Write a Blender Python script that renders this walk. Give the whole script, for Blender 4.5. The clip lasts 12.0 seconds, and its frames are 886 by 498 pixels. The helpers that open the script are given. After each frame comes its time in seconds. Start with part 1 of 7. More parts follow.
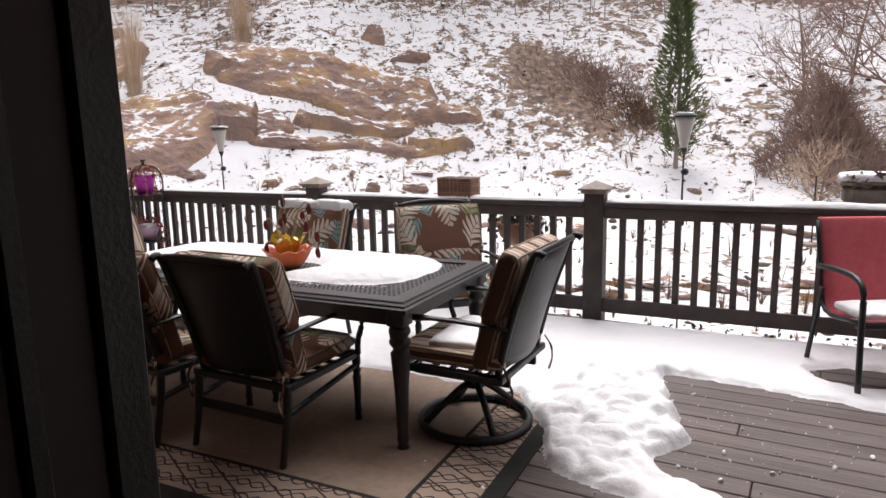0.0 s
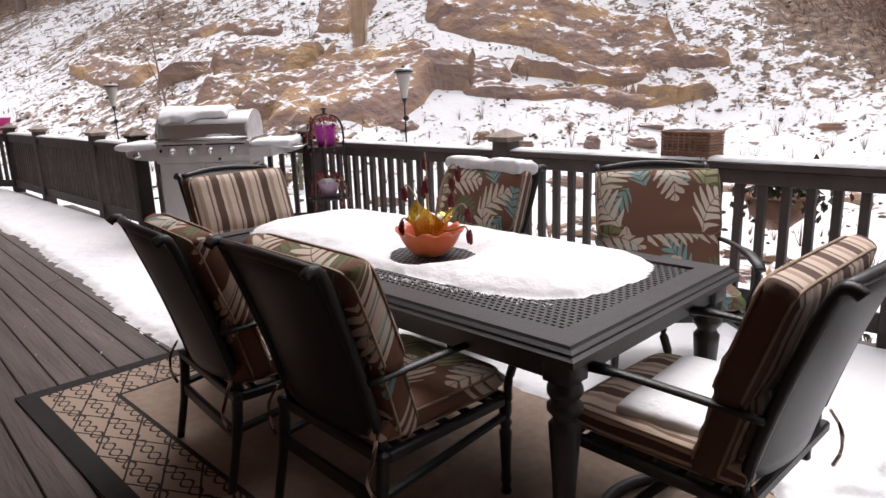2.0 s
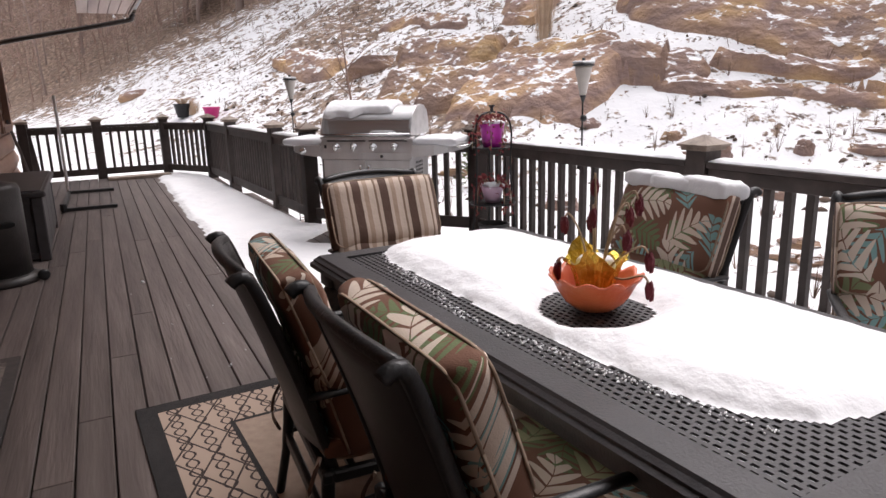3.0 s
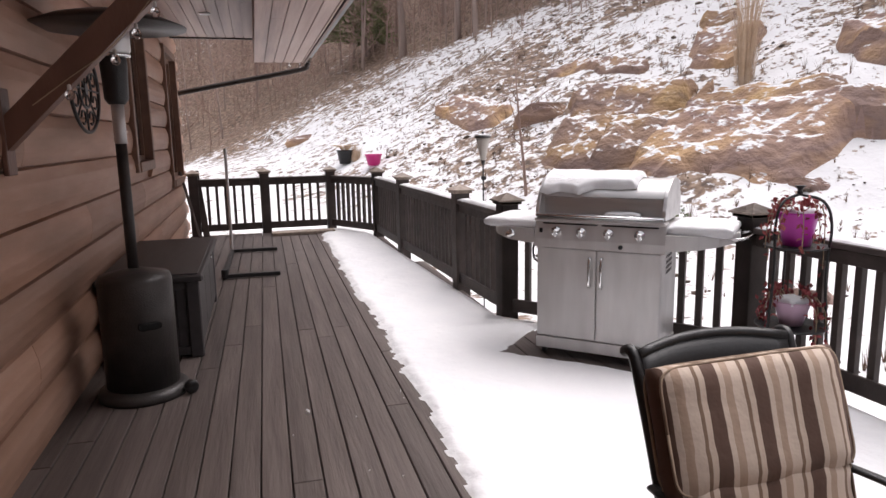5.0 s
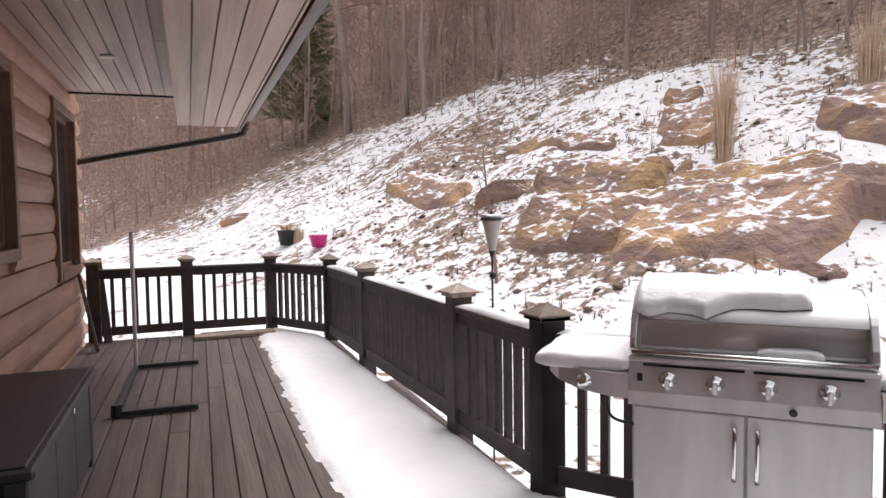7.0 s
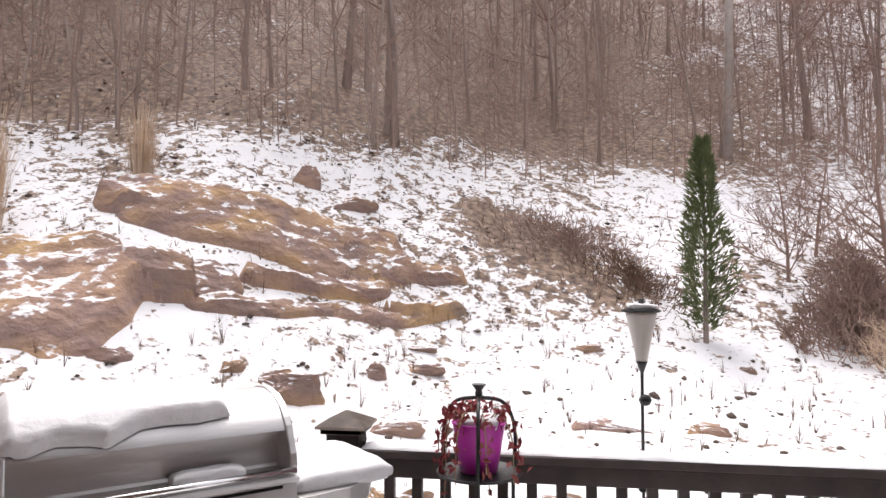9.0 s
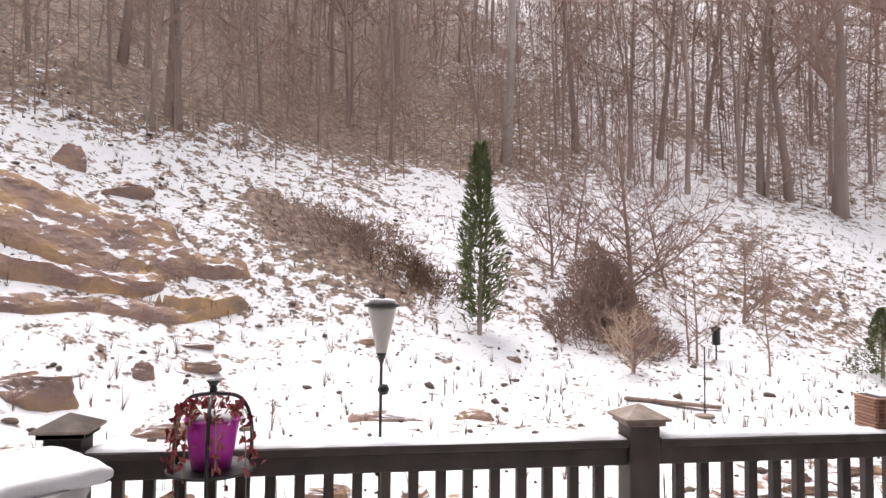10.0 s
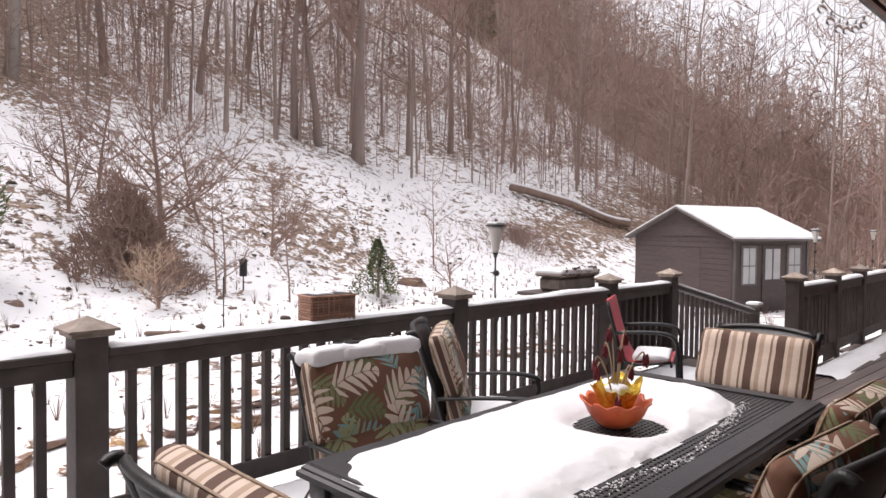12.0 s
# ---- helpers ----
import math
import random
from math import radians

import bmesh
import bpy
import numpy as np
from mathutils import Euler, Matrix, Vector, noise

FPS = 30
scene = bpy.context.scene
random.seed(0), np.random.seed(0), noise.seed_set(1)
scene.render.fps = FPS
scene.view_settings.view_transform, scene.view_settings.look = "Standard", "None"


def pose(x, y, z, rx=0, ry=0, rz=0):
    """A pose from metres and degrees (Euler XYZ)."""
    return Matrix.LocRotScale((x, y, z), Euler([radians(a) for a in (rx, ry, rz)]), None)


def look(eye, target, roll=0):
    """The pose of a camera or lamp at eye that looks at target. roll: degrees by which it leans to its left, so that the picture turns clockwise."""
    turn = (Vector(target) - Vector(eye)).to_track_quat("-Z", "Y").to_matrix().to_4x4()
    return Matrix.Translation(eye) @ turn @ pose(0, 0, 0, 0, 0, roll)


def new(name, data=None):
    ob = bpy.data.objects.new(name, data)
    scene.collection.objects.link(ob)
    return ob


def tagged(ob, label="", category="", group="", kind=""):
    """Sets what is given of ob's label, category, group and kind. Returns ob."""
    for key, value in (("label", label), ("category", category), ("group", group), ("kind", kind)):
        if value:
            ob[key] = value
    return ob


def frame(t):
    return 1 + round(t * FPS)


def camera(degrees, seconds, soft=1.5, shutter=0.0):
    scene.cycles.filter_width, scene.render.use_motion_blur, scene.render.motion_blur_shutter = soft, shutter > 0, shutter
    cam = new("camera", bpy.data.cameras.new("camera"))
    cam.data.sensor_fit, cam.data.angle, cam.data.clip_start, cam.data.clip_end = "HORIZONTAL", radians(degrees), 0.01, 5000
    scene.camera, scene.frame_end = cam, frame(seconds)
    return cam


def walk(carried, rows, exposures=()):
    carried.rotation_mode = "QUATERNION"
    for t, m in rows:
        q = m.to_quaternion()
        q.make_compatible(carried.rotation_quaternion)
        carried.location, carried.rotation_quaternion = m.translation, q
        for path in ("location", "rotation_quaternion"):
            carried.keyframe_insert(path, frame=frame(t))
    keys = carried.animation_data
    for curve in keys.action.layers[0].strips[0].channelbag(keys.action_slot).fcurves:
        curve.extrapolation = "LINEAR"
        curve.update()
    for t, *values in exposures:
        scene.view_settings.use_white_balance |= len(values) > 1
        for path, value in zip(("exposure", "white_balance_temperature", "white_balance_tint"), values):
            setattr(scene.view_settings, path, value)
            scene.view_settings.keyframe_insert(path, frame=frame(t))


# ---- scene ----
cam = camera(67.0, 12.0)
PATH = [
    (0, (0.546, 0.687, 1.455), (-0.313, 2.459, 1.108), -1.2),
    (0.5, (0.37, 0.987, 1.456), (-0.504, 2.744, 1.071), -2.0),
    (1, (0.24, 1.263, 1.403), (-0.748, 2.955, 0.997), -1.7),
    (1.5, (0.155, 1.54, 1.362), (-0.998, 3.108, 0.904), -1.8),
    (2, (0.05, 1.824, 1.367), (-1.33, 3.194, 0.902), -2.0),
    (2.5, (-0.067, 2.092, 1.376), (-1.642, 3.232, 0.906), -2.1),
    (3, (-0.395, 2.289, 1.379), (-2.085, 3.251, 0.912), -1.5),
    (3.5, (-0.666, 2.466, 1.389), (-2.448, 3.249, 0.929), -1.2),
    (3.7, (-0.802, 2.497, 1.42), (-2.601, 3.235, 0.951), -0.9),
    (5.3, (-2.421, 2.369, 1.558), (-4.314, 2.945, 1.263), -1.1),
    (5.5, (-2.638, 2.378, 1.533), (-4.536, 2.953, 1.279), -1.2),
    (6, (-3.177, 2.422, 1.563), (-5.086, 3.0, 1.418), -1.0),
    (6.5, (-3.684, 2.517, 1.551), (-5.589, 3.111, 1.425), -0.9),
    (6.7, (-3.848, 2.582, 1.557), (-5.742, 3.215, 1.434), -1.0),
    (8.5, (-4.792, 2.718, 1.625), (-5.52, 4.578, 1.723), 0.5),
    (9, (-4.807, 2.745, 1.624), (-5.1, 4.72, 1.736), 0.2),
    (9.5, (-4.721, 2.699, 1.636), (-4.707, 4.696, 1.736), 0.6),
    (10, (-4.58, 2.66, 1.631), (-4.273, 4.635, 1.731), 0.7),
    (10.5, (-4.462, 2.594, 1.614), (-3.833, 4.49, 1.712), 0.6),
    (11, (-4.344, 2.49, 1.586), (-3.405, 4.253, 1.653), 0.7),
    (11.5, (-4.28, 2.396, 1.553), (-3.057, 3.978, 1.551), 0.8),
    (12, (-4.259, 2.31, 1.501), (-2.818, 3.697, 1.437), 0.6),
]
EXPOSURES = [(0, 0.74, 6560, 16), (3.5, 0.76, 6500, 16), (6, 0.76, 6560, 17), (8.5, 0.94, 6600, 16), (12, 0.76, 6600, 17)]
walk(cam, [(t, look(eye, target, roll)) for t, eye, target, roll in PATH], EXPOSURES)

# ---- light ----
world = bpy.data.worlds.new("overcast_sky")
scene.world = world
world.use_nodes = True
wn, wl = world.node_tree.nodes, world.node_tree.links
sky = wn.new("ShaderNodeTexSky")
sky.sky_type, sky.sun_disc = "NISHITA", False
sky.sun_elevation, sky.sun_rotation = radians(63), radians(337)
sky.dust_density, sky.air_density = 3.0, 1.0
grey = wn.new("ShaderNodeHueSaturation")
grey.inputs["Saturation"].default_value = 0.12
wl.new(sky.outputs["Color"], grey.inputs["Color"])
wl.new(grey.outputs["Color"], wn["Background"].inputs["Color"])
wn["Background"].inputs["Strength"].default_value = 0.15
sun = new("sun", bpy.data.lights.new("sun", "SUN"))
sun.data.energy, sun.data.angle, sun.data.color = 1.5, radians(50), (1.0, 0.96, 0.93)
sun.matrix_world = look((-6, 14, 30), (0, 0, 0))

# ---- materials ----


def shade(name, stops, scale=6.0, rough=0.7, metal=0.0, bump=0.0, bump_scale=40.0, stretch=(1, 1, 1), detail=6.0, coords="Object", rand=0.0, spec=0.5):
    """A procedural surface: a colour ramp over noise at two scales, with fine relief. rand: the change of value from piece to piece."""
    m = bpy.data.materials.new(name)
    m.use_nodes = True
    n, l = m.node_tree.nodes, m.node_tree.links
    b = n["Principled BSDF"]
    tc = n.new("ShaderNodeTexCoord")
    mp = n.new("ShaderNodeMapping")
    mp.inputs["Scale"].default_value = stretch
    l.new(tc.outputs[coords], mp.inputs["Vector"])
    vec = mp.outputs["Vector"]
    info = n.new("ShaderNodeObjectInfo")
    if rand:
        shift = n.new("ShaderNodeVectorMath")
        shift.operation = "MULTIPLY_ADD"
        l.new(info.outputs["Random"], shift.inputs[0])
        shift.inputs[1].default_value = (37, 53, 11)
        l.new(vec, shift.inputs[2])
        vec = shift.outputs["Vector"]
    n1 = n.new("ShaderNodeTexNoise")
    n1.inputs["Scale"].default_value, n1.inputs["Detail"].default_value = scale, detail
    n2 = n.new("ShaderNodeTexNoise")
    n2.inputs["Scale"].default_value, n2.inputs["Detail"].default_value = scale * 0.13, 3
    l.new(vec, n1.inputs["Vector"]), l.new(vec, n2.inputs["Vector"])
    mix = n.new("ShaderNodeMix")
    mix.inputs["Factor"].default_value = 0.4
    l.new(n1.outputs["Fac"], mix.inputs["A"]), l.new(n2.outputs["Fac"], mix.inputs["B"])
    ramp = n.new("ShaderNodeValToRGB")
    e = ramp.color_ramp.elements
    while len(e) < len(stops):
        e.new(0.5)
    for i, c in enumerate(stops):
        e[i].position = 0.32 + 0.36 * i / max(1, len(stops) - 1)
        e[i].color = (*c, 1)
    l.new(mix.outputs["Result"], ramp.inputs["Fac"])
    out = ramp.outputs["Color"]
    if rand:
        hs = n.new("ShaderNodeHueSaturation")
        mr = n.new("ShaderNodeMapRange")
        mr.inputs["To Min"].default_value, mr.inputs["To Max"].default_value = 1 - rand, 1 + rand
        l.new(info.outputs["Random"], mr.inputs["Value"])
        l.new(mr.outputs["Result"], hs.inputs["Value"]), l.new(out, hs.inputs["Color"])
        out = hs.outputs["Color"]
    l.new(out, b.inputs["Base Color"])
    b.inputs["Roughness"].default_value, b.inputs["Metallic"].default_value = rough, metal
    b.inputs["Specular IOR Level"].default_value = spec
    if bump:
        n3 = n.new("ShaderNodeTexNoise")
        n3.inputs["Scale"].default_value, n3.inputs["Detail"].default_value = bump_scale, 5
        l.new(vec, n3.inputs["Vector"])
        bp = n.new("ShaderNodeBump")
        bp.inputs["Strength"].default_value, bp.inputs["Distance"].default_value = bump, 0.02
        l.new(n3.outputs["Fac"], bp.inputs["Height"])
        l.new(bp.outputs["Normal"], b.inputs["Normal"])
    return m


SNOW = shade("snow", [(0.70, 0.71, 0.73), (0.77, 0.775, 0.785)], 3, 0.6, bump=0.4, bump_scale=22)
DECK = shade("weathered_deck_board", [(0.05, 0.038, 0.034), (0.09, 0.07, 0.063), (0.135, 0.108, 0.099)], 9, 0.62, bump=0.3, bump_scale=30, stretch=(0.12, 1.6, 1), rand=0.13)
RAIL = shade("dark_brown_stained_wood", [(0.033, 0.024, 0.021), (0.056, 0.042, 0.037), (0.083, 0.064, 0.057)], 7, 0.6, bump=0.25, bump_scale=25, rand=0.15)
CAPM = shade("weathered_post_cap", [(0.15, 0.115, 0.09), (0.26, 0.205, 0.165), (0.36, 0.30, 0.25)], 14, 0.6, bump=0.2, rand=0.35)
LOG = shade("stained_log_siding", [(0.25, 0.138, 0.09), (0.37, 0.213, 0.146), (0.46, 0.297, 0.224)], 4, 0.55, bump=0.25, bump_scale=18, stretch=(0.25, 1.5, 1.5), rand=0.16)
SOFFIT = shade("cedar_soffit_plank", [(0.25, 0.14, 0.10), (0.38, 0.25, 0.19), (0.46, 0.34, 0.28)], 5, 0.5, bump=0.15, bump_scale=20, stretch=(0.2, 2, 2), rand=0.22)
BEAM = shade("brown_stained_beam", [(0.12, 0.06, 0.042), (0.19, 0.10, 0.07)], 6, 0.5, bump=0.2, stretch=(1, 1, 0.4))
BLACK = shade("black_cast_metal", [(0.008, 0.008, 0.009), (0.016, 0.016, 0.017)], 30, 0.42, 0.0, bump=0.15, bump_scale=120)
GUTTER = shade("dark_brown_gutter_metal", [(0.022, 0.016, 0.014), (0.04, 0.03, 0.026)], 5, 0.35)
ROOF = shade("dark_shingle", [(0.04, 0.037, 0.035), (0.08, 0.075, 0.07)], 20, 0.9, bump=0.4)
DARKIN = shade("dark_interior_paint", [(0.10, 0.065, 0.045), (0.14, 0.095, 0.07)], 3, 0.7)
SOFFIT2 = shade("cedar_planks_weathered", [(0.22, 0.14, 0.115), (0.42, 0.29, 0.24), (0.55, 0.42, 0.36)], 3, 0.5, bump=0.15, bump_scale=20, stretch=(0.12, 2.2, 1))
LOG2 = shade("stained_window_trim", [(0.15, 0.08, 0.055), (0.24, 0.14, 0.095)], 6, 0.55, bump=0.2)
PANE = shade("dark_window_glass", [(0.035, 0.034, 0.034), (0.055, 0.053, 0.052)], 2, 0.15)
DOORTRIM = shade("taupe_door_frame", [(0.03, 0.022, 0.019), (0.042, 0.032, 0.028)], 5, 0.6)
DOORTRIM2 = shade("brown_door_casing", [(0.085, 0.034, 0.016), (0.12, 0.05, 0.026)], 5, 0.5)
STEEL = shade("brushed_stainless_steel", [(0.48, 0.47, 0.465), (0.6, 0.59, 0.585), (0.68, 0.67, 0.665)], 5, 0.4, 0.92, bump=0.06, bump_scale=60, stretch=(0.3, 3, 3))
STEELD = shade("dull_steel", [(0.53, 0.52, 0.515), (0.6, 0.59, 0.585), (0.7, 0.69, 0.685)], 4, 0.5, 0.7, stretch=(2, 2, 0.4))
CHROME = shade("polished_steel", [(0.7, 0.7, 0.7), (0.78, 0.78, 0.78)], 4, 0.12, 1.0)
CHARCOAL = shade("charcoal_resin", [(0.036, 0.033, 0.034), (0.062, 0.057, 0.058)], 5, 0.5, bump=0.1, stretch=(0.5, 3, 3))
HEATERM = shade("hammered_bronze_paint", [(0.032, 0.029, 0.028), (0.055, 0.05, 0.048)], 12, 0.4, 0.2, bump=0.15, bump_scale=90)
MAGENTA = shade("magenta_glazed_pot", [(0.48, 0.02, 0.36), (0.56, 0.035, 0.44)], 4, 0.35)
LILAC = shade("pale_lilac_pot", [(0.5, 0.33, 0.45), (0.62, 0.45, 0.56)], 5, 0.45)
PINK = shade("pink_plastic_pot", [(0.5, 0.02, 0.16), (0.58, 0.04, 0.22)], 4, 0.4)
REDLEAF = shade("dried_red_leaf", [(0.13, 0.012, 0.018), (0.26, 0.04, 0.045), (0.34, 0.12, 0.10)], 9, 0.7)
TERRA = shade("orange_glazed_bowl", [(0.40, 0.055, 0.02), (0.55, 0.11, 0.04), (0.62, 0.18, 0.07)], 9, 0.35, bump=0.15)
FOIL = shade("gold_foil", [(0.55, 0.33, 0.03), (0.75, 0.52, 0.07), (0.85, 0.68, 0.2)], 14, 0.22, 0.65, bump=0.6, bump_scale=50)
STEM = shade("dry_stem", [(0.28, 0.2, 0.13), (0.4, 0.3, 0.2)], 8, 0.8)
DEADROSE = shade("withered_rose", [(0.06, 0.005, 0.012), (0.18, 0.02, 0.03)], 12, 0.8, bump=0.5)
REDSLING = shade("red_mesh_sling", [(0.50, 0.07, 0.09), (0.60, 0.11, 0.13)], 30, 0.6, bump=0.3, bump_scale=200)
WICKER = shade("brown_wicker", [(0.2, 0.1, 0.065), (0.36, 0.2, 0.135)], 12, 0.7, bump=0.4, rand=0.25)
RUGTAN = shade("tan_woven_rug", [(0.26, 0.19, 0.148), (0.36, 0.272, 0.212)], 25, 0.95, bump=0.4, bump_scale=250)
RUGBLACK = shade("black_woven_rug", [(0.012, 0.011, 0.011), (0.025, 0.022, 0.021)], 30, 0.95, bump=0.4, bump_scale=250)
SHEDM = shade("grey_brown_shed_siding", [(0.062, 0.044, 0.042), (0.1, 0.074, 0.07)], 5, 0.8, bump=0.3, stretch=(1, 1, 6))
SHEDTRIM = shade("weathered_shed_trim", [(0.1, 0.085, 0.08), (0.16, 0.14, 0.13)], 6, 0.8)
GLASSY = shade("pale_window_glass", [(0.35, 0.36, 0.36), (0.5, 0.5, 0.5)], 3, 0.1)
LAMPGLASS = shade("frosted_lamp_glass", [(0.45, 0.42, 0.38), (0.6, 0.57, 0.53)], 5, 0.35)
# the next three bark and twig colours are lightened to stand in for haze
BARK = shade("hazed_grey_bark", [(0.21, 0.16, 0.14), (0.28, 0.22, 0.195), (0.35, 0.29, 0.262)], 2, 0.95, bump=0.5, bump_scale=12, stretch=(1, 1, 0.2))
TWIG = shade("hazed_reddish_brown_twigs", [(0.2, 0.13, 0.106), (0.3, 0.205, 0.17), (0.385, 0.285, 0.245)], 0.8, 0.95)
WOODS = shade("hazed_brown_grey_bark", [(0.23, 0.172, 0.148), (0.31, 0.24, 0.212), (0.39, 0.32, 0.285)], 2, 0.95, bump=0.4, bump_scale=12, stretch=(1, 1, 0.2))
BIRCH = shade("pale_bark", [(0.3, 0.26, 0.23), (0.45, 0.41, 0.38)], 3, 0.9, bump=0.3)
NEEDLE = shade("green_needles", [(0.095, 0.12, 0.05), (0.18, 0.215, 0.095), (0.27, 0.30, 0.155)], 3, 0.8)
# near-black stand-in for the shade inside slots that are not cut open
SLOT_SHADE = shade("painted_opening_shade", [(0.002, 0.002, 0.002), (0.004, 0.004, 0.004)], 5, 0.9)
IVY = shade("dark_ivy_leaves", [(0.02, 0.026, 0.014), (0.05, 0.055, 0.03), (0.1, 0.075, 0.05)], 9, 0.6)
DRYGRASS = shade("tan_dry_grass", [(0.38, 0.26, 0.17), (0.55, 0.41, 0.29), (0.64, 0.51, 0.4)], 4, 0.9)
BROWNLEAF = shade("brown_dead_leaves", [(0.09, 0.055, 0.04), (0.18, 0.115, 0.08), (0.26, 0.17, 0.125)], 3, 0.95)
LOGPILE = shade("fallen_log_wood", [(0.15, 0.1, 0.08), (0.28, 0.2, 0.16)], 3, 0.95, bump=0.4)
PIPING = shade("tan_piping_cord", [(0.24, 0.17, 0.12), (0.34, 0.26, 0.19)], 40, 0.9)
TABLEM = shade("charcoal_cast_metal", [(0.022, 0.021, 0.023), (0.036, 0.034, 0.037)], 20, 0.42, 0.1, bump=0.12, bump_scale=140)
MATF = shade("patterned_grey_mat", [(0.05, 0.042, 0.038), (0.17, 0.14, 0.12), (0.06, 0.05, 0.045), (0.2, 0.17, 0.145)], 22, 0.95, bump=0.3, detail=1.5)
MATE = shade("dark_mat_binding", [(0.035, 0.03, 0.028), (0.06, 0.05, 0.046)], 25, 0.95)
STONE = shade("weathered_grey_stone", [(0.1, 0.08, 0.065), (0.2, 0.165, 0.14), (0.28, 0.25, 0.22)], 8, 0.95, bump=0.5)
STONEDARK = shade("dark_small_stone", [(0.05, 0.038, 0.032), (0.11, 0.08, 0.062), (0.18, 0.13, 0.1)], 1.3, 0.95)


def clear_glass():
    m = bpy.data.materials.new("clear_bulb_glass")
    m.use_nodes = True
    b = m.node_tree.nodes["Principled BSDF"]
    b.inputs["Base Color"].default_value = (0.95, 0.95, 0.95, 1)
    b.inputs["Roughness"].default_value, b.inputs["Transmission Weight"].default_value, b.inputs["IOR"].default_value = 0.03, 1.0, 1.3
    return m


BULB = clear_glass()


def weave():
    """Black cast panel with an embossed basket weave."""
    m = shade("black_basket_weave_metal", [(0.009, 0.009, 0.01), (0.018, 0.018, 0.019)], 30, 0.4)
    n, l = m.node_tree.nodes, m.node_tree.links
    tc = n.new("ShaderNodeTexCoord")
    ch = n.new("ShaderNodeTexChecker")
    ch.inputs["Scale"].default_value = 70
    l.new(tc.outputs["Object"], ch.inputs["Vector"])
    bp = n.new("ShaderNodeBump")
    bp.inputs["Strength"].default_value, bp.inputs["Distance"].default_value = 0.8, 0.004
    l.new(ch.outputs["Fac"], bp.inputs["Height"]), l.new(bp.outputs["Normal"], n["Principled BSDF"].inputs["Normal"])
    return m


WEAVE = weave()


def rock_material():
    """Orange and grey-brown layered sandstone; snow lies on what faces up."""
    m = shade("layered_sandstone", [(0.17, 0.135, 0.13), (0.43, 0.275, 0.145), (0.33, 0.215, 0.155), (0.25, 0.17, 0.148), (0.36, 0.23, 0.145), (0.50, 0.33, 0.165), (0.20, 0.155, 0.145)], 1.1, 0.9, bump=1.0, bump_scale=4.5, stretch=(0.7, 0.7, 1.0), detail=9, rand=0.22)
    n, l = m.node_tree.nodes, m.node_tree.links
    b = n["Principled BSDF"]
    src = b.inputs["Base Color"].links[0].from_socket
    [q for q in n if q.bl_idname == "ShaderNodeMix"][0].inputs["Factor"].default_value = 0.62
    [q for q in n if q.bl_idname == "ShaderNodeTexNoise"][1].inputs["Scale"].default_value = 0.42
    bumps = [q for q in n if q.bl_idname == "ShaderNodeBump"]
    bumps[0].inputs["Distance"].default_value = 0.16
    geo = n.new("ShaderNodeNewGeometry")
    sep = n.new("ShaderNodeSeparateXYZ")
    l.new(geo.outputs["True Normal"], sep.inputs[0])
    tc = n.new("ShaderNodeTexCoord")
    no = n.new("ShaderNodeTexNoise")
    no.inputs["Scale"].default_value, no.inputs["Detail"].default_value = 5.0, 7
    l.new(geo.outputs["Position"], no.inputs["Vector"])
    add = n.new("ShaderNodeMath")
    add.operation = "MULTIPLY_ADD"
    l.new(no.outputs["Fac"], add.inputs[0])
    add.inputs[1].default_value = 1.3
    l.new(sep.outputs["Z"], add.inputs[2])
    cut = n.new("ShaderNodeMapRange")
    cut.inputs["From Min"].default_value, cut.inputs["From Max"].default_value = 1.46, 1.56
    l.new(add.outputs[0], cut.inputs["Value"])
    mix = n.new("ShaderNodeMix")
    mix.data_type = "RGBA"
    l.new(cut.outputs["Result"], mix.inputs["Factor"]), l.new(src, mix.inputs["A"])
    mix.inputs["B"].default_value = (0.76, 0.765, 0.78, 1)
    l.new(mix.outputs["Result"], b.inputs["Base Color"])
    return m


ROCK = rock_material()


def nodes_of(name, rough=0.85):
    m = bpy.data.materials.new(name)
    m.use_nodes = True
    n, l = m.node_tree.nodes, m.node_tree.links
    n["Principled BSDF"].inputs["Roughness"].default_value = rough

    def op(kind, a, b=None, c=None):
        t = n.new("ShaderNodeMath")
        t.operation = kind
        for i, v in enumerate((a, b, c)):
            if v is None:
                continue
            if isinstance(v, (int, float)):
                t.inputs[i].default_value = v
            else:
                l.new(v, t.inputs[i])
        return t.outputs[0]

    return m, n, l, op


def stripe_ramp(n, l, along, op):
    """Broad brown, tan and cream bands over a distance in metres."""
    f = op("FRACT", op("ADD", op("DIVIDE", along, 0.148), 10.12))
    rp = n.new("ShaderNodeValToRGB")
    rp.color_ramp.interpolation = "CONSTANT"
    e = rp.color_ramp.elements
    for i, (p, c) in enumerate(((0.0, (0.10, 0.056, 0.04)), (0.3, (0.52, 0.42, 0.34)), (0.42, (0.2, 0.13, 0.09)), (0.5, (0.56, 0.46, 0.38)), (0.72, (0.38, 0.275, 0.205)), (0.88, (0.54, 0.44, 0.36)))):
        if i > 1:
            e.new(p)
        e[i].position, e[i].color = p, (*c, 1)
    l.new(f, rp.inputs["Fac"])
    return rp


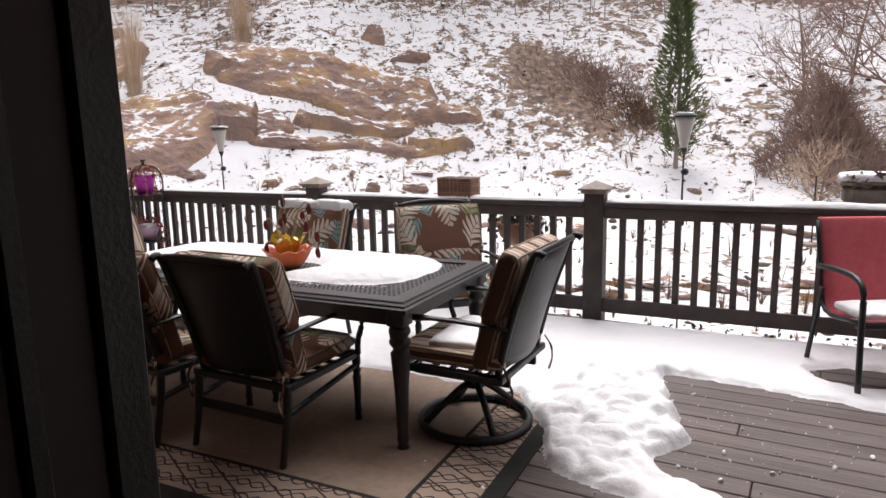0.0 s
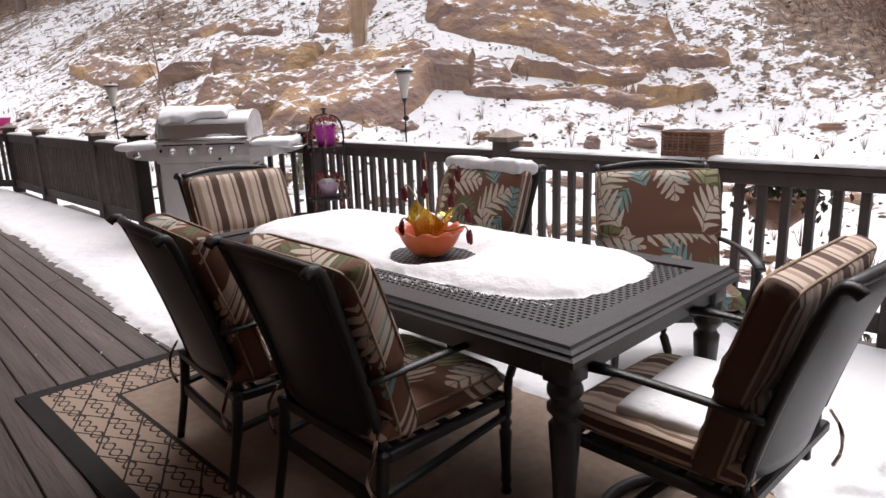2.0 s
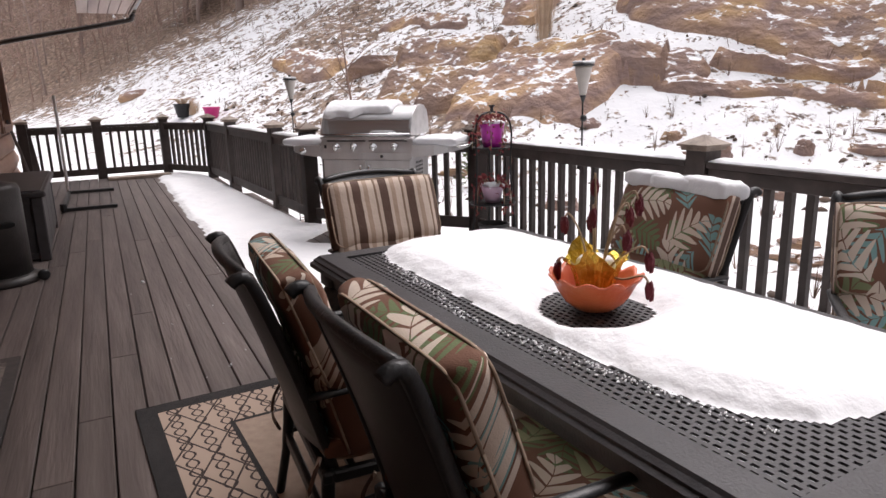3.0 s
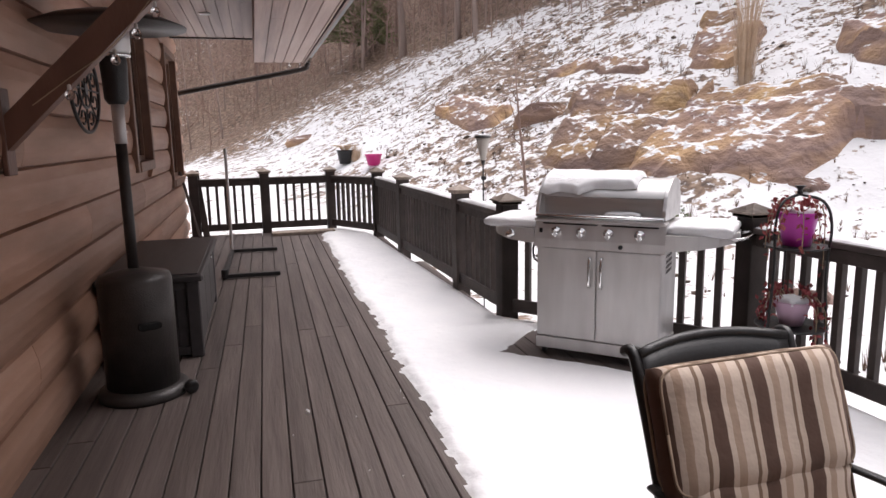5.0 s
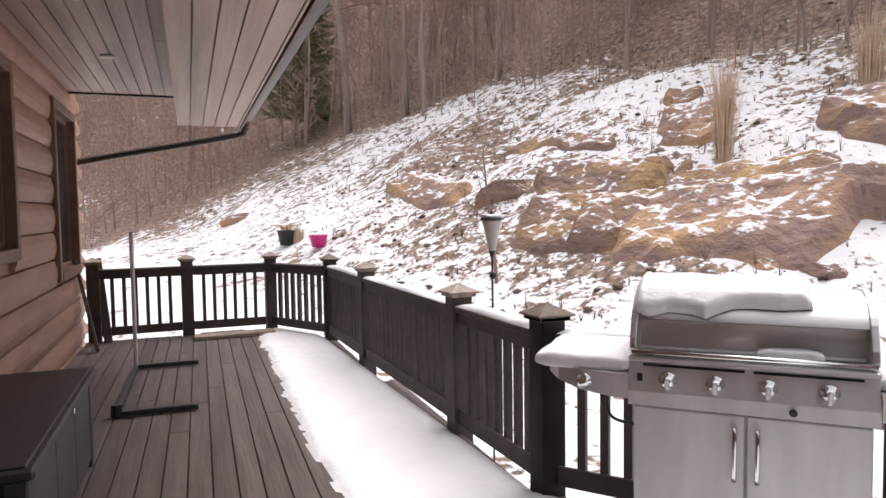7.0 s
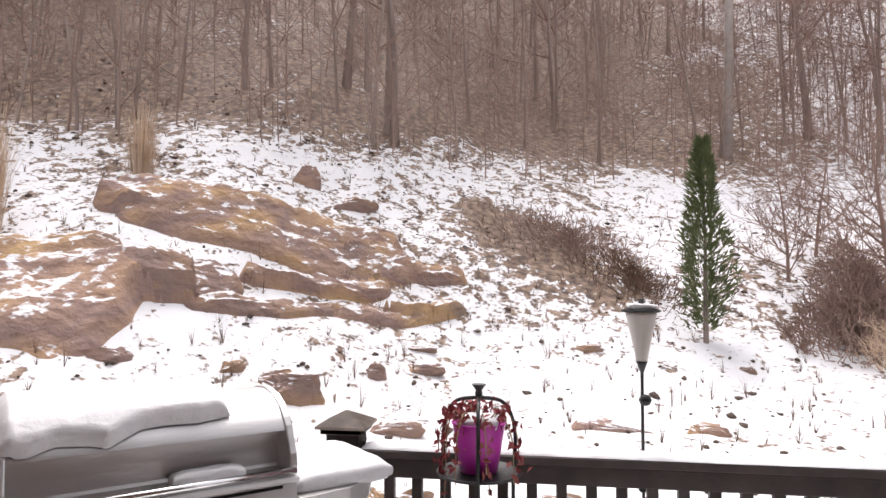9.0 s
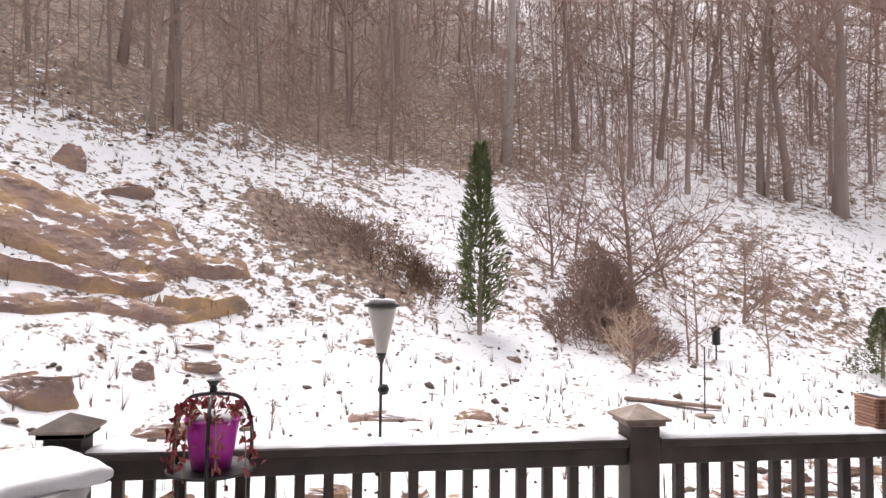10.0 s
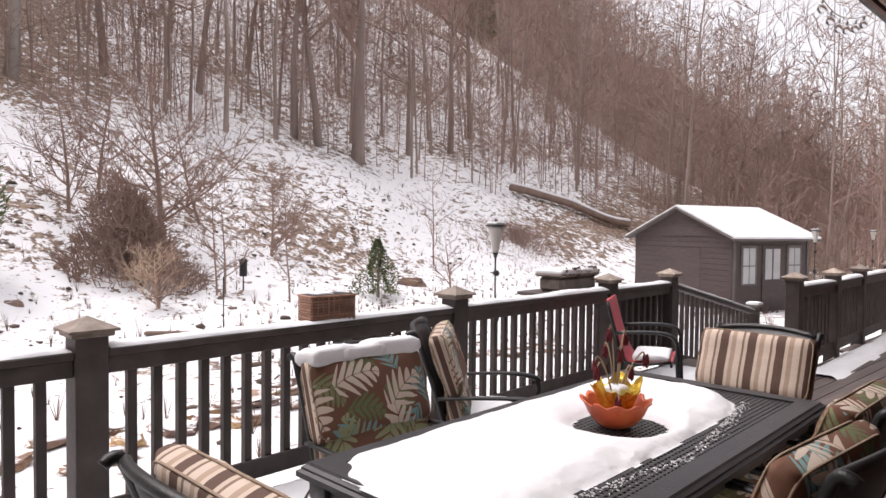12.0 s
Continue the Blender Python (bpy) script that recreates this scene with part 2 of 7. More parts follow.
def floral(name="palm_leaf_print_fabric", reverse=False):
    """Brown outdoor fabric printed with large cream, green and teal palm fronds; reverse: striped on its sides and back."""
    m, n, l, op = nodes_of(name)
    tc = n.new("ShaderNodeTexCoord")
    info = n.new("ShaderNodeObjectInfo")
    sep = n.new("ShaderNodeSeparateXYZ")
    l.new(tc.outputs["Object"], sep.inputs[0])
    u0 = op("ADD", sep.outputs["X"], op("MULTIPLY", info.outputs["Random"], 7.0))
    v0 = op("ADD", op("ADD", sep.outputs["Y"], sep.outputs["Z"]), op("MULTIPLY", info.outputs["Random"], 3.0))
    base = n.new("ShaderNodeRGB")
    base.outputs[0].default_value = (0.165, 0.078, 0.048, 1)
    col = base.outputs[0]
    for k, (sc, off, ramp_cols) in enumerate(((5.6, 0.0, [(0.13, 0.17, 0.075), (0.19, 0.34, 0.33), (0.19, 0.22, 0.11)]), (4.1, 3.3, [(0.6, 0.5, 0.41), (0.29, 0.31, 0.17), (0.62, 0.53, 0.44)]))):
        cb = n.new("ShaderNodeCombineXYZ")
        l.new(op("ADD", u0, off), cb.inputs[0]), l.new(op("ADD", v0, off * 0.7), cb.inputs[1])
        vo = n.new("ShaderNodeTexVoronoi")
        vo.voronoi_dimensions = "2D"
        vo.inputs["Scale"].default_value, vo.inputs["Randomness"].default_value = sc, 0.7
        l.new(cb.outputs[0], vo.inputs["Vector"])
        sub = n.new("ShaderNodeVectorMath")
        sub.operation = "SUBTRACT"
        l.new(cb.outputs[0], sub.inputs[0]), l.new(vo.outputs["Position"], sub.inputs[1])
        sc2 = n.new("ShaderNodeVectorMath")
        sc2.operation = "SCALE"
        sc2.inputs["Scale"].default_value = sc
        l.new(sub.outputs["Vector"], sc2.inputs[0])
        scol = n.new("ShaderNodeSeparateColor")
        l.new(vo.outputs["Color"], scol.inputs[0])
        rot = n.new("ShaderNodeVectorRotate")
        rot.rotation_type = "Z_AXIS"
        l.new(sc2.outputs["Vector"], rot.inputs["Vector"])
        l.new(op("MULTIPLY", scol.outputs["Red"], 6.28), rot.inputs["Angle"])
        sp = n.new("ShaderNodeSeparateXYZ")
        l.new(rot.outputs["Vector"], sp.inputs[0])
        u = sp.outputs["X"]
        v = op("ABSOLUTE", op("SUBTRACT", sp.outputs["Y"], op("MULTIPLY", op("MULTIPLY", u, u), 0.45)))
        # leaflets slant away from a midrib and shorten towards the tip
        comb = op("SINE", op("MULTIPLY", op("SUBTRACT", u, op("MULTIPLY", v, 0.85)), 33.0))
        width = op("MULTIPLY", op("SUBTRACT", 1.0, op("MULTIPLY", op("MULTIPLY", u, u), 3.0)), 0.38)
        q = op("DIVIDE", v, op("MAXIMUM", width, 0.001))
        blade = op("GREATER_THAN", comb, op("SUBTRACT", op("MULTIPLY", op("MULTIPLY", q, q), 1.75), 0.82))
        body = op("MULTIPLY", op("MULTIPLY", blade, op("LESS_THAN", q, 1.0)), op("GREATER_THAN", v, 0.006))
        body = op("MULTIPLY", body, op("GREATER_THAN", scol.outputs["Blue"], 0.06 if k else 0.25))
        rp = n.new("ShaderNodeValToRGB")
        rp.color_ramp.interpolation = "CONSTANT"
        e = rp.color_ramp.elements
        e.new(0.66)
        for i, c in enumerate(ramp_cols):
            e[i].position, e[i].color = (0.0, 0.4, 0.72)[i], (*c, 1)
        l.new(scol.outputs["Green"], rp.inputs["Fac"])
        mx = n.new("ShaderNodeMix")
        mx.data_type = "RGBA"
        l.new(body, mx.inputs["Factor"]), l.new(col, mx.inputs["A"]), l.new(rp.outputs["Color"], mx.inputs["B"])
        col = mx.outputs["Result"]
    if reverse:
        rp = stripe_ramp(n, l, op("ADD", sep.outputs["X"], op("MULTIPLY", sep.outputs["Z"], 1.5)), op)
        mx = n.new("ShaderNodeMix")
        mx.data_type = "RGBA"
        l.new(op("GREATER_THAN", sep.outputs["Z"], -0.024), mx.inputs["Factor"]), l.new(col, mx.inputs["A"]), l.new(rp.outputs["Color"], mx.inputs["B"])
        col = mx.outputs["Result"]
    no = n.new("ShaderNodeTexNoise")
    no.inputs["Scale"].default_value = 260
    l.new(tc.outputs["Object"], no.inputs["Vector"])
    bp = n.new("ShaderNodeBump")
    bp.inputs["Strength"].default_value, bp.inputs["Distance"].default_value = 0.3, 0.003
    l.new(no.outputs["Fac"], bp.inputs["Height"]), l.new(bp.outputs["Normal"], n["Principled BSDF"].inputs["Normal"])
    l.new(col, n["Principled BSDF"].inputs["Base Color"])
    return m


def striped():
    """Fabric with broad brown, tan and cream stripes across its width."""
    m, n, l, op = nodes_of("brown_and_cream_striped_fabric")
    tc = n.new("ShaderNodeTexCoord")
    sep = n.new("ShaderNodeSeparateXYZ")
    l.new(tc.outputs["Object"], sep.inputs[0])
    rp = stripe_ramp(n, l, sep.outputs["X"], op)
    l.new(rp.outputs["Color"], n["Principled BSDF"].inputs["Base Color"])
    no = n.new("ShaderNodeTexNoise")
    no.inputs["Scale"].default_value = 30
    l.new(tc.outputs["Object"], no.inputs["Vector"])
    bp = n.new("ShaderNodeBump")
    bp.inputs["Strength"].default_value, bp.inputs["Distance"].default_value = 0.3, 0.01
    l.new(no.outputs["Fac"], bp.inputs["Height"]), l.new(bp.outputs["Normal"], n["Principled BSDF"].inputs["Normal"])
    return m


def trellis():
    """Tan weave with two crossing families of dark ogee and diamond lines."""
    m, n, l, op = nodes_of("trellis_pattern_rug", 0.95)
    tc = n.new("ShaderNodeTexCoord")
    sep = n.new("ShaderNodeSeparateXYZ")
    l.new(tc.outputs["Object"], sep.inputs[0])
    x, y = sep.outputs["X"], sep.outputs["Y"]
    lines = None
    for sgn, amp, per, k in ((1, 0.022, 0.095, 44.0), (-1, 0.022, 0.095, 44.0)):
        f = op("FRACT", op("ADD", op("DIVIDE", op("ADD", y, op("MULTIPLY", op("SINE", op("MULTIPLY", x, k)), sgn * amp)), per), 20.0))
        g = op("LESS_THAN", op("ABSOLUTE", op("SUBTRACT", f, 0.5)), 0.05)
        lines = g if lines is None else op("MAXIMUM", lines, g)
    for sgn in (1, -1):
        f = op("FRACT", op("ADD", op("DIVIDE", op("ADD", op("MULTIPLY", x, 0.55), op("MULTIPLY", y, sgn)), 0.157), 20.0))
        lines = op("MAXIMUM", lines, op("LESS_THAN", op("ABSOLUTE", op("SUBTRACT", f, 0.5)), 0.03))
    mx = n.new("ShaderNodeMix")
    mx.data_type = "RGBA"
    mx.inputs["A"].default_value, mx.inputs["B"].default_value = (0.35, 0.265, 0.21, 1), (0.03, 0.02, 0.018, 1)
    l.new(lines, mx.inputs["Factor"])
    l.new(mx.outputs["Result"], n["Principled BSDF"].inputs["Base Color"])
    return m


FLORAL, REVERSIBLE, STRIPE, TRELLIS = floral(), floral("palm_print_with_striped_reverse", True), striped(), trellis()

# ---- building helpers ----


def part(name, bm, material, parent=None, label="", smooth=False):
    """Links a bmesh as one mesh object, under a thing where one is given."""
    me = bpy.data.meshes.new(name)
    bm.to_mesh(me)
    bm.free()
    me.materials.append(material)
    if smooth:
        for p in me.polygons:
            p.use_smooth = True
    ob = new(name, me)
    if parent is not None:
        ob.parent = parent
    if label:
        ob["label"] = label
    return ob


def share(name, ob, parent, m):
    """Another object on the mesh of ob."""
    o = new(name, ob.data)
    o.parent, o.matrix_basis = parent, m
    return o


def thing(name, label, category, m=None, group="", kind=""):
    e = new(name)
    e.empty_display_size = 0.1
    tagged(e, label, category, group, kind)
    if m is not None:
        e.matrix_basis = m
    return e


def box(bm, x0, x1, y0, y1, z0, z1, bevel=0.0, m=None):
    """Adds a box with eased edges to bm."""
    r = bmesh.ops.create_cube(bm, size=1)
    v = r["verts"]
    bmesh.ops.scale(bm, vec=(x1 - x0, y1 - y0, z1 - z0), verts=v)
    bmesh.ops.translate(bm, vec=((x0 + x1) / 2, (y0 + y1) / 2, (z0 + z1) / 2), verts=v)
    if bevel:
        es = list({e for w in v for e in w.link_edges})
        f = bmesh.ops.bevel(bm, geom=es, offset=bevel, segments=1, affect="EDGES", profile=0.5)
        v = list({w for q in f["faces"] for w in q.verts} | {w for w in v if w.is_valid})
    if m is not None:
        bmesh.ops.transform(bm, matrix=m, verts=v)
    return bm


def boxed(*a, **k):
    return box(bmesh.new(), *a, **k)


def lathe(bm, profile, sides=16, m=None):
    """Turns a profile of (radius, z) pairs round z."""
    rings = []
    for r, z in profile:
        rings.append([bm.verts.new((r * math.cos(2 * math.pi * i / sides), r * math.sin(2 * math.pi * i / sides), z)) for i in range(sides)])
    for a, b in zip(rings, rings[1:]):
        for i in range(sides):
            j = (i + 1) % sides
            bm.faces.new((a[i], a[j], b[j], b[i]))
    if profile[0][0] > 1e-4:
        bm.faces.new(rings[0][::-1])
    if profile[-1][0] > 1e-4:
        bm.faces.new(rings[-1])
    if m is not None:
        bmesh.ops.transform(bm, matrix=m, verts=[v for r in rings for v in r])
    return bm


def lathed(profile, sides=16, m=None):
    return lathe(bmesh.new(), profile, sides, m)


def tube(bm, pts, r, sides=6, flat=1.0, up=(0, 0, 1)):
    """A rod along pts; r: one radius, or one for each point. flat squeezes it along the side normal."""
    pts = [Vector(p) for p in pts]
    rs = r if isinstance(r, (list, tuple)) else [r] * len(pts)
    rings = []
    for i, p in enumerate(pts):
        d = (pts[min(i + 1, len(pts) - 1)] - pts[max(i - 1, 0)]).normalized()
        u = Vector(up)
        if abs(d.dot(u)) > 0.97:
            u = Vector((1, 0, 0))
        s = d.cross(u).normalized()
        w = s.cross(d).normalized()
        rings.append([bm.verts.new(p + rs[i] * (math.cos(a) * s + math.sin(a) * flat * w)) for a in [2 * math.pi * (k + 0.5) / sides for k in range(sides)]])
    for a, b in zip(rings, rings[1:]):
        for i in range(sides):
            j = (i + 1) % sides
            bm.faces.new((a[i], a[j], b[j], b[i]))
    bm.faces.new(rings[0][::-1]), bm.faces.new(rings[-1])
    return bm


def tubed(pts, r, sides=6, flat=1.0, up=(0, 0, 1)):
    return tube(bmesh.new(), pts, r, sides, flat, up)


def curve_pts(pts, n=6):
    """A smooth line through pts (Catmull-Rom)."""
    p = [Vector(q) for q in pts]
    p = [2 * p[0] - p[1]] + p + [2 * p[-1] - p[-2]]
    out = []
    for i in range(1, len(p) - 2):
        for k in range(n):
            t = k / n
            out.append(0.5 * (2 * p[i] + (p[i + 1] - p[i - 1]) * t + (2 * p[i - 1] - 5 * p[i] + 4 * p[i + 1] - p[i + 2]) * t * t + (3 * p[i] - p[i - 1] - 3 * p[i + 1] + p[i + 2]) * t ** 3))
    return out + [p[-2]]


def grid_mesh(name, xs, ys, zf, material, mask=None, smooth=True, cells=None):
    """A sheet over the grid xs, ys with heights zf(X, Y); faces where mask is false are left out."""
    X, Y = np.meshgrid(xs, ys)
    Z = zf(X, Y)
    nx, ny = len(xs), len(ys)
    idx = np.arange(nx * ny).reshape(ny, nx)
    f = np.stack([idx[:-1, :-1], idx[:-1, 1:], idx[1:, 1:], idx[1:, :-1]], -1)
    if mask is not None:
        k = mask(X, Y)
        k = k[:-1, :-1] | k[:-1, 1:] | k[1:, 1:] | k[1:, :-1]
        f = f[k if cells is None else k & cells]
    f = f.reshape(-1, 4)
    used = np.unique(f)
    re = np.zeros(nx * ny, int)
    re[used] = np.arange(len(used))
    co = np.stack([X.ravel(), Y.ravel(), Z.ravel()], -1)[used]
    me = bpy.data.meshes.new(name)
    me.from_pydata(co.tolist(), [], re[f].tolist())
    me.materials.append(material)
    if smooth:
        me.polygons.foreach_set("use_smooth", [True] * len(me.polygons))
    return new(name, me)


def wave(X, Y, seed, scale):
    """Cheap smooth noise in -1..1 from crossed sines."""
    r = np.random.RandomState(seed)
    out = np.zeros_like(X, dtype=float)
    for k in range(7):
        a, f, p = r.uniform(0, 2 * np.pi), r.uniform(0.6, 1.7) / scale, r.uniform(0, 7)
        q = r.uniform(0, 2 * np.pi)
        out += np.sin(f * (X * np.cos(a) + Y * np.sin(a)) + p + 1.3 * np.sin(0.7 * f * (X * np.cos(q) + Y * np.sin(q))))
    return out / 3.5


# ---- the lie of the land ----
TOE_X = [-120, -80, -40, -25, -13, -6, 0, 6, 12, 18, 30, 45, 75, 140]
TOE_Y = [-20, -8, 0, 4, 8.6, 14.3, 16.3, 17.2, 17.6, 17.6, 15.0, 12, 22, 70]


def land(X, Y):
    X, Y = np.asarray(X, float), np.asarray(Y, float)
    d = Y - np.interp(X, TOE_X, TOE_Y)
    rise = 0.52 * np.logaddexp(0, d / 0.9) * 0.9
    rise = 85 * np.tanh(rise / 85) + 0.5 * np.logaddexp(0, (-X - 50) / 4) * 4 * np.clip((Y + 60) / 60, 0, 1)
    base = -0.42 - 0.025 * np.clip(X - 2, 0, 40) + 0.02 * np.clip(-X - 16, 0, 60)
    near = np.clip((Y - 6.5) / 5, 0, 1)
    lumps = 0.22 * wave(X, Y, 3, 1.6) * np.clip(d / 4 + 0.3, 0, 1) + 0.07 * wave(X, Y, 4, 0.45) * near + 0.03 * wave(X, Y, 5, 0.16) * near
    # a far wooded hill beyond the shed
    far = np.clip((X - 62) / 36, 0, 1)
    rise = rise + (0.42 * np.clip(Y - 0.22 * X, -9, 75) + 0.5) * far * far * (3 - 2 * far)
    rise = rise + 0.12 * np.clip(d - 14, 0, 70) * np.clip((Y - 2.7 - 0.4 * (X + 4.7)) / 15, 0, 1) * 1.5
    return base + rise + lumps

# ---- ground and woods ----


def ground_material():
    """Thin snow over leaf litter, dead grass and soil; the snow thins out on steep and rough ground."""
    m = bpy.data.materials.new("thin_snow_over_leaf_litter")
    m.use_nodes = True
    n, l = m.node_tree.nodes, m.node_tree.links
    b = n["Principled BSDF"]
    tc = n.new("ShaderNodeTexCoord")

    def noise_at(scale, detail=6.0, dist=0.0, sq=(1, 1, 1)):
        mp = n.new("ShaderNodeMapping")
        mp.inputs["Scale"].default_value = sq
        l.new(tc.outputs["Object"], mp.inputs["Vector"])
        t = n.new("ShaderNodeTexNoise")
        t.inputs["Scale"].default_value, t.inputs["Detail"].default_value, t.inputs["Distortion"].default_value = scale, detail, dist
        l.new(mp.outputs["Vector"], t.inputs["Vector"])
        return t.outputs["Fac"]

    def math_node(op, a, c):
        t = n.new("ShaderNodeMath")
        t.operation = op
        for i, v in enumerate((a, c)):
            if isinstance(v, (int, float)):
                t.inputs[i].default_value = v
            else:
                l.new(v, t.inputs[i])
        return t.outputs[0]

    soil = n.new("ShaderNodeValToRGB")
    e = soil.color_ramp.elements
    e.new(0.5)
    for i, c in enumerate([(0.08, 0.055, 0.043), (0.18, 0.118, 0.082), (0.31, 0.225, 0.165)]):
        e[i].position, e[i].color = 0.35 + 0.15 * i, (*c, 1)
    l.new(noise_at(5, 8), soil.inputs["Fac"])
    # litter patches: broad ones, and speckle drawn out along the slope
    broad = noise_at(0.16, 3)
    speck = noise_at(3.2, 7, 0.6, (1, 0.75, 1.3))
    fine = noise_at(11, 4)
    s = math_node("ADD", math_node("MULTIPLY", speck, 0.62), math_node("MULTIPLY", fine, 0.38))
    s = math_node("ADD", s, math_node("MULTIPLY", math_node("SUBTRACT", broad, 0.5), 0.45))
    at = n.new("ShaderNodeAttribute")
    at.attribute_name = "litter"
    s = math_node("ADD", s, math_node("MULTIPLY", at.outputs["Fac"], 0.3))
    cut = n.new("ShaderNodeValToRGB")
    cut.color_ramp.elements[0].position, cut.color_ramp.elements[1].position = 0.552, 0.612
    l.new(s, cut.inputs["Fac"])
    mix = n.new("ShaderNodeMix")
    mix.data_type = "RGBA"
    mix.inputs["A"].default_value = (0.76, 0.765, 0.78, 1)
    l.new(cut.outputs["Color"], mix.inputs["Factor"])
    l.new(soil.outputs["Color"], mix.inputs["B"])
    l.new(mix.outputs["Result"], b.inputs["Base Color"])
    b.inputs["Roughness"].default_value = 0.8
    bp = n.new("ShaderNodeBump")
    bp.inputs["Strength"].default_value, bp.inputs["Distance"].default_value = 0.5, 0.05
    l.new(s, bp.inputs["Height"])
    l.new(bp.outputs["Normal"], b.inputs["Normal"])
    return m


GROUND = ground_material()


def axis(stops):
    out = []
    for a, b, s in stops:
        out += list(np.arange(a, b, s))
    return np.array(out + [stops[-1][1]])


gx = axis([(-900, -200, 60), (-200, -60, 6), (-60, -24, 0.7), (-24, 12, 0.16), (12, 40, 0.5), (40, 130, 3), (130, 900, 60)])
gy = axis([(-900, -60, 60), (-60, 4, 4), (4, 6, 0.5), (6, 24, 0.16), (24, 45, 0.6), (45, 120, 3), (120, 900, 60)])
ground = grid_mesh("ground", gx, gy, land, GROUND)
tagged(ground, "hillside under thin patchy snow over leaf litter", "ground", kind="structure")
vx = np.array([tuple(v.co) for v in ground.data.vertices])
toe = np.interp(vx[:, 0], TOE_X, TOE_Y)
up = vx[:, 1] - toe
# more bare litter in the woods and at the brushy bank, less on the open flat
lit = 0.75 * np.clip((up - 11) / 4, 0, 1) * np.interp(vx[:, 0], [0, 9], [1, 0.12]) + 0.12 * np.clip(up / 4, 0, 1) - 0.04 * np.clip(1 - up / 1.0, 0, 1) + 0.7 * np.clip((-vx[:, 0] - 31) / 8, 0, 1)
# a brushy bank running down the slope
along = (vx[:, 0] + 4.8) * 0.805 - (vx[:, 1] - 20.1) * 0.594
across = (vx[:, 0] + 4.8) * 0.594 + (vx[:, 1] - 20.1) * 0.805
lit += 0.62 * np.exp(-((along / 3.0) ** 4 + (across / 1.25) ** 2)) * (1 + 0.7 * wave(vx[:, 0], vx[:, 1], 61, 0.6))
# more broken snow among the ledges
lit += 0.6 * np.clip((vx[:, 0] - 24) / 8, 0, 1) * np.clip((27 - vx[:, 1]) / 6, 0, 1)
lit += 0.14 * np.exp(-(((vx[:, 0] + 20) / 9) ** 2 + ((vx[:, 1] - 10) / 4) ** 2)) * (1 + wave(vx[:, 0], vx[:, 1], 62, 0.8))
# cleaner snow on the open slope below the outcrop
lit -= 0.2 * np.exp(-(((vx[:, 0] + 6.8) / 4) ** 2 + ((vx[:, 1] - 15.2) / 3.2) ** 2))
# leaf litter among the shrubs and on the bank below the fallen log
lit += 0.16 * np.exp(-(((vx[:, 0] - 3.0) / 4) ** 2 + ((vx[:, 1] - 20.0) / 3.2) ** 2)) + 0.42 * np.exp(-(((vx[:, 0] - 25.0) / 4) ** 2 + ((vx[:, 1] - 21.0) / 2.4) ** 2))
lit += 0.9 * np.clip((vx[:, 0] - 58) / 12, 0, 1)
# brown debris along the upper edge of the clearing
for cx, cy, hl, hw, ang in ((-22.5, 17.0, 2.6, 0.8, 33), (-19.0, 20.2, 2.8, 0.35, 37), (-15.5, 19.3, 0.8, 0.4, 20)):
    ca, sa = math.cos(radians(ang)), math.sin(radians(ang))
    lit += 0.45 * np.exp(-((((vx[:, 0] - cx) * ca + (vx[:, 1] - cy) * sa) / hl) ** 2 + (((vx[:, 1] - cy) * ca - (vx[:, 0] - cx) * sa) / hw) ** 2))
at = ground.data.attributes.new("litter", "FLOAT", "POINT")
at.data.foreach_set("value", lit.astype(np.float32))

# ---- house ----
# the house stands turned by about two degrees to the deck railing; its wall face is y = 0 in this frame
HOUSE = pose(0, 1.13, 0, 0, 0, -2.23)
X0, X1 = -13.8, 14.0
DOOR0, DOOR1 = -0.122, 2.3


def half_log(length, h=0.287, deep=0.06):
    """One length of half-log siding, rounded outwards towards +y."""
    bm = bmesh.new()
    prof = [(0.001, 0.002), (deep * 0.55, 0.01), (deep * 0.9, h * 0.28), (deep, h * 0.5), (deep * 0.9, h * 0.72), (deep * 0.55, h - 0.01), (0.001, h - 0.002)]
    a = [bm.verts.new((0, y, z)) for y, z in prof]
    b = [bm.verts.new((length, y, z)) for y, z in prof]
    for i in range(len(prof) - 1):
        bm.faces.new((a[i], b[i], b[i + 1], a[i + 1]))
    bm.faces.new(a[::-1]), bm.faces.new(b)
    bmesh.ops.recalc_face_normals(bm, faces=bm.faces[:])
    return bm


def housed(name, bm, material, label, category, kind="structure"):
    o = part(name, bm, material)
    o.matrix_basis = HOUSE
    return tagged(o, label, category, kind=kind)


bm = bmesh.new()
WIN = [(-10.22, -9.26, 1.34, 2.7), (-13.32, -12.1, 1.0, 2.72)]
box(bm, X0, WIN[1][0], -0.3, 0, -0.5, 3.3)
box(bm, WIN[1][1], WIN[0][0], -0.3, 0, -0.5, 3.3)
for a, b, c, d in WIN:
    box(bm, a, b, -0.3, 0, -0.5, c)
    box(bm, a, b, -0.3, 0, d, 3.3)
box(bm, WIN[0][1], DOOR0, -0.3, 0, -0.5, 3.3)
box(bm, DOOR1, X1, -0.3, 0, -0.5, 3.3)
box(bm, DOOR0, DOOR1, -0.3, 0, 2.12, 3.3)
wall = housed("wall_north", bm, LOG, "house wall of brown-stained half-log siding", "wall")
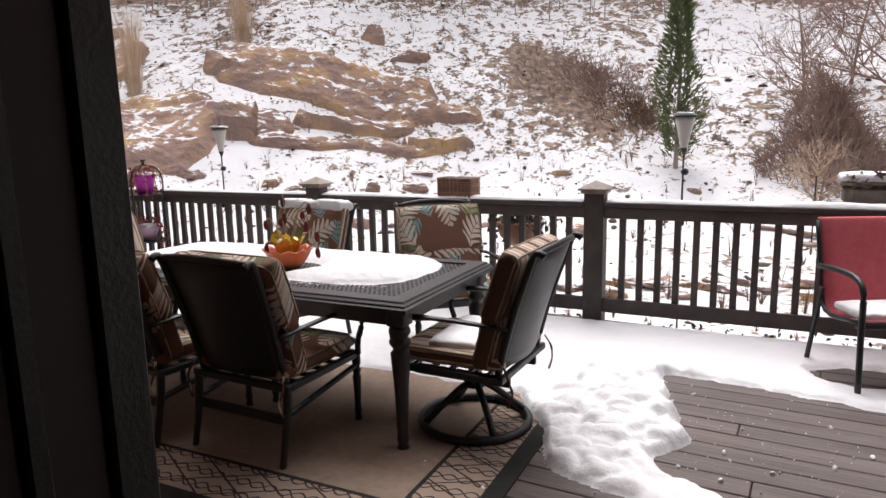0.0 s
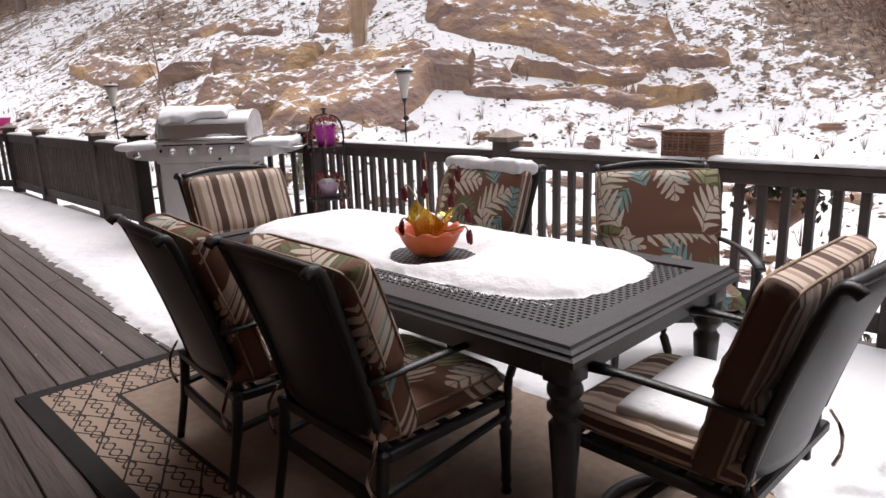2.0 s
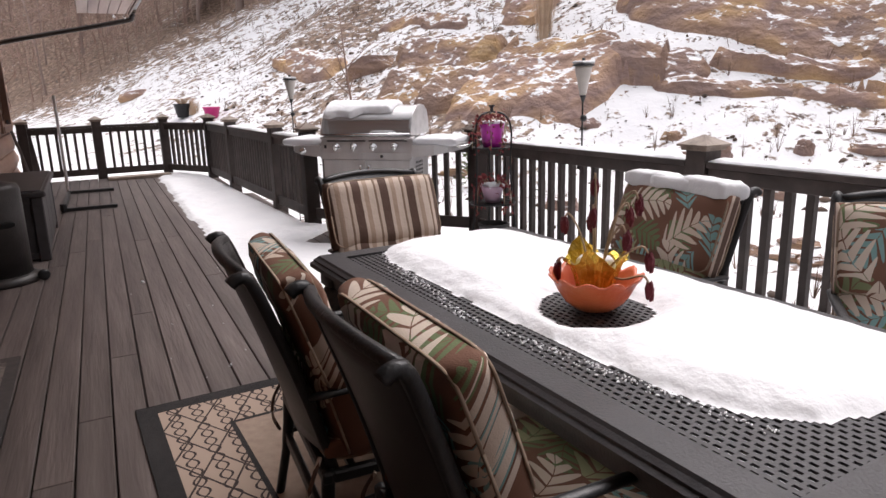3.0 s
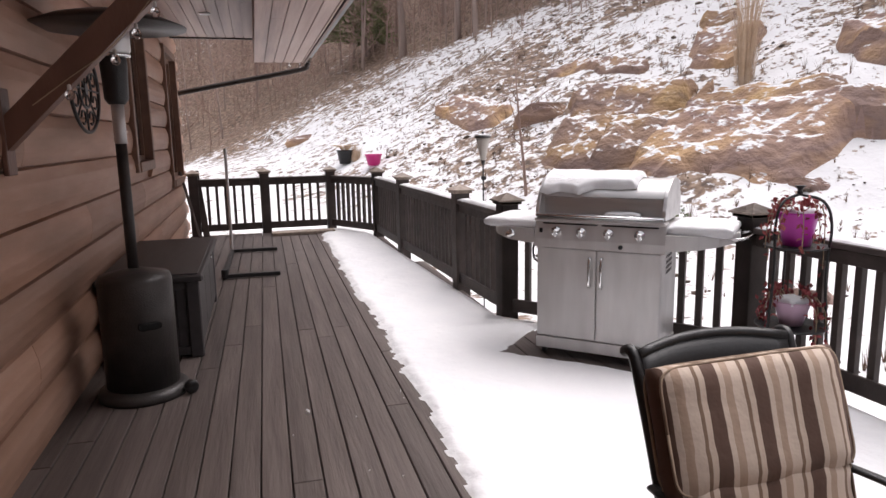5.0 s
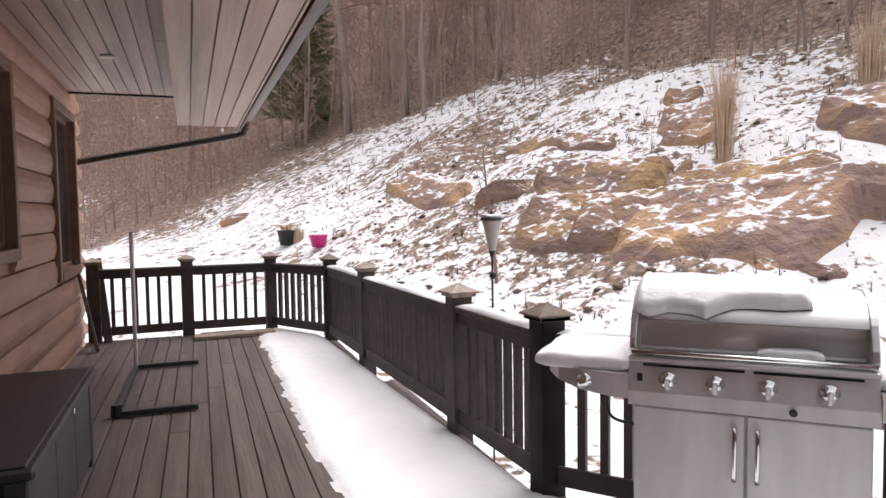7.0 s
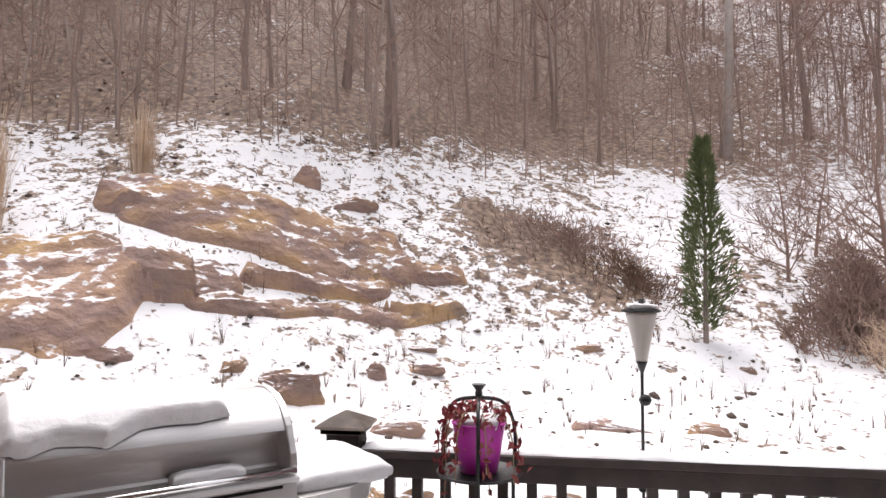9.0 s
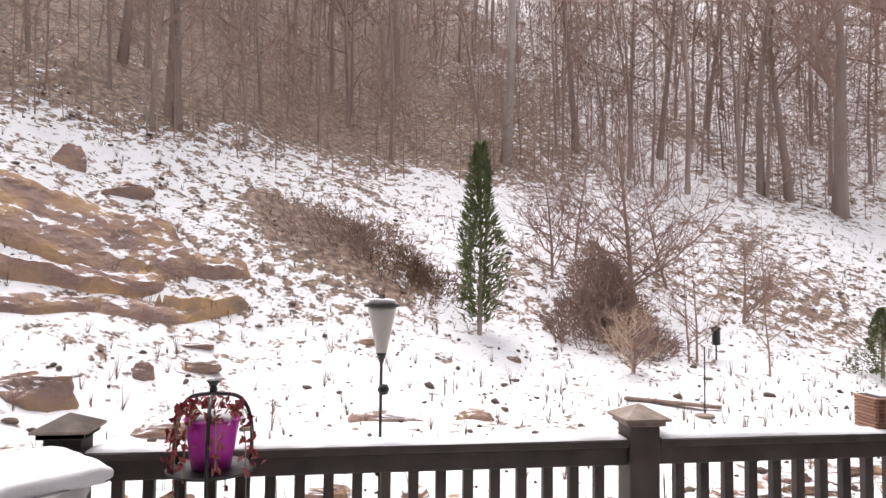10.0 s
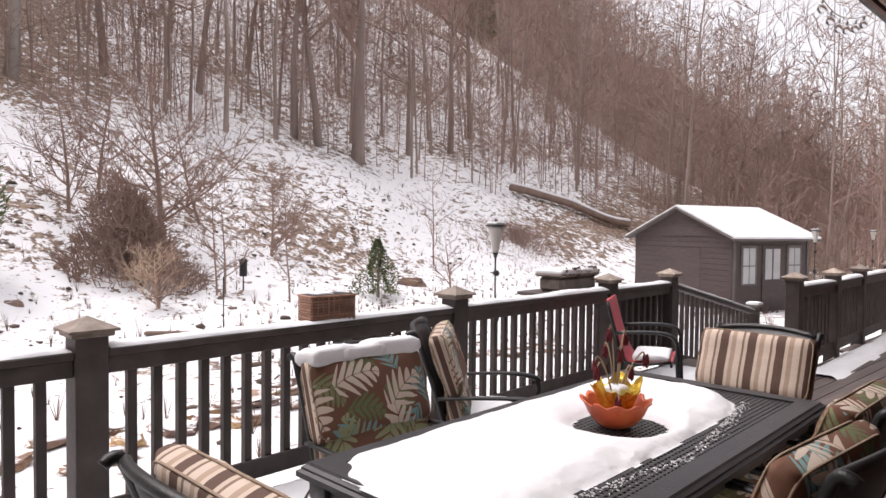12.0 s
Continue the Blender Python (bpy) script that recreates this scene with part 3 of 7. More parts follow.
for nm, a in (("wall_west", (X0, X0 + 0.28, -8, -0.3, -0.5, 3.3)), ("wall_east", (X1 - 0.28, X1, -8, -0.3, -0.5, 3.3)), ("wall_south", (X0, X1, -8.28, -8, -0.5, 3.3)),
              ("wall_room_west", (-2.2, -2.08, -8, -0.3, 0.004, 2.6)), ("wall_room_east", (3.4, 3.52, -8, -0.3, 0.004, 2.6))):
    housed(nm, boxed(*a), DARKIN if "room" in nm else LOG, "plain house wall", "wall")
housed("floor", boxed(-2.08, 3.4, -8, -0.3, -0.1, 0.0), DARKIN, "brown floor of the dark room", "floor")
housed("floor_house", boxed(X0 + 0.28, X1 - 0.28, -8, -0.3, -0.5, -0.12), DARKIN, "floor under the house", "floor")
housed("ceiling_room", boxed(-2.08, 3.4, -8, -0.3, 2.45, 2.6), DARKIN, "ceiling of the dark room", "ceiling")

log_end = part("log_end", boxed(-0.17, 0.0, 0.02, 0.21, 0.05, 0.21, 0.03), LOG, wall)
log_end.matrix_basis = pose(X0 - 0.02, -0.15, -0.3 - 0.287)

# porch ceiling and the lower boxed soffit: planks side by side
bm = bmesh.new()
w, y, k = 0.133, 0.06, 0
while y < 1.2:
    x = -13.2 + 0.0
    while x < X1:
        L = random.uniform(2.6, 4.4)
        box(bm, x, min(x + L, X1 + 0.4), y, y + w - 0.011, 3.06 + random.uniform(0, 0.003), 3.085)
        x += L + 0.002
    y += w
box(bm, -13.2, X1 + 0.4, 0.0, 1.27, 3.09, 3.12)
housed("ceiling_porch", bm, SOFFIT2, "porch ceiling of narrow weathered cedar planks", "ceiling")
bm = bmesh.new()
y = 1.262
while y < 1.99:
    x = -13.2
    while x < X1:
        L = random.uniform(3.2, 5.0)
        box(bm, x, min(x + L, X1 + 0.4), y, min(y + 0.142, 2.0) - 0.011, 2.70 + random.uniform(0, 0.003), 2.725)
        x += L + 0.002
    y += 0.142
box(bm, -13.2, X1 + 0.4, 1.25, 2.0, 2.73, 2.76)
box(bm, -13.2, X1 + 0.4, 1.248, 1.262, 2.69, 3.09)
housed("ceiling_soffit", bm, SOFFIT2, "boxed cedar plank soffit under the eave", "ceiling")
housed("trim_fascia", boxed(-13.25, X1 + 0.45, 2.003, 2.03, 2.69, 2.92), BEAM, "brown fascia board along the eave", "trim")
housed("trim_ceiling_end", boxed(-13.23, -13.203, 0.0, 1.262, 3.04, 3.12), GUTTER, "dark edge strip at the end of the porch ceiling", "trim")
bm = boxed(-13.3, X1 + 0.45, 2.035, 2.15, 2.78, 2.9, 0.02)
gut = housed("gutter", bm, GUTTER, "dark brown rain gutter along the eave", "gutter", "")
dp = tubed(curve_pts([(-13.28, 2.09, 2.79), (-13.3, 2.06, 2.68), (-13.34, 1.9, 2.6), (-13.5, 0.6, 2.36), (-13.62, 0.02, 2.25)]), 0.04, 8)
d = part("downspout", dp, GUTTER, gut)
part("elbow", tubed([(-13.28, 2.09, 2.83), (-13.28, 2.09, 2.74)], 0.048, 8), CAPM, gut)
bm = bmesh.new()
vs = [bm.verts.new(p) for p in ((-13.45, 2.2, 2.93), (X1 + 0.6, 2.2, 2.93), (X1 + 0.6, -4.2, 6.1), (-13.45, -4.2, 6.1), (X1 + 0.6, -10.2, 2.9), (-13.45, -10.2, 2.9))]
bm.faces.new(vs[:4]), bm.faces.new((vs[3], vs[2], vs[4], vs[5]))
bm.normal_update()
bmesh.ops.solidify(bm, geom=bm.faces[:], thickness=0.08)
housed("roof", bm, ROOF, "dark shingle roof of the house", "roof")
for xg in (-13.1, X1 + 0.2):
    bm = bmesh.new()
    vs = [bm.verts.new((xg, *p)) for p in ((0, 3.0), (-4.2, 5.95), (-8.2, 3.3), (-8.2, 3.0))]
    bm.faces.new(vs)
    bm.normal_update()
    bmesh.ops.solidify(bm, geom=bm.faces[:], thickness=0.1)
    housed("wall_gable", bm, LOG, "gable wall of the house", "wall")

# eave braces
for xb in (-5.72, 5.2):
    b = thing("eave_brace", "brown-stained diagonal timber brace between wall and eave", "brace", HOUSE @ pose(xb, 0, 0), kind="structure")
    bm = bmesh.new()
    prof = ((0.06, 1.50), (1.25, 2.70), (1.25, 2.86), (0.06, 1.66))
    a = [bm.verts.new((-0.045, *p)) for p in prof]
    c = [bm.verts.new((0.045, *p)) for p in prof]
    for i in range(4):
        bm.faces.new((a[i], a[(i + 1) % 4], c[(i + 1) % 4], c[i]))
    bm.faces.new(a[::-1]), bm.faces.new(c)
    part("strut", bm, BEAM, b)
    part("wall_block", boxed(-0.06, 0.06, 0.05, 0.075, 1.4, 1.8, 0.004), BEAM, b)

# windows
for i, (a, b, c, d) in enumerate(WIN):
    wdw = thing("window_%d" % (i + 1), "dark narrow window with brown wooden trim in the log wall", "window", HOUSE, kind="structure")
    for nm, q in (("casing", (a - 0.09, a, 0.0, 0.09, c - 0.1, d + 0.1)), ("casing", (b, b + 0.09, 0.0, 0.09, c - 0.1, d + 0.1)), ("casing", (a, b, 0.0, 0.088, d, d + 0.1)), ("sill", (a, b, 0.0, 0.1, c - 0.1, c))):
        part(nm, boxed(*q, bevel=0.006), LOG2, wdw)
    for nm, q in (("sash", (a, a + 0.05, -0.06, 0.0, c, d)), ("sash", (b - 0.05, b, -0.06, 0.0, c, d)), ("sash", (a + 0.05, b - 0.05, -0.06, 0.0, d - 0.05, d)), ("sash", (a + 0.05, b - 0.05, -0.06, 0.0, c, c + 0.05))):
        part(nm, boxed(*q), LOG2, wdw)
    part("pane", boxed(a + 0.05, b - 0.05, -0.04, -0.03, c + 0.05, d - 0.05), PANE, wdw)

# the open sliding door that the walk begins in
dr = thing("door_1", "dark sliding patio door frame, open", "door", HOUSE, kind="structure")
for y0, y1, dx, mt in ((0.02, 0.075, 0.0, BLACK), (-0.05, 0.02, -0.012, DOORTRIM), (-0.075, -0.05, 0.004, BLACK), (-0.16, -0.075, -0.008, DOORTRIM), (-0.2, -0.16, 0.008, BLACK), (-0.31, -0.2, -0.004, DOORTRIM2)):
    part("jamb", boxed(DOOR0 - 0.1 if y0 > 0 else DOOR0, DOOR0 + 0.03 + dx, y0, y1 - 0.002, 0.0, 2.1, 0.003), mt, dr)
part("jamb", boxed(DOOR1 - 0.04, DOOR1, -0.3, 0.05, 0.0, 2.1, 0.003), BLACK, dr)
part("head", boxed(DOOR0, DOOR1, -0.3, 0.05, 2.105, 2.118), BLACK, dr)
part("threshold", boxed(DOOR0, DOOR1, -0.3, 0.06, -0.09, 0.012), GUTTER, dr)

# ---- deck ----
RY = 5.70
BOARD = pose(0, 0, 0, 0, 0, -3.0)
deck = thing("deck", "deck of weathered grey-brown boards with open joints", "deck", kind="structure")
part("joist", boxed(-13.5, 12, 1.8, 4.5, -0.22, -0.045), RAIL, deck)
part("joist", boxed(-5.6, 3.0, 4.5, 5.62, -0.22, -0.045), RAIL, deck)

# ---- railing ----
post_me = part("post", boxed(-0.073, 0.073, -0.073, 0.073, -0.3, 0.985, 0.006), RAIL)
bm = boxed(-0.094, 0.094, -0.094, 0.094, 0.975, 1.0, 0.004)
lathe(bm, [(0.158, 1.0), (0.158, 1.012), (0.004, 1.068)], 4, pose(0, 0, 0, 0, 0, 45))
cap_me = part("post_cap", bm, CAPM)
bal_me = part("baluster", boxed(-0.0225, 0.0225, -0.0195, 0.025, 0.1, 0.87, 0.003), RAIL)
parts_src = [post_me, cap_me, bal_me]


def cap_snow(e, L, m, seed):
    """A soft ridge of snow lying on a rail's cap."""
    n = max(4, int(L / 0.05))
    bm = bmesh.new()
    r = random.Random(seed)
    rows = []
    h, c = 0.02, 0.0
    for i in range(n + 1):
        h = min(0.034, max(0.012, h + r.uniform(-0.004, 0.004)))
        c = min(0.008, max(-0.008, c + r.uniform(-0.003, 0.003)))
        x = 0.085 + (L - 0.17) * i / n
        s = 0.25 if i in (0, n) else 1
        rows.append([bm.verts.new((x, y + c, 0.913 + z * s)) for y, z in ((-0.064, 0), (-0.054, h * 0.75), (-0.02, h), (0.03, h * 1.05), (0.056, h * 0.7), (0.066, 0))])
    for a, b in zip(rows, rows[1:]):
        for i in range(5):
            bm.faces.new((a[i], b[i], b[i + 1], a[i + 1]))
    o = part("snow_cap", bm, SNOW, e, "soft ridge of white snow", True)
    o.matrix_basis = m


def run(name, label, pts, posts, snow=True, group="deck railings", skip_first=False):
    """A run of railing along the corners pts, with a post at every one of posts (distances along the run are found)."""
    e = thing(name, label, "railing", group=group, kind="structure")
    for x, y in posts:
        share("post", post_me, e, pose(x, y, 0))
        share("post_cap", cap_me, e, pose(x, y, 0))
    for (xa, ya), (xb, yb) in zip(posts, posts[1:]):
        L, ang = math.hypot(xb - xa, yb - ya), math.degrees(math.atan2(yb - ya, xb - xa))
        m = pose(xa, ya, 0, 0, 0, ang)
        for nm, a in (("top_rail", (0.075, L - 0.075, -0.07, 0.07, 0.875, 0.912)), ("upper_rail", (0.074, L - 0.074, -0.044, -0.02, 0.79, 0.873)), ("bottom_rail", (0.075, L - 0.075, -0.044, -0.02, 0.07, 0.18))):
            o = part(nm, boxed(*a, bevel=0.005), RAIL, e)
            o.matrix_basis = m
        if snow:
            cap_snow(e, L, m, hash((round(xa), round(ya))) % 1000)
        k = max(2, round((L - 0.15) / 0.128))
        for i in range(1, k):
            share("baluster", bal_me, e, m @ pose(0.075 + (L - 0.15) * i / k, 0, 0))
    return e


A_, K_, B_, C_, D_, E_ = (-7.22, 4.58), (-5.68, RY), (-3.155, RY), (-0.60, RY), (1.62, RY), (2.96, RY)
run("railing_table", "dark brown wooden deck railing with square balusters, snow along its top", None, [K_, B_, C_, D_, E_])
run("railing_grill", "dark brown wooden railing set across the deck corner behind the grill", None, [A_, K_])
run("railing_walk", "dark brown wooden railing along the narrow deck walk, snow on its cap", None, [(-12.4, 4.6), (-10.75, 4.59), (-8.4, 4.58), A_])
run("railing_end", "dark brown wooden railing closing the far end of the deck", None, [(-13.5, 1.85), (-13.5, 2.95), (-13.45, 4.02), (-12.4, 4.6)], snow=False)
run("railing_steps", "dark brown wooden railing along the deck beyond the steps", None, [(3.5, 4.55), (4.8, 4.5), (6.1, 4.5), (8.0, 4.5), (10, 4.5), (12, 4.5)])
for o in parts_src:
    bpy.data.objects.remove(o)


# ---- dining table ----
TX0, TX1, TY0, TY1 = -3.01, -0.83, 3.14, 4.18


def dining_table():
    t = thing("dining_table", "black cast metal dining table with a perforated top, half under snow", "table", pose((TX0 + TX1) / 2, (TY0 + TY1) / 2, 0))
    hx, hy, b = (TX1 - TX0) / 2, (TY1 - TY0) / 2, 0.115
    # moulded rim, four sides
    prof = [(0.0, 0.672), (0.0, 0.69), (0.012, 0.697), (0.012, 0.704), (0.024, 0.712), (0.03, 0.72), (b, 0.72), (b, 0.69)]
    bm = bmesh.new()
    rings = []
    for d, z in prof:
        rings.append([bm.verts.new((sx * (hx - d), sy * (hy - d), z)) for sx, sy in ((-1, -1), (1, -1), (1, 1), (-1, 1))])
    for a, c in zip(rings, rings[1:] + rings[:1]):
        for i in range(4):
            bm.faces.new((a[i], a[(i + 1) % 4], c[(i + 1) % 4], c[i]))
    bmesh.ops.recalc_face_normals(bm, faces=bm.faces[:])
    part("rim", bm, TABLEM, t)
    # perforated field: staggered slots
    W, H = 2 * (hx - b), 2 * (hy - b)
    nx, ny = 74, 36
    cw, ch = W / nx, H / ny
    verts, faces = [], []
    for j in range(ny):
        for i in range(-1, nx + 1):
            x = -W / 2 + (i + (0.5 if j % 2 else 0.0)) * cw
            y = -H / 2 + j * ch
            q = len(verts)
            for px, py in ((0, 0), (1, 0), (1, 1), (0, 1)):
                verts.append((min(W / 2, max(-W / 2, x + px * cw)), y + py * ch, 0.712))
            for px, py in ((0.19, 0.28), (0.81, 0.28), (0.81, 0.72), (0.19, 0.72)):
                verts.append((min(W / 2, max(-W / 2, x + px * cw)), y + py * ch, 0.712))
            for k in range(4):
                faces.append((q + k, q + (k + 1) % 4, q + 4 + (k + 1) % 4, q + 4 + k))
    bm = bmesh.new()
    vv = [bm.verts.new(v) for v in verts]
    for f in faces:
        if (Vector(verts[f[0]]) - Vector(verts[f[1]])).length > 1e-5 or (Vector(verts[f[2]]) - Vector(verts[f[3]])).length > 1e-5:
            bm.faces.new([vv[k] for k in f])
    bm.normal_update()
    bmesh.ops.solidify(bm, geom=bm.faces[:], thickness=0.006)
    part("perforated_panel", bm, TABLEM, t)
    for nm, a in (("apron", (-hx + 0.08, hx - 0.08, -hy + 0.05, -hy + 0.075, 0.60, 0.671)), ("apron", (-hx + 0.08, hx - 0.08, hy - 0.075, hy - 0.05, 0.60, 0.671)),
                  ("apron", (-hx + 0.05, -hx + 0.075, -hy + 0.08, hy - 0.08, 0.60, 0.671)), ("apron", (hx - 0.075, hx - 0.05, -hy + 0.08, hy - 0.08, 0.60, 0.671))):
        part(nm, boxed(*a, bevel=0.004), TABLEM, t)
    leg = [(0.026, 0.0), (0.03, 0.012), (0.022, 0.03), (0.03, 0.05), (0.026, 0.08), (0.034, 0.30), (0.044, 0.44), (0.046, 0.47), (0.034, 0.485), (0.034, 0.495), (0.05, 0.515), (0.05, 0.53), (0.036, 0.545), (0.05, 0.565), (0.05, 0.58), (0.04, 0.6)]
    for sx in (-1, 1):
        for sy in (-1, 1):
            bm = lathed(leg, 14, pose(sx * (hx - 0.075), sy * (hy - 0.075), 0))
            box(bm, sx * (hx - 0.075) - 0.045, sx * (hx - 0.075) + 0.045, sy * (hy - 0.075) - 0.045, sy * (hy - 0.075) + 0.045, 0.6, 0.685, 0.005)
            part("leg", bm, TABLEM, t, "", True)
    part("beam", boxed(-hx + 0.1, hx - 0.1, -0.02, 0.02, 0.66, 0.69), TABLEM, t)
    return t


dining_table()


def snow_sheet(name, label, x0, x1, y0, y1, step, inside, thick, base, rough=0.004, seed=1, power=0.5, soft=0.05):
    """Snow lying over the places where inside(X, Y), a rough distance to its edge in metres, is above zero."""
    xs, ys = np.arange(x0, x1 + step, step), np.arange(y0, y1 + step, step)

    def zf(X, Y):
        d = inside(X, Y)
        t = thick(X, Y) if callable(thick) else thick
        edge = np.clip(d / soft, 0, 1) ** power
        return base - 0.002 + (t + 0.002) * edge + rough * edge * wave(X, Y, seed, 0.09) * np.clip(d / 0.1, 0, 1) + 0.0025 * edge * wave(X, Y, seed + 7, 0.025)

    o = grid_mesh(name, xs, ys, zf, SNOW, lambda X, Y: inside(X, Y) > -0.004)
    return tagged(o, label, "snow")


def table_snow(X, Y):
    e = 0.02 * wave(X, Y, 21, 0.16) + 0.009 * wave(X, Y, 22, 0.035)
    lo = np.interp(X, [-3.0, -2.6, -2.3, -2.0, -1.5, -1.1], [3.46, 3.36, 3.33, 3.28, 3.35, 3.42])
    d = np.minimum(np.minimum(X + 2.98, -1.06 - X), np.minimum(Y - lo, 4.1 - Y))
    # rounded corners
    cx, cy = np.abs(X + 2.02) - 0.96 + 0.3, np.abs(Y - 3.76) - 0.34 + 0.26
    rd = 0.3 - np.hypot(np.clip(cx, 0, None), np.clip(cy, 0, None) * 1.1)
    d = np.minimum(d, rd + 0.02)
    hole = np.hypot(X + 1.86, (Y - 3.64) * 1.05) - 0.19 - 0.02 * wave(X, Y, 23, 0.08)
    return np.minimum(d + e, hole)


snow_sheet("table_snow", "thick white snow lying over the table's middle, melted back at its edge", -3.0, -1.0, 3.2, 4.14, 0.0125, table_snow, lambda X, Y: 0.042 + 0.006 * wave(X, Y, 24, 0.4), 0.716, 0.002, 5, 0.6, 0.1)

# ---- chairs ----


def puff(bm, w, d, h, m, n=10, seed=0, sag=0.0):
    """A soft cushion w x d x h, edges rounded by a superellipse, with slight tufts."""
    r = bmesh.ops.create_cube(bm, size=2)
    es = list({e for v in r["verts"] for e in v.link_edges})
    bmesh.ops.subdivide_edges(bm, edges=es, cuts=n, use_grid_fill=True)
    v = [x for x in bm.verts if x.is_valid and not x.tag]
    for q in v:
        x, y, z = q.co
        k = 1 - 0.16 * abs(z) ** 2
        bx, by = math.copysign(abs(x) ** 0.92, x), math.copysign(abs(y) ** 0.92, y)
        f = (1 - 0.26 * abs(x) ** 8) * (1 - 0.26 * abs(y) ** 8)
        nn = noise.noise(Vector((x * 1.7 + seed, y * 1.7, z + seed * 2.3)))
        nf = noise.noise(Vector((x * 4.5 + seed, y * 4.5, z)))
        q.co = Vector((bx * w / 2 * (1 - 0.05 * abs(z) ** 3), by * d / 2 * (1 - 0.05 * abs(z) ** 3), z * h / 2 * f * (1 + 0.14 * nn) + 0.006 * nf - sag * (1 - x * x) * (1 - y * y)))
    bmesh.ops.transform(bm, matrix=m, verts=v)
    for q in v:
        q.tag = True
    return bm


def piping(cushion, w, d, h):
    """Two cords sewn round the edges of a boxed cushion."""
    bm = bmesh.new()
    for s in (-1, 1):
        loop = []
        for i in range(49):
            a = 2 * math.pi * i / 48
            c_, s_ = math.cos(a), math.sin(a)
            loop.append((math.copysign(abs(c_) ** 0.22, c_) * w * 0.494, math.copysign(abs(s_) ** 0.22, s_) * d * 0.494, s * h * 0.30))
        tube(bm, loop, 0.0045, 4)
    part("piping", bm, PIPING, cushion, "tan piping cord", True)


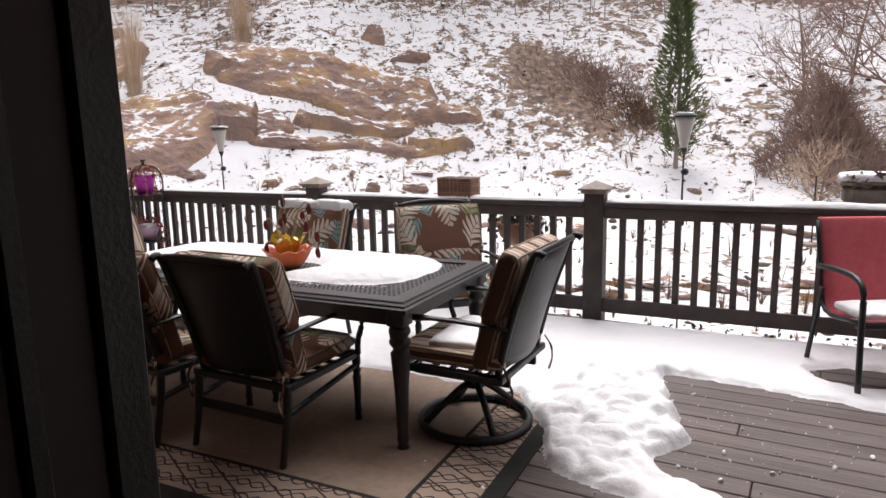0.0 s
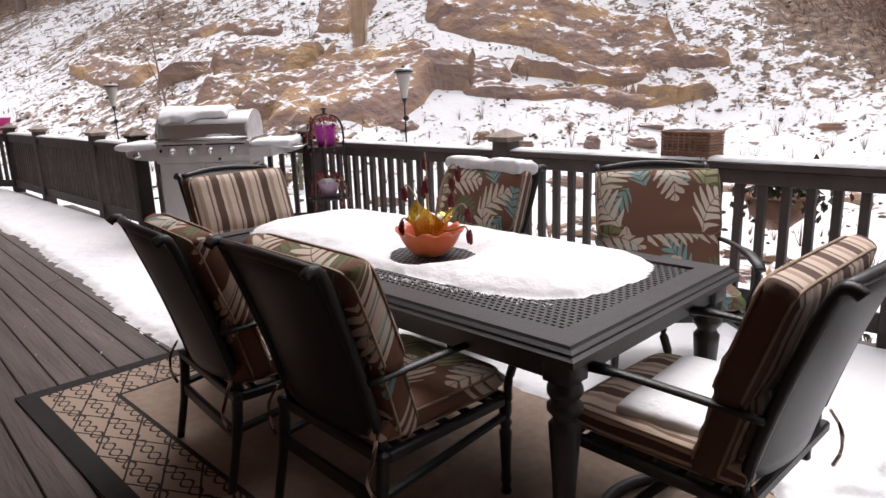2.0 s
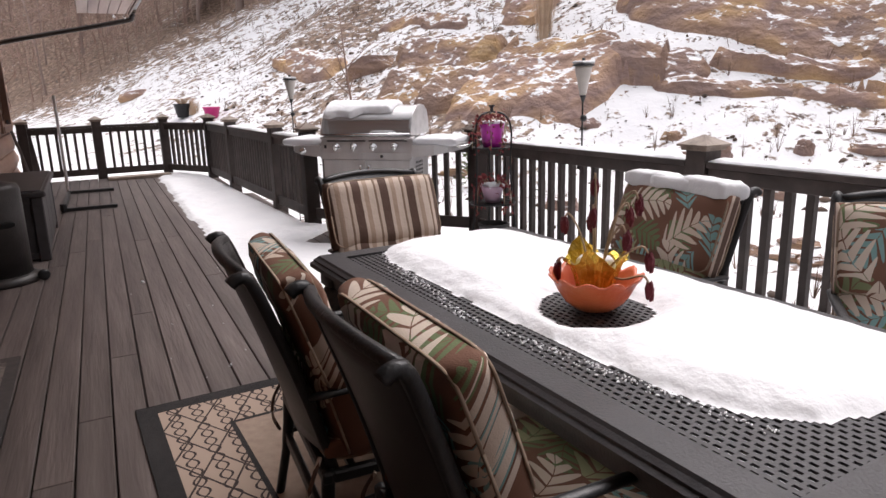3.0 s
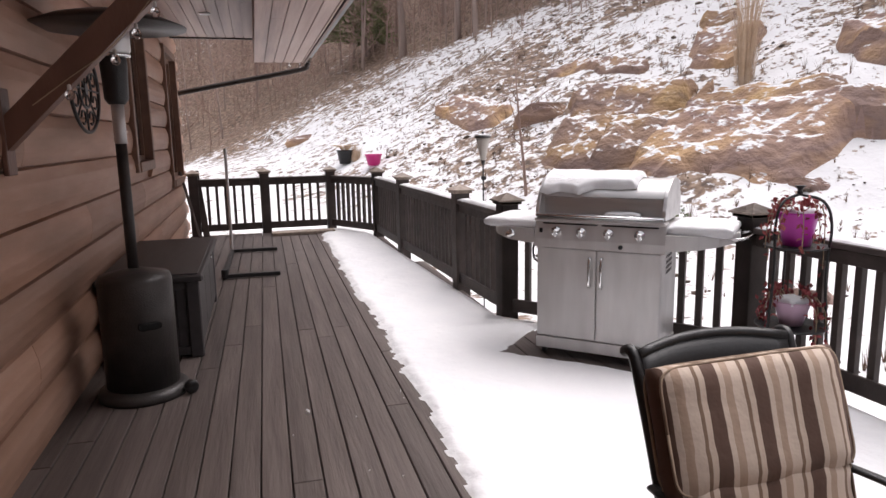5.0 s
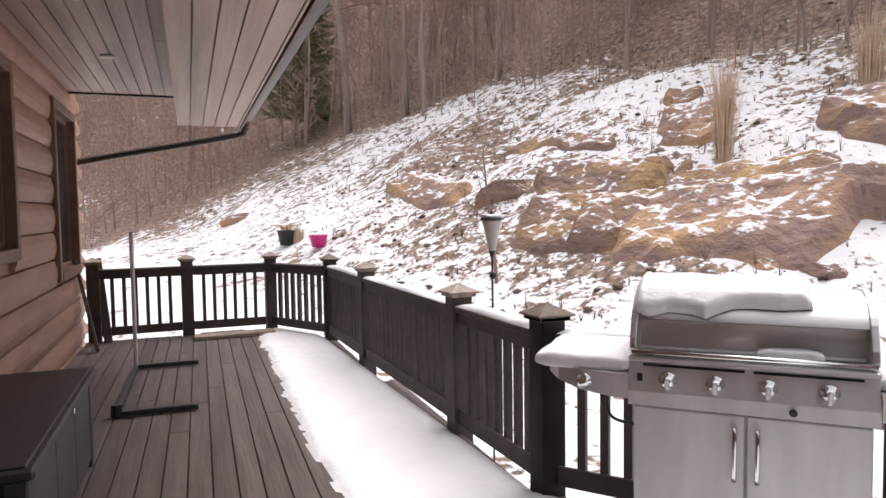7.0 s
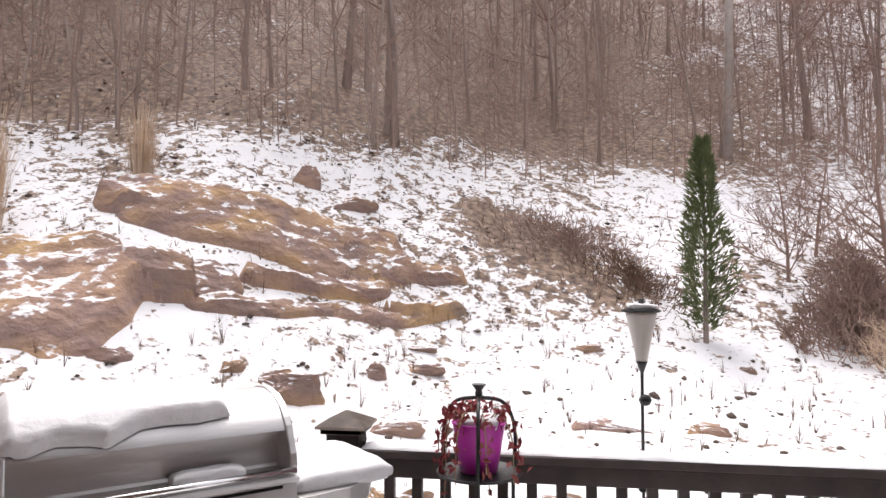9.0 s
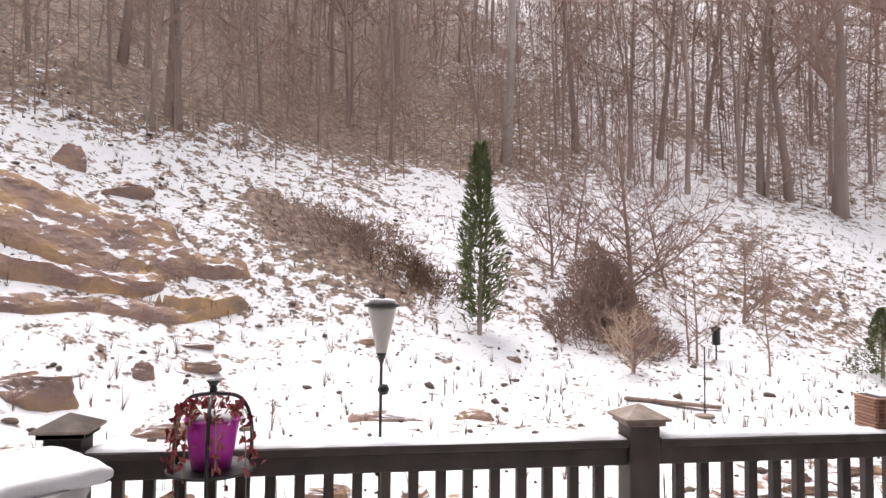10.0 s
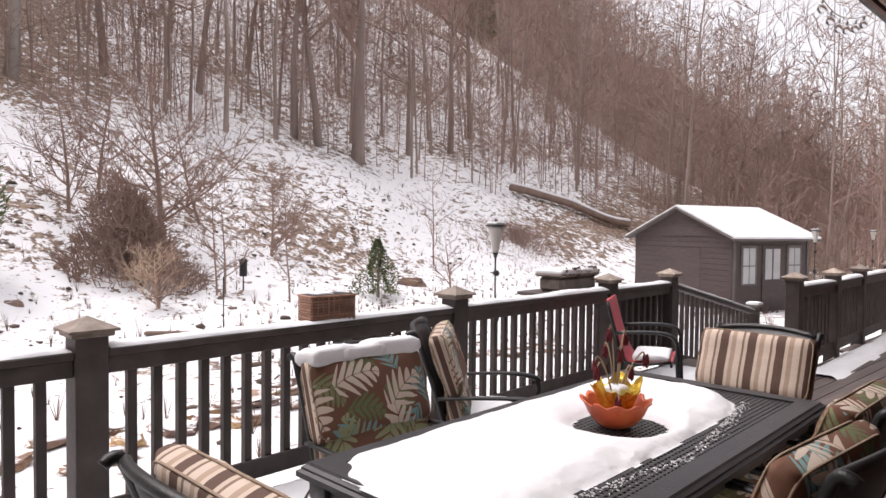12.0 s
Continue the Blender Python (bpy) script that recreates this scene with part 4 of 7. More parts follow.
def chair(label, m, front, swivel=False, snow=0, seed=0):
    """A cast metal patio armchair, facing +y of its frame; its seat centre stands over the origin."""
    c = thing("patio_chair", label, "chair", m, "chairs round the table")
    w = 0.29
    # back: curved panel between two posts, leaning back
    tilt = 0.30

    def back_pt(u, t):
        z = 0.40 + 0.53 * t
        y = -0.24 - tilt * 0.56 * t * (0.75 + 0.25 * t) - 0.045 * (1 - u * u)
        return Vector((u * (0.238 + 0.020 * t), y, z + (0.022 * (1 - u * u) if t > 0.98 else 0)))

    bm = bmesh.new()
    rows = [[bm.verts.new(back_pt(-1 + 2 * i / 14, j / 12)) for i in range(15)] for j in range(13)]
    for a, b in zip(rows, rows[1:]):
        for i in range(14):
            bm.faces.new((a[i], a[i + 1], b[i + 1], b[i]))
    bm.normal_update()
    bmesh.ops.solidify(bm, geom=bm.faces[:], thickness=0.012)
    part("backrest", bm, WEAVE, c, "woven-look cast metal panel", True)
    for s in (-1, 1):
        pts = [back_pt(s, t) + Vector((s * 0.012, 0, 0)) for t in (-0.12, 0.0, 0.25, 0.5, 0.75, 1.0)]
        pts.append(pts[-1] + Vector((0, -0.03, 0.012)))
        pts.append(pts[-1] + Vector((0, -0.018, -0.012)))
        part("back_post", tubed(curve_pts(pts, 3), 0.017, 7), BLACK, c, "", True)
    part("top_rail", tubed([back_pt(-1 + 2 * i / 10, 1.0) + Vector((0, 0, 0.004)) for i in range(11)], 0.016, 7), BLACK, c, "", True)
    # seat frame
    bm = bmesh.new()
    for a in ((-w, w, 0.25, 0.28, 0.34, 0.375), (-w, w, -0.27, -0.24, 0.34, 0.375), (-w, -w + 0.03, -0.24, 0.25, 0.34, 0.375), (w - 0.03, w, -0.24, 0.25, 0.34, 0.375)):
        box(bm, *a, bevel=0.006)
    for i in range(5):
        box(bm, -w + 0.03, w - 0.03, -0.19 + i * 0.095, -0.17 + i * 0.095, 0.355, 0.37)
    part("seat_frame", bm, BLACK, c)
    # arms
    for s in (-1, 1):
        x = s * 0.30
        part("armrest", tubed(curve_pts([(x - s * 0.02, -0.29, 0.60), (x, -0.1, 0.615), (x + s * 0.01, 0.12, 0.618), (x + s * 0.012, 0.25, 0.60), (x + s * 0.012, 0.29, 0.575)], 4), [0.018] * 8 + [0.026] * 9, 8, 0.55), BLACK, c, "", True)
        part("arm_post", tubed(curve_pts([(x + s * 0.012, 0.26, 0.595), (x + s * 0.004, 0.285, 0.52), (x - s * 0.004, 0.255, 0.43), (x - s * 0.012, 0.262, 0.36)], 4), 0.015, 7), BLACK, c, "", True)
    if swivel:
        ring = [(0.27 * math.cos(a), 0.27 * math.sin(a), 0.03) for a in [2 * math.pi * i / 32 for i in range(33)]]
        part("base_ring", tubed(ring, 0.021, 8), BLACK, c, "", True)
        for i in range(4):
            a = math.pi / 4 + i * math.pi / 2
            part("base_arm", tubed(curve_pts([(0.03 * math.cos(a), 0.03 * math.sin(a), 0.225), (0.11 * math.cos(a), 0.11 * math.sin(a), 0.17), (0.265 * math.cos(a), 0.265 * math.sin(a), 0.035)], 4), 0.018, 6), BLACK, c, "", True)
        part("hub", lathed([(0.05, 0.20), (0.045, 0.25), (0.03, 0.26), (0.03, 0.3), (0.11, 0.325), (0.11, 0.34)], 16), BLACK, c, "", True)
        for s in (-1, 1):
            part("rocker_plate", boxed(s * 0.17 - 0.012, s * 0.17 + 0.012, -0.26, 0.24, 0.29, 0.34, 0.006), BLACK, c)
    else:
        for s in (-1, 1):
            part("front_leg", lathed([(0.017, 0.0), (0.02, 0.02), (0.014, 0.035), (0.02, 0.06), (0.016, 0.09), (0.02, 0.2), (0.023, 0.24), (0.016, 0.255), (0.024, 0.275), (0.016, 0.29), (0.022, 0.31), (0.022, 0.345)], 10, pose(s * 0.275, 0.262, 0)), BLACK, c, "", True)
            part("rear_leg", tubed(curve_pts([(s * 0.27, -0.25, 0.375), (s * 0.268, -0.265, 0.22), (s * 0.268, -0.31, 0.0)], 4), [0.02] * 5 + [0.016] * 4, 7), BLACK, c, "", True)
            part("side_rail", tubed([(s * 0.27, -0.262, 0.235), (s * 0.275, 0.25, 0.30)], 0.016, 6), BLACK, c)
        part("rear_rail", boxed(-0.268, 0.268, -0.275, -0.255, 0.19, 0.235, 0.004), BLACK, c)
    # cushions: a seat and a folded back
    back_mat, seat_mat = front
    seat = part("seat_cushion", puff(bmesh.new(), 0.54, 0.53, 0.095, Matrix.Identity(4), 9, seed), seat_mat, c, "", True)
    seat.matrix_basis = pose(0, 0.01, 0.425)
    piping(seat, 0.54, 0.53, 0.095)
    up = part("back_cushion", puff(bmesh.new(), 0.595, 0.335, 0.12, Matrix.Identity(4), 9, seed + 3), back_mat, c, "", True)
    up.matrix_basis = pose(0, -0.25, 0.775, 109, 0, 0)
    lo = part("back_cushion", puff(bmesh.new(), 0.57, 0.26, 0.115, Matrix.Identity(4), 9, seed + 5), back_mat, c, "", True)
    lo.matrix_basis = pose(0, -0.185, 0.53, 105, 0, 0)
    piping(up, 0.595, 0.335, 0.12)
    piping(lo, 0.57, 0.26, 0.115)
    for s in (-1, 1):
        part("tie", tubed(curve_pts([(s * 0.27, -0.27, 0.42), (s * 0.285, -0.30, 0.36), (s * 0.27, -0.31, 0.30), (s * 0.28, -0.29, 0.24)], 4), 0.006, 4), STRIPE, c)
    if snow:
        if snow > 1:
            bm = bmesh.new()
            for x_, w_, h_ in ((-0.16, 0.26, 0.085), (0.02, 0.22, 0.06), (0.17, 0.24, 0.08)):
                puff(bm, w_, 0.14, h_, pose(x_, -0.315, 0.95, 8, 0, 6 * x_ / 0.2), 6, seed + 9 + x_)
            part("snow_on_back", bm, SNOW, c, "white snow along the cushion's top", True)
        bm = bmesh.new()
        if snow > 1:
            sr_ = random.Random(seed)
            for _ in range(46):
                d_ = sr_.uniform(0.05, 0.13)
                puff(bm, d_ * 1.3, d_, 0.035, pose(sr_.uniform(-0.21, 0.21), sr_.uniform(-0.13, 0.2), 0.468 + sr_.uniform(0, 0.012), 0, 0, sr_.uniform(0, 180)), 3, sr_.random() * 9)
        else:
            puff(bm, 0.46, 0.32, 0.06, pose(0.0, -0.02, 0.475, 0, 0, 4), 9, seed + 11, 0.0)
        part("snow_on_seat", bm, SNOW, c, "white snow on the seat", True)
    return c


def facing(x, y, a):
    """A chair's pose; a: the compass turn of its facing, 0 along +y."""
    return pose(x, y, 0, 0, 0, a)


FF, FR, SS = (FLORAL, FLORAL), (REVERSIBLE, FLORAL), (STRIPE, STRIPE)
chair("black cast metal armchair with brown palm-print cushions, back to the house", facing(-1.555, 3.15, -2), FF, seed=1)
chair("black cast metal armchair with brown palm-print cushions beside its twin", facing(-2.22, 3.09, -6), FF, seed=4)
chair("black cast metal armchair with striped cushions, facing the table", facing(-3.23, 3.70, -90), SS, seed=7)
chair("black swivel chair on a ring base, striped cushions, snowy seat", facing(-0.71, 3.61, 88), SS, True, 1, seed=10)
chair("black cast metal armchair with snowy palm-print cushions by the railing", facing(-2.40, 4.31, 176), FR, False, 2, seed=13)
chair("black cast metal armchair with palm-print cushion turned askew by the railing", facing(-1.36, 4.70, 220), FR, False, 1, seed=16)


def red_chair(m):
    c = thing("sling_chair", "dark metal armchair with a red mesh sling, snow on its seat", "chair", m)
    for s in (-1, 1):
        x = s * 0.28
        part("side_frame", tubed(curve_pts([(x, 0.27, 0.0), (x, 0.25, 0.35), (x, 0.24, 0.56), (x, 0.17, 0.63), (x, 0.0, 0.64), (x, -0.25, 0.62)], 4), 0.017, 7), BLACK, c, "", True)
        part("back_frame", tubed(curve_pts([(x * 0.95, 0.2, 0.40), (x * 0.95, -0.16, 0.37), (x * 0.95, -0.25, 0.6), (x * 0.95, -0.33, 0.88)], 4), 0.014, 6), BLACK, c, "", True)
        part("rear_leg", tubed([(x * 0.98, -0.2, 0.5), (x, -0.32, 0.0)], 0.016, 6), BLACK, c)
    part("stretcher", tubed([(-0.28, 0.2, 0.37), (0.28, 0.2, 0.37)], 0.012, 6), BLACK, c)
    bm = bmesh.new()
    prof = curve_pts([(0, 0.21, 0.405), (0, 0.0, 0.37), (0, -0.15, 0.375), (0, -0.25, 0.6), (0, -0.325, 0.87), (0, -0.35, 0.885)], 5)
    rows = [[bm.verts.new((-0.262 + 0.524 * i / 6, p[1], p[2])) for i in range(7)] for p in prof]
    for a, b in zip(rows, rows[1:]):
        for i in range(6):
            bm.faces.new((a[i], a[i + 1], b[i + 1], b[i]))
    bm.normal_update()
    bmesh.ops.solidify(bm, geom=bm.faces[:], thickness=0.004)
    part("sling", bm, REDSLING, c, "red woven mesh", True)
    part("snow_on_seat", puff(bmesh.new(), 0.48, 0.3, 0.07, pose(0, 0.03, 0.415), 8, 31), SNOW, c, "white snow on the seat", True)


red_chair(pose(1.21, 5.05, 0, 0, 0, 202))

# ---- bowl with withered flowers ----


def flower_bowl():
    b = thing("flower_bowl", "orange leaf-edged bowl with gold foil and withered roses on the table", "bowl", pose(-1.86, 3.65, 0.713) @ Matrix.Diagonal((0.82, 0.82, 0.95, 1)))
    bm = bmesh.new()
    N = 48
    rings = []
    for r, z, pet in ((0.045, 0.0, 0), (0.075, 0.006, 0), (0.11, 0.03, 0.003), (0.135, 0.062, 0.007), (0.152, 0.095, 0.016), (0.165, 0.105, 0.022)):
        ring = []
        for i in range(N):
            a = 2 * math.pi * i / N
            p = abs(math.sin(5.5 * a))
            q = abs(math.sin(5.5 * a + 0.9))
            ring.append(bm.verts.new(((r + pet * (p - 0.4)) * math.cos(a), (r + pet * (p - 0.4)) * math.sin(a), z + pet * 1.1 * (p - 0.5) + pet * 0.2 * q)))
        rings.append(ring)
    for a, c in zip(rings, rings[1:]):
        for i in range(N):
            bm.faces.new((a[i], a[(i + 1) % N], c[(i + 1) % N], c[i]))
    bm.faces.new(rings[0][::-1])
    bm.normal_update()
    bmesh.ops.solidify(bm, geom=bm.faces[:], thickness=0.006)
    part("leaf_bowl", bm, TERRA, b, "orange ceramic with leaf-shaped rim", True)
    bm = bmesh.new()
    rings = []
    for k, (r, z) in enumerate(((0.05, 0.03), (0.07, 0.08), (0.082, 0.125), (0.105, 0.17), (0.118, 0.19))):
        ring = []
        for i in range(40):
            a = 2 * math.pi * i / 40
            j = 0.014 * math.sin(9 * a + k) + 0.012 * math.sin(4 * a + 1)
            peak = max(0, math.sin(2.5 * a + 0.6)) ** 2
            ring.append(bm.verts.new(((r + j * (0.3 + 0.4 * k / 4)) * math.cos(a), (r + j * (0.3 + 0.4 * k / 4)) * math.sin(a), z + (0.055 * peak - 0.03) * (k / 4) ** 2 + 0.008 * math.sin(11 * a) * (k > 2))))
        rings.append(ring)
    for a, c in zip(rings, rings[1:]):
        for i in range(40):
            bm.faces.new((a[i], a[(i + 1) % 40], c[(i + 1) % 40], c[i]))
    bm.normal_update()
    bmesh.ops.solidify(bm, geom=bm.faces[:], thickness=0.002)
    part("foil_wrap", bm, FOIL, b, "crumpled gold foil")
    part("snow_in_pot", puff(bmesh.new(), 0.105, 0.1, 0.07, pose(0, 0, 0.14), 6, 40), SNOW, b, "snow in the pot", True)
    r = random.Random(5)
    heads = [(-0.18, 0.0, 0.26), (-0.04, 0.02, 0.40), (0.0, -0.02, 0.31), (0.16, 0.04, 0.36), (0.2, -0.05, 0.27), (0.22, 0.04, 0.2), (-0.1, 0.06, 0.27), (0.06, 0.1, 0.31), (0.19, 0.08, 0.10), (-0.12, -0.08, 0.13)]
    for hx, hy, hz in heads:
        s = part("stem", tubed(curve_pts([(hx * 0.15, hy * 0.15, 0.12), (hx * 0.5, hy * 0.5, hz * 0.8 + 0.03), (hx * 0.85, hy * 0.9, hz + 0.03), (hx, hy, hz + 0.005)], 4), 0.004, 5), STEM, b)
        bm = bmesh.new()
        for k in range(7):
            a = k * 2.4
            q = bmesh.ops.create_icosphere(bm, subdivisions=1, radius=0.013 + r.uniform(0, 0.006))["verts"]
            bmesh.ops.transform(bm, matrix=Matrix.Translation((0.008 * math.cos(a), 0.008 * math.sin(a), -0.01 + 0.004 * k - 0.014)) @ Matrix.Diagonal((0.8, 0.5, 1.5, 1)) @ Euler((0.3 * a, 0.4, a)).to_matrix().to_4x4(), verts=q)
        h = part("rose_head", bm, DEADROSE, s, "withered dark red rose")
        h.matrix_basis = pose(hx, hy, hz)


flower_bowl()

# ---- rug and doormat ----
rug = thing("area_rug", "tan outdoor rug with a dark trellis border and black edge", "rug", pose(-3.485, 2.436, 0.002))
RW, RD = 3.155, 2.44


def frame_bands(x0, x1, y0, y1, t, z, nm, mat, parent):
    for a in ((x0, x1, y0, y0 + t), (x0, x1, y1 - t, y1), (x0, x0 + t, y0 + t, y1 - t), (x1 - t, x1, y0 + t, y1 - t)):
        part(nm, boxed(*a, 0, z), mat, parent)


frame_bands(0, RW, 0, RD, 0.085, 0.008, "edge_band", RUGBLACK, rug)
frame_bands(0.085, RW - 0.085, 0.085, RD - 0.085, 0.255, 0.007, "pattern_band", TRELLIS, rug)
frame_bands(0.34, RW - 0.34, 0.34, RD - 0.34, 0.02, 0.008, "inner_line", RUGBLACK, rug)
part("field", boxed(0.36, RW - 0.36, 0.36, RD - 0.36, 0, 0.007), RUGTAN, rug)
mat_ = thing("doormat", "grey and brown patterned doormat on the deck boards", "mat", pose(-4.57, 1.36, 0.002, 0, 0, -2.2))
part("mat_field", boxed(0.06, 1.17, 0.06, 0.55, 0, 0.008), MATF, mat_)
frame_bands(0, 1.23, 0, 0.61, 0.06, 0.009, "mat_edge", MATE, mat_)

# ---- snow on the deck ----
SNOW_EDGE_X = [-13.4, -9.3, -8.1, -7.0, -5.4, -4.5, -3.7, -3.3, -3.05, -2.95, -2.2, -1.6, -1.0, -0.62, -0.5, -0.36, -0.24, -0.12, 0.1, 0.3, 0.5]
SNOW_EDGE_Y = [3.82, 3.58, 3.52, 3.47, 3.38, 3.30, 3.25, 3.17, 3.5, 4.02, 4.08, 4.06, 4.08, 4.05, 3.85, 3.66, 3.32, 3.24, 3.18, 3.14, 3.2]


def deck_snow(X, Y):
    e = 0.025 * wave(X, Y, 31, 0.2) + 0.018 * wave(X, Y, 32, 0.04) + 0.02 * wave(X, Y, 33, 0.12) * np.clip((X + 1) / 0.6, 0, 1)
    left = np.where(X < 0.55, Y - np.interp(X, SNOW_EDGE_X, SNOW_EDGE_Y), -9)
    lobe = np.minimum(left, np.interp(Y, [3.15, 3.32, 3.42, 3.56, 3.81, 4.0, 4.33, 4.7], [0.5, 0.48, 0.24, 0.14, 0.31, 0.24, 0.14, 0.02]) - X)
    right = np.minimum(Y - np.interp(X, [-0.2, 0.1, 0.4, 0.75, 1.2, 2.0, 2.9], [4.6, 4.7, 4.66, 4.6, 4.56, 4.7, 4.9]), 2.85 - X)
    bare = np.hypot((X - 1.15) / 1.5, Y - 5.02) - 0.17
    d = np.maximum(lobe, np.minimum(right, bare))
    # the deck's outer edge, cut across the corner behind the grill
    edge = np.where(X > -5.68, 5.62 - Y, np.where(X > -7.22, 4.58 + (X + 7.22) * 0.727 - 0.06 - Y, 4.5 - Y))
    # melted bare round the grill
    gx, gy = X + 6.13, Y - 4.87
    c, s = math.cos(radians(43)), math.sin(radians(43))
    a, b = gx * c + gy * s, -gx * s + gy * c
    grill = np.maximum(np.abs(a) - 0.66, np.abs(b + 0.03) - 0.33)
    return np.minimum(np.minimum(d + e, edge), grill + 0.6 * e)


def deck_depth(X, Y):
    trodden = np.exp(-(((X + 0.05) / 0.42) ** 2 + ((Y - 4.1) / 0.75) ** 2))
    h = 0.028 + 0.042 * trodden * (0.5 + 0.5 * wave(X, Y, 36, 0.16)).clip(0.1, 2)
    # clods thrown up by the shovel
    g = np.random.RandomState(39)
    top = np.zeros_like(h)
    wx, wy = X + 0.02 * wave(X, Y, 37, 0.05), Y + 0.02 * wave(X, Y, 38, 0.05)
    for k in range(620):
        cx, cy, cr = g.normal(-0.05, 0.34), g.normal(4.02, 0.5), 0.02 + 0.065 * g.rand() ** 2
        q = 1 - ((wx - cx) ** 2 + (wy - cy) ** 2 * g.uniform(0.7, 2.2)) / cr ** 2
        top = np.maximum(top, np.sqrt(np.clip(q, 0, 1)) * cr * g.uniform(0.35, 0.8))
    return h + top * np.clip(trodden * 1.6, 0, 1) + 0.006 * trodden * np.abs(wave(X, Y, 35, 0.02))


snow_sheet("deck_snow", "white snow lying along the deck, trampled near the swivel chair", -13.35, -3.6, 3.2, 4.7, 0.03, lambda X, Y: np.where(X < -7.25, deck_snow(X, Y), np.where(X < -7.0, deck_snow(X, Y), -1)), 0.028, 0.0, 0.003, 41)
snow_sheet("deck_snow", "white snow lying round the table, trampled near the swivel chair", -7.03, -1.2, 3.05, 5.64, 0.022, deck_snow, deck_depth, 0.0, 0.003, 41)
snow_sheet("deck_snow", "white shovelled snow in clods behind the swivel chair", -1.21, 2.9, 3.05, 5.64, 0.0145, deck_snow, deck_depth, 0.0, 0.003, 41)
snow_sheet("deck_snow", "strip of white snow along the railing past the steps", 3.4, 11.5, 3.9, 4.45, 0.04, lambda X, Y: np.minimum(Y - 4.12 + 0.05 * wave(X, Y, 44, 0.3), 4.42 - Y), 0.03, 0.0, 0.003, 45)

# crumbs of snow strewn on the bare boards
bm = bmesh.new()
cr = random.Random(17)
for k in range(215):
    x, y = (cr.gauss(0.45, 0.55), cr.gauss(3.75, 0.5)) if k < 200 else (cr.uniform(-6.5, -3.6), cr.uniform(2.6, 3.5))
    s = 0.003 + 0.011 * cr.random() ** 4
    m = pose(x, y, s * 0.4, cr.uniform(0, 90), cr.uniform(0, 90), cr.uniform(0, 360))
    bmesh.ops.create_icosphere(bm, subdivisions=1, radius=s, matrix=m @ Matrix.Diagonal((1.4, 1, 0.8, 1)))
crumbs = part("snow_crumbs", bm, SNOW, None)
tagged(crumbs, "small crumbs of snow strewn on the deck boards", "snow", kind="stuff")

# a frosting of half-melted snow along the table's snow edge
bm = bmesh.new()
for k in range(420):
    x = cr.uniform(-2.9, -1.1)
    y = float(np.interp(x, [-3.0, -2.6, -2.3, -2.0, -1.5, -1.1], [3.46, 3.36, 3.33, 3.28, 3.35, 3.42])) - abs(cr.gauss(0, 0.022)) + 0.015
    s = cr.uniform(0.0015, 0.0042)
    bmesh.ops.create_icosphere(bm, subdivisions=1, radius=s, matrix=pose(x, y, 0.715, cr.uniform(0, 90), 0, cr.uniform(0, 360)) @ Matrix.Diagonal((1.5, 1, 0.7, 1)))
frosting = part("snow_frosting", bm, SNOW, None)
tagged(frosting, "half-melted snow grains along the edge of the table's snow", "snow", kind="stuff")

# a plank leaning in the far corner and a mat before the far railing
lb = thing("leaning_board", "dark brown board leaning by the house corner", "board", pose(-13.42, 2.0, 0, 6, -14, 0))
part("plank", boxed(-0.02, 0.02, -0.05, 0.05, 0.0, 1.08, 0.004), RAIL, lb)
fm = thing("far_mat", "small brown mat lying before the far railing", "mat", pose(-13.3, 3.38, 0.002))
part("mat", boxed(-0.2, 0.2, -0.28, 0.28, 0.0, 0.012, 0.004), MATF, fm)

# ---- grill ----


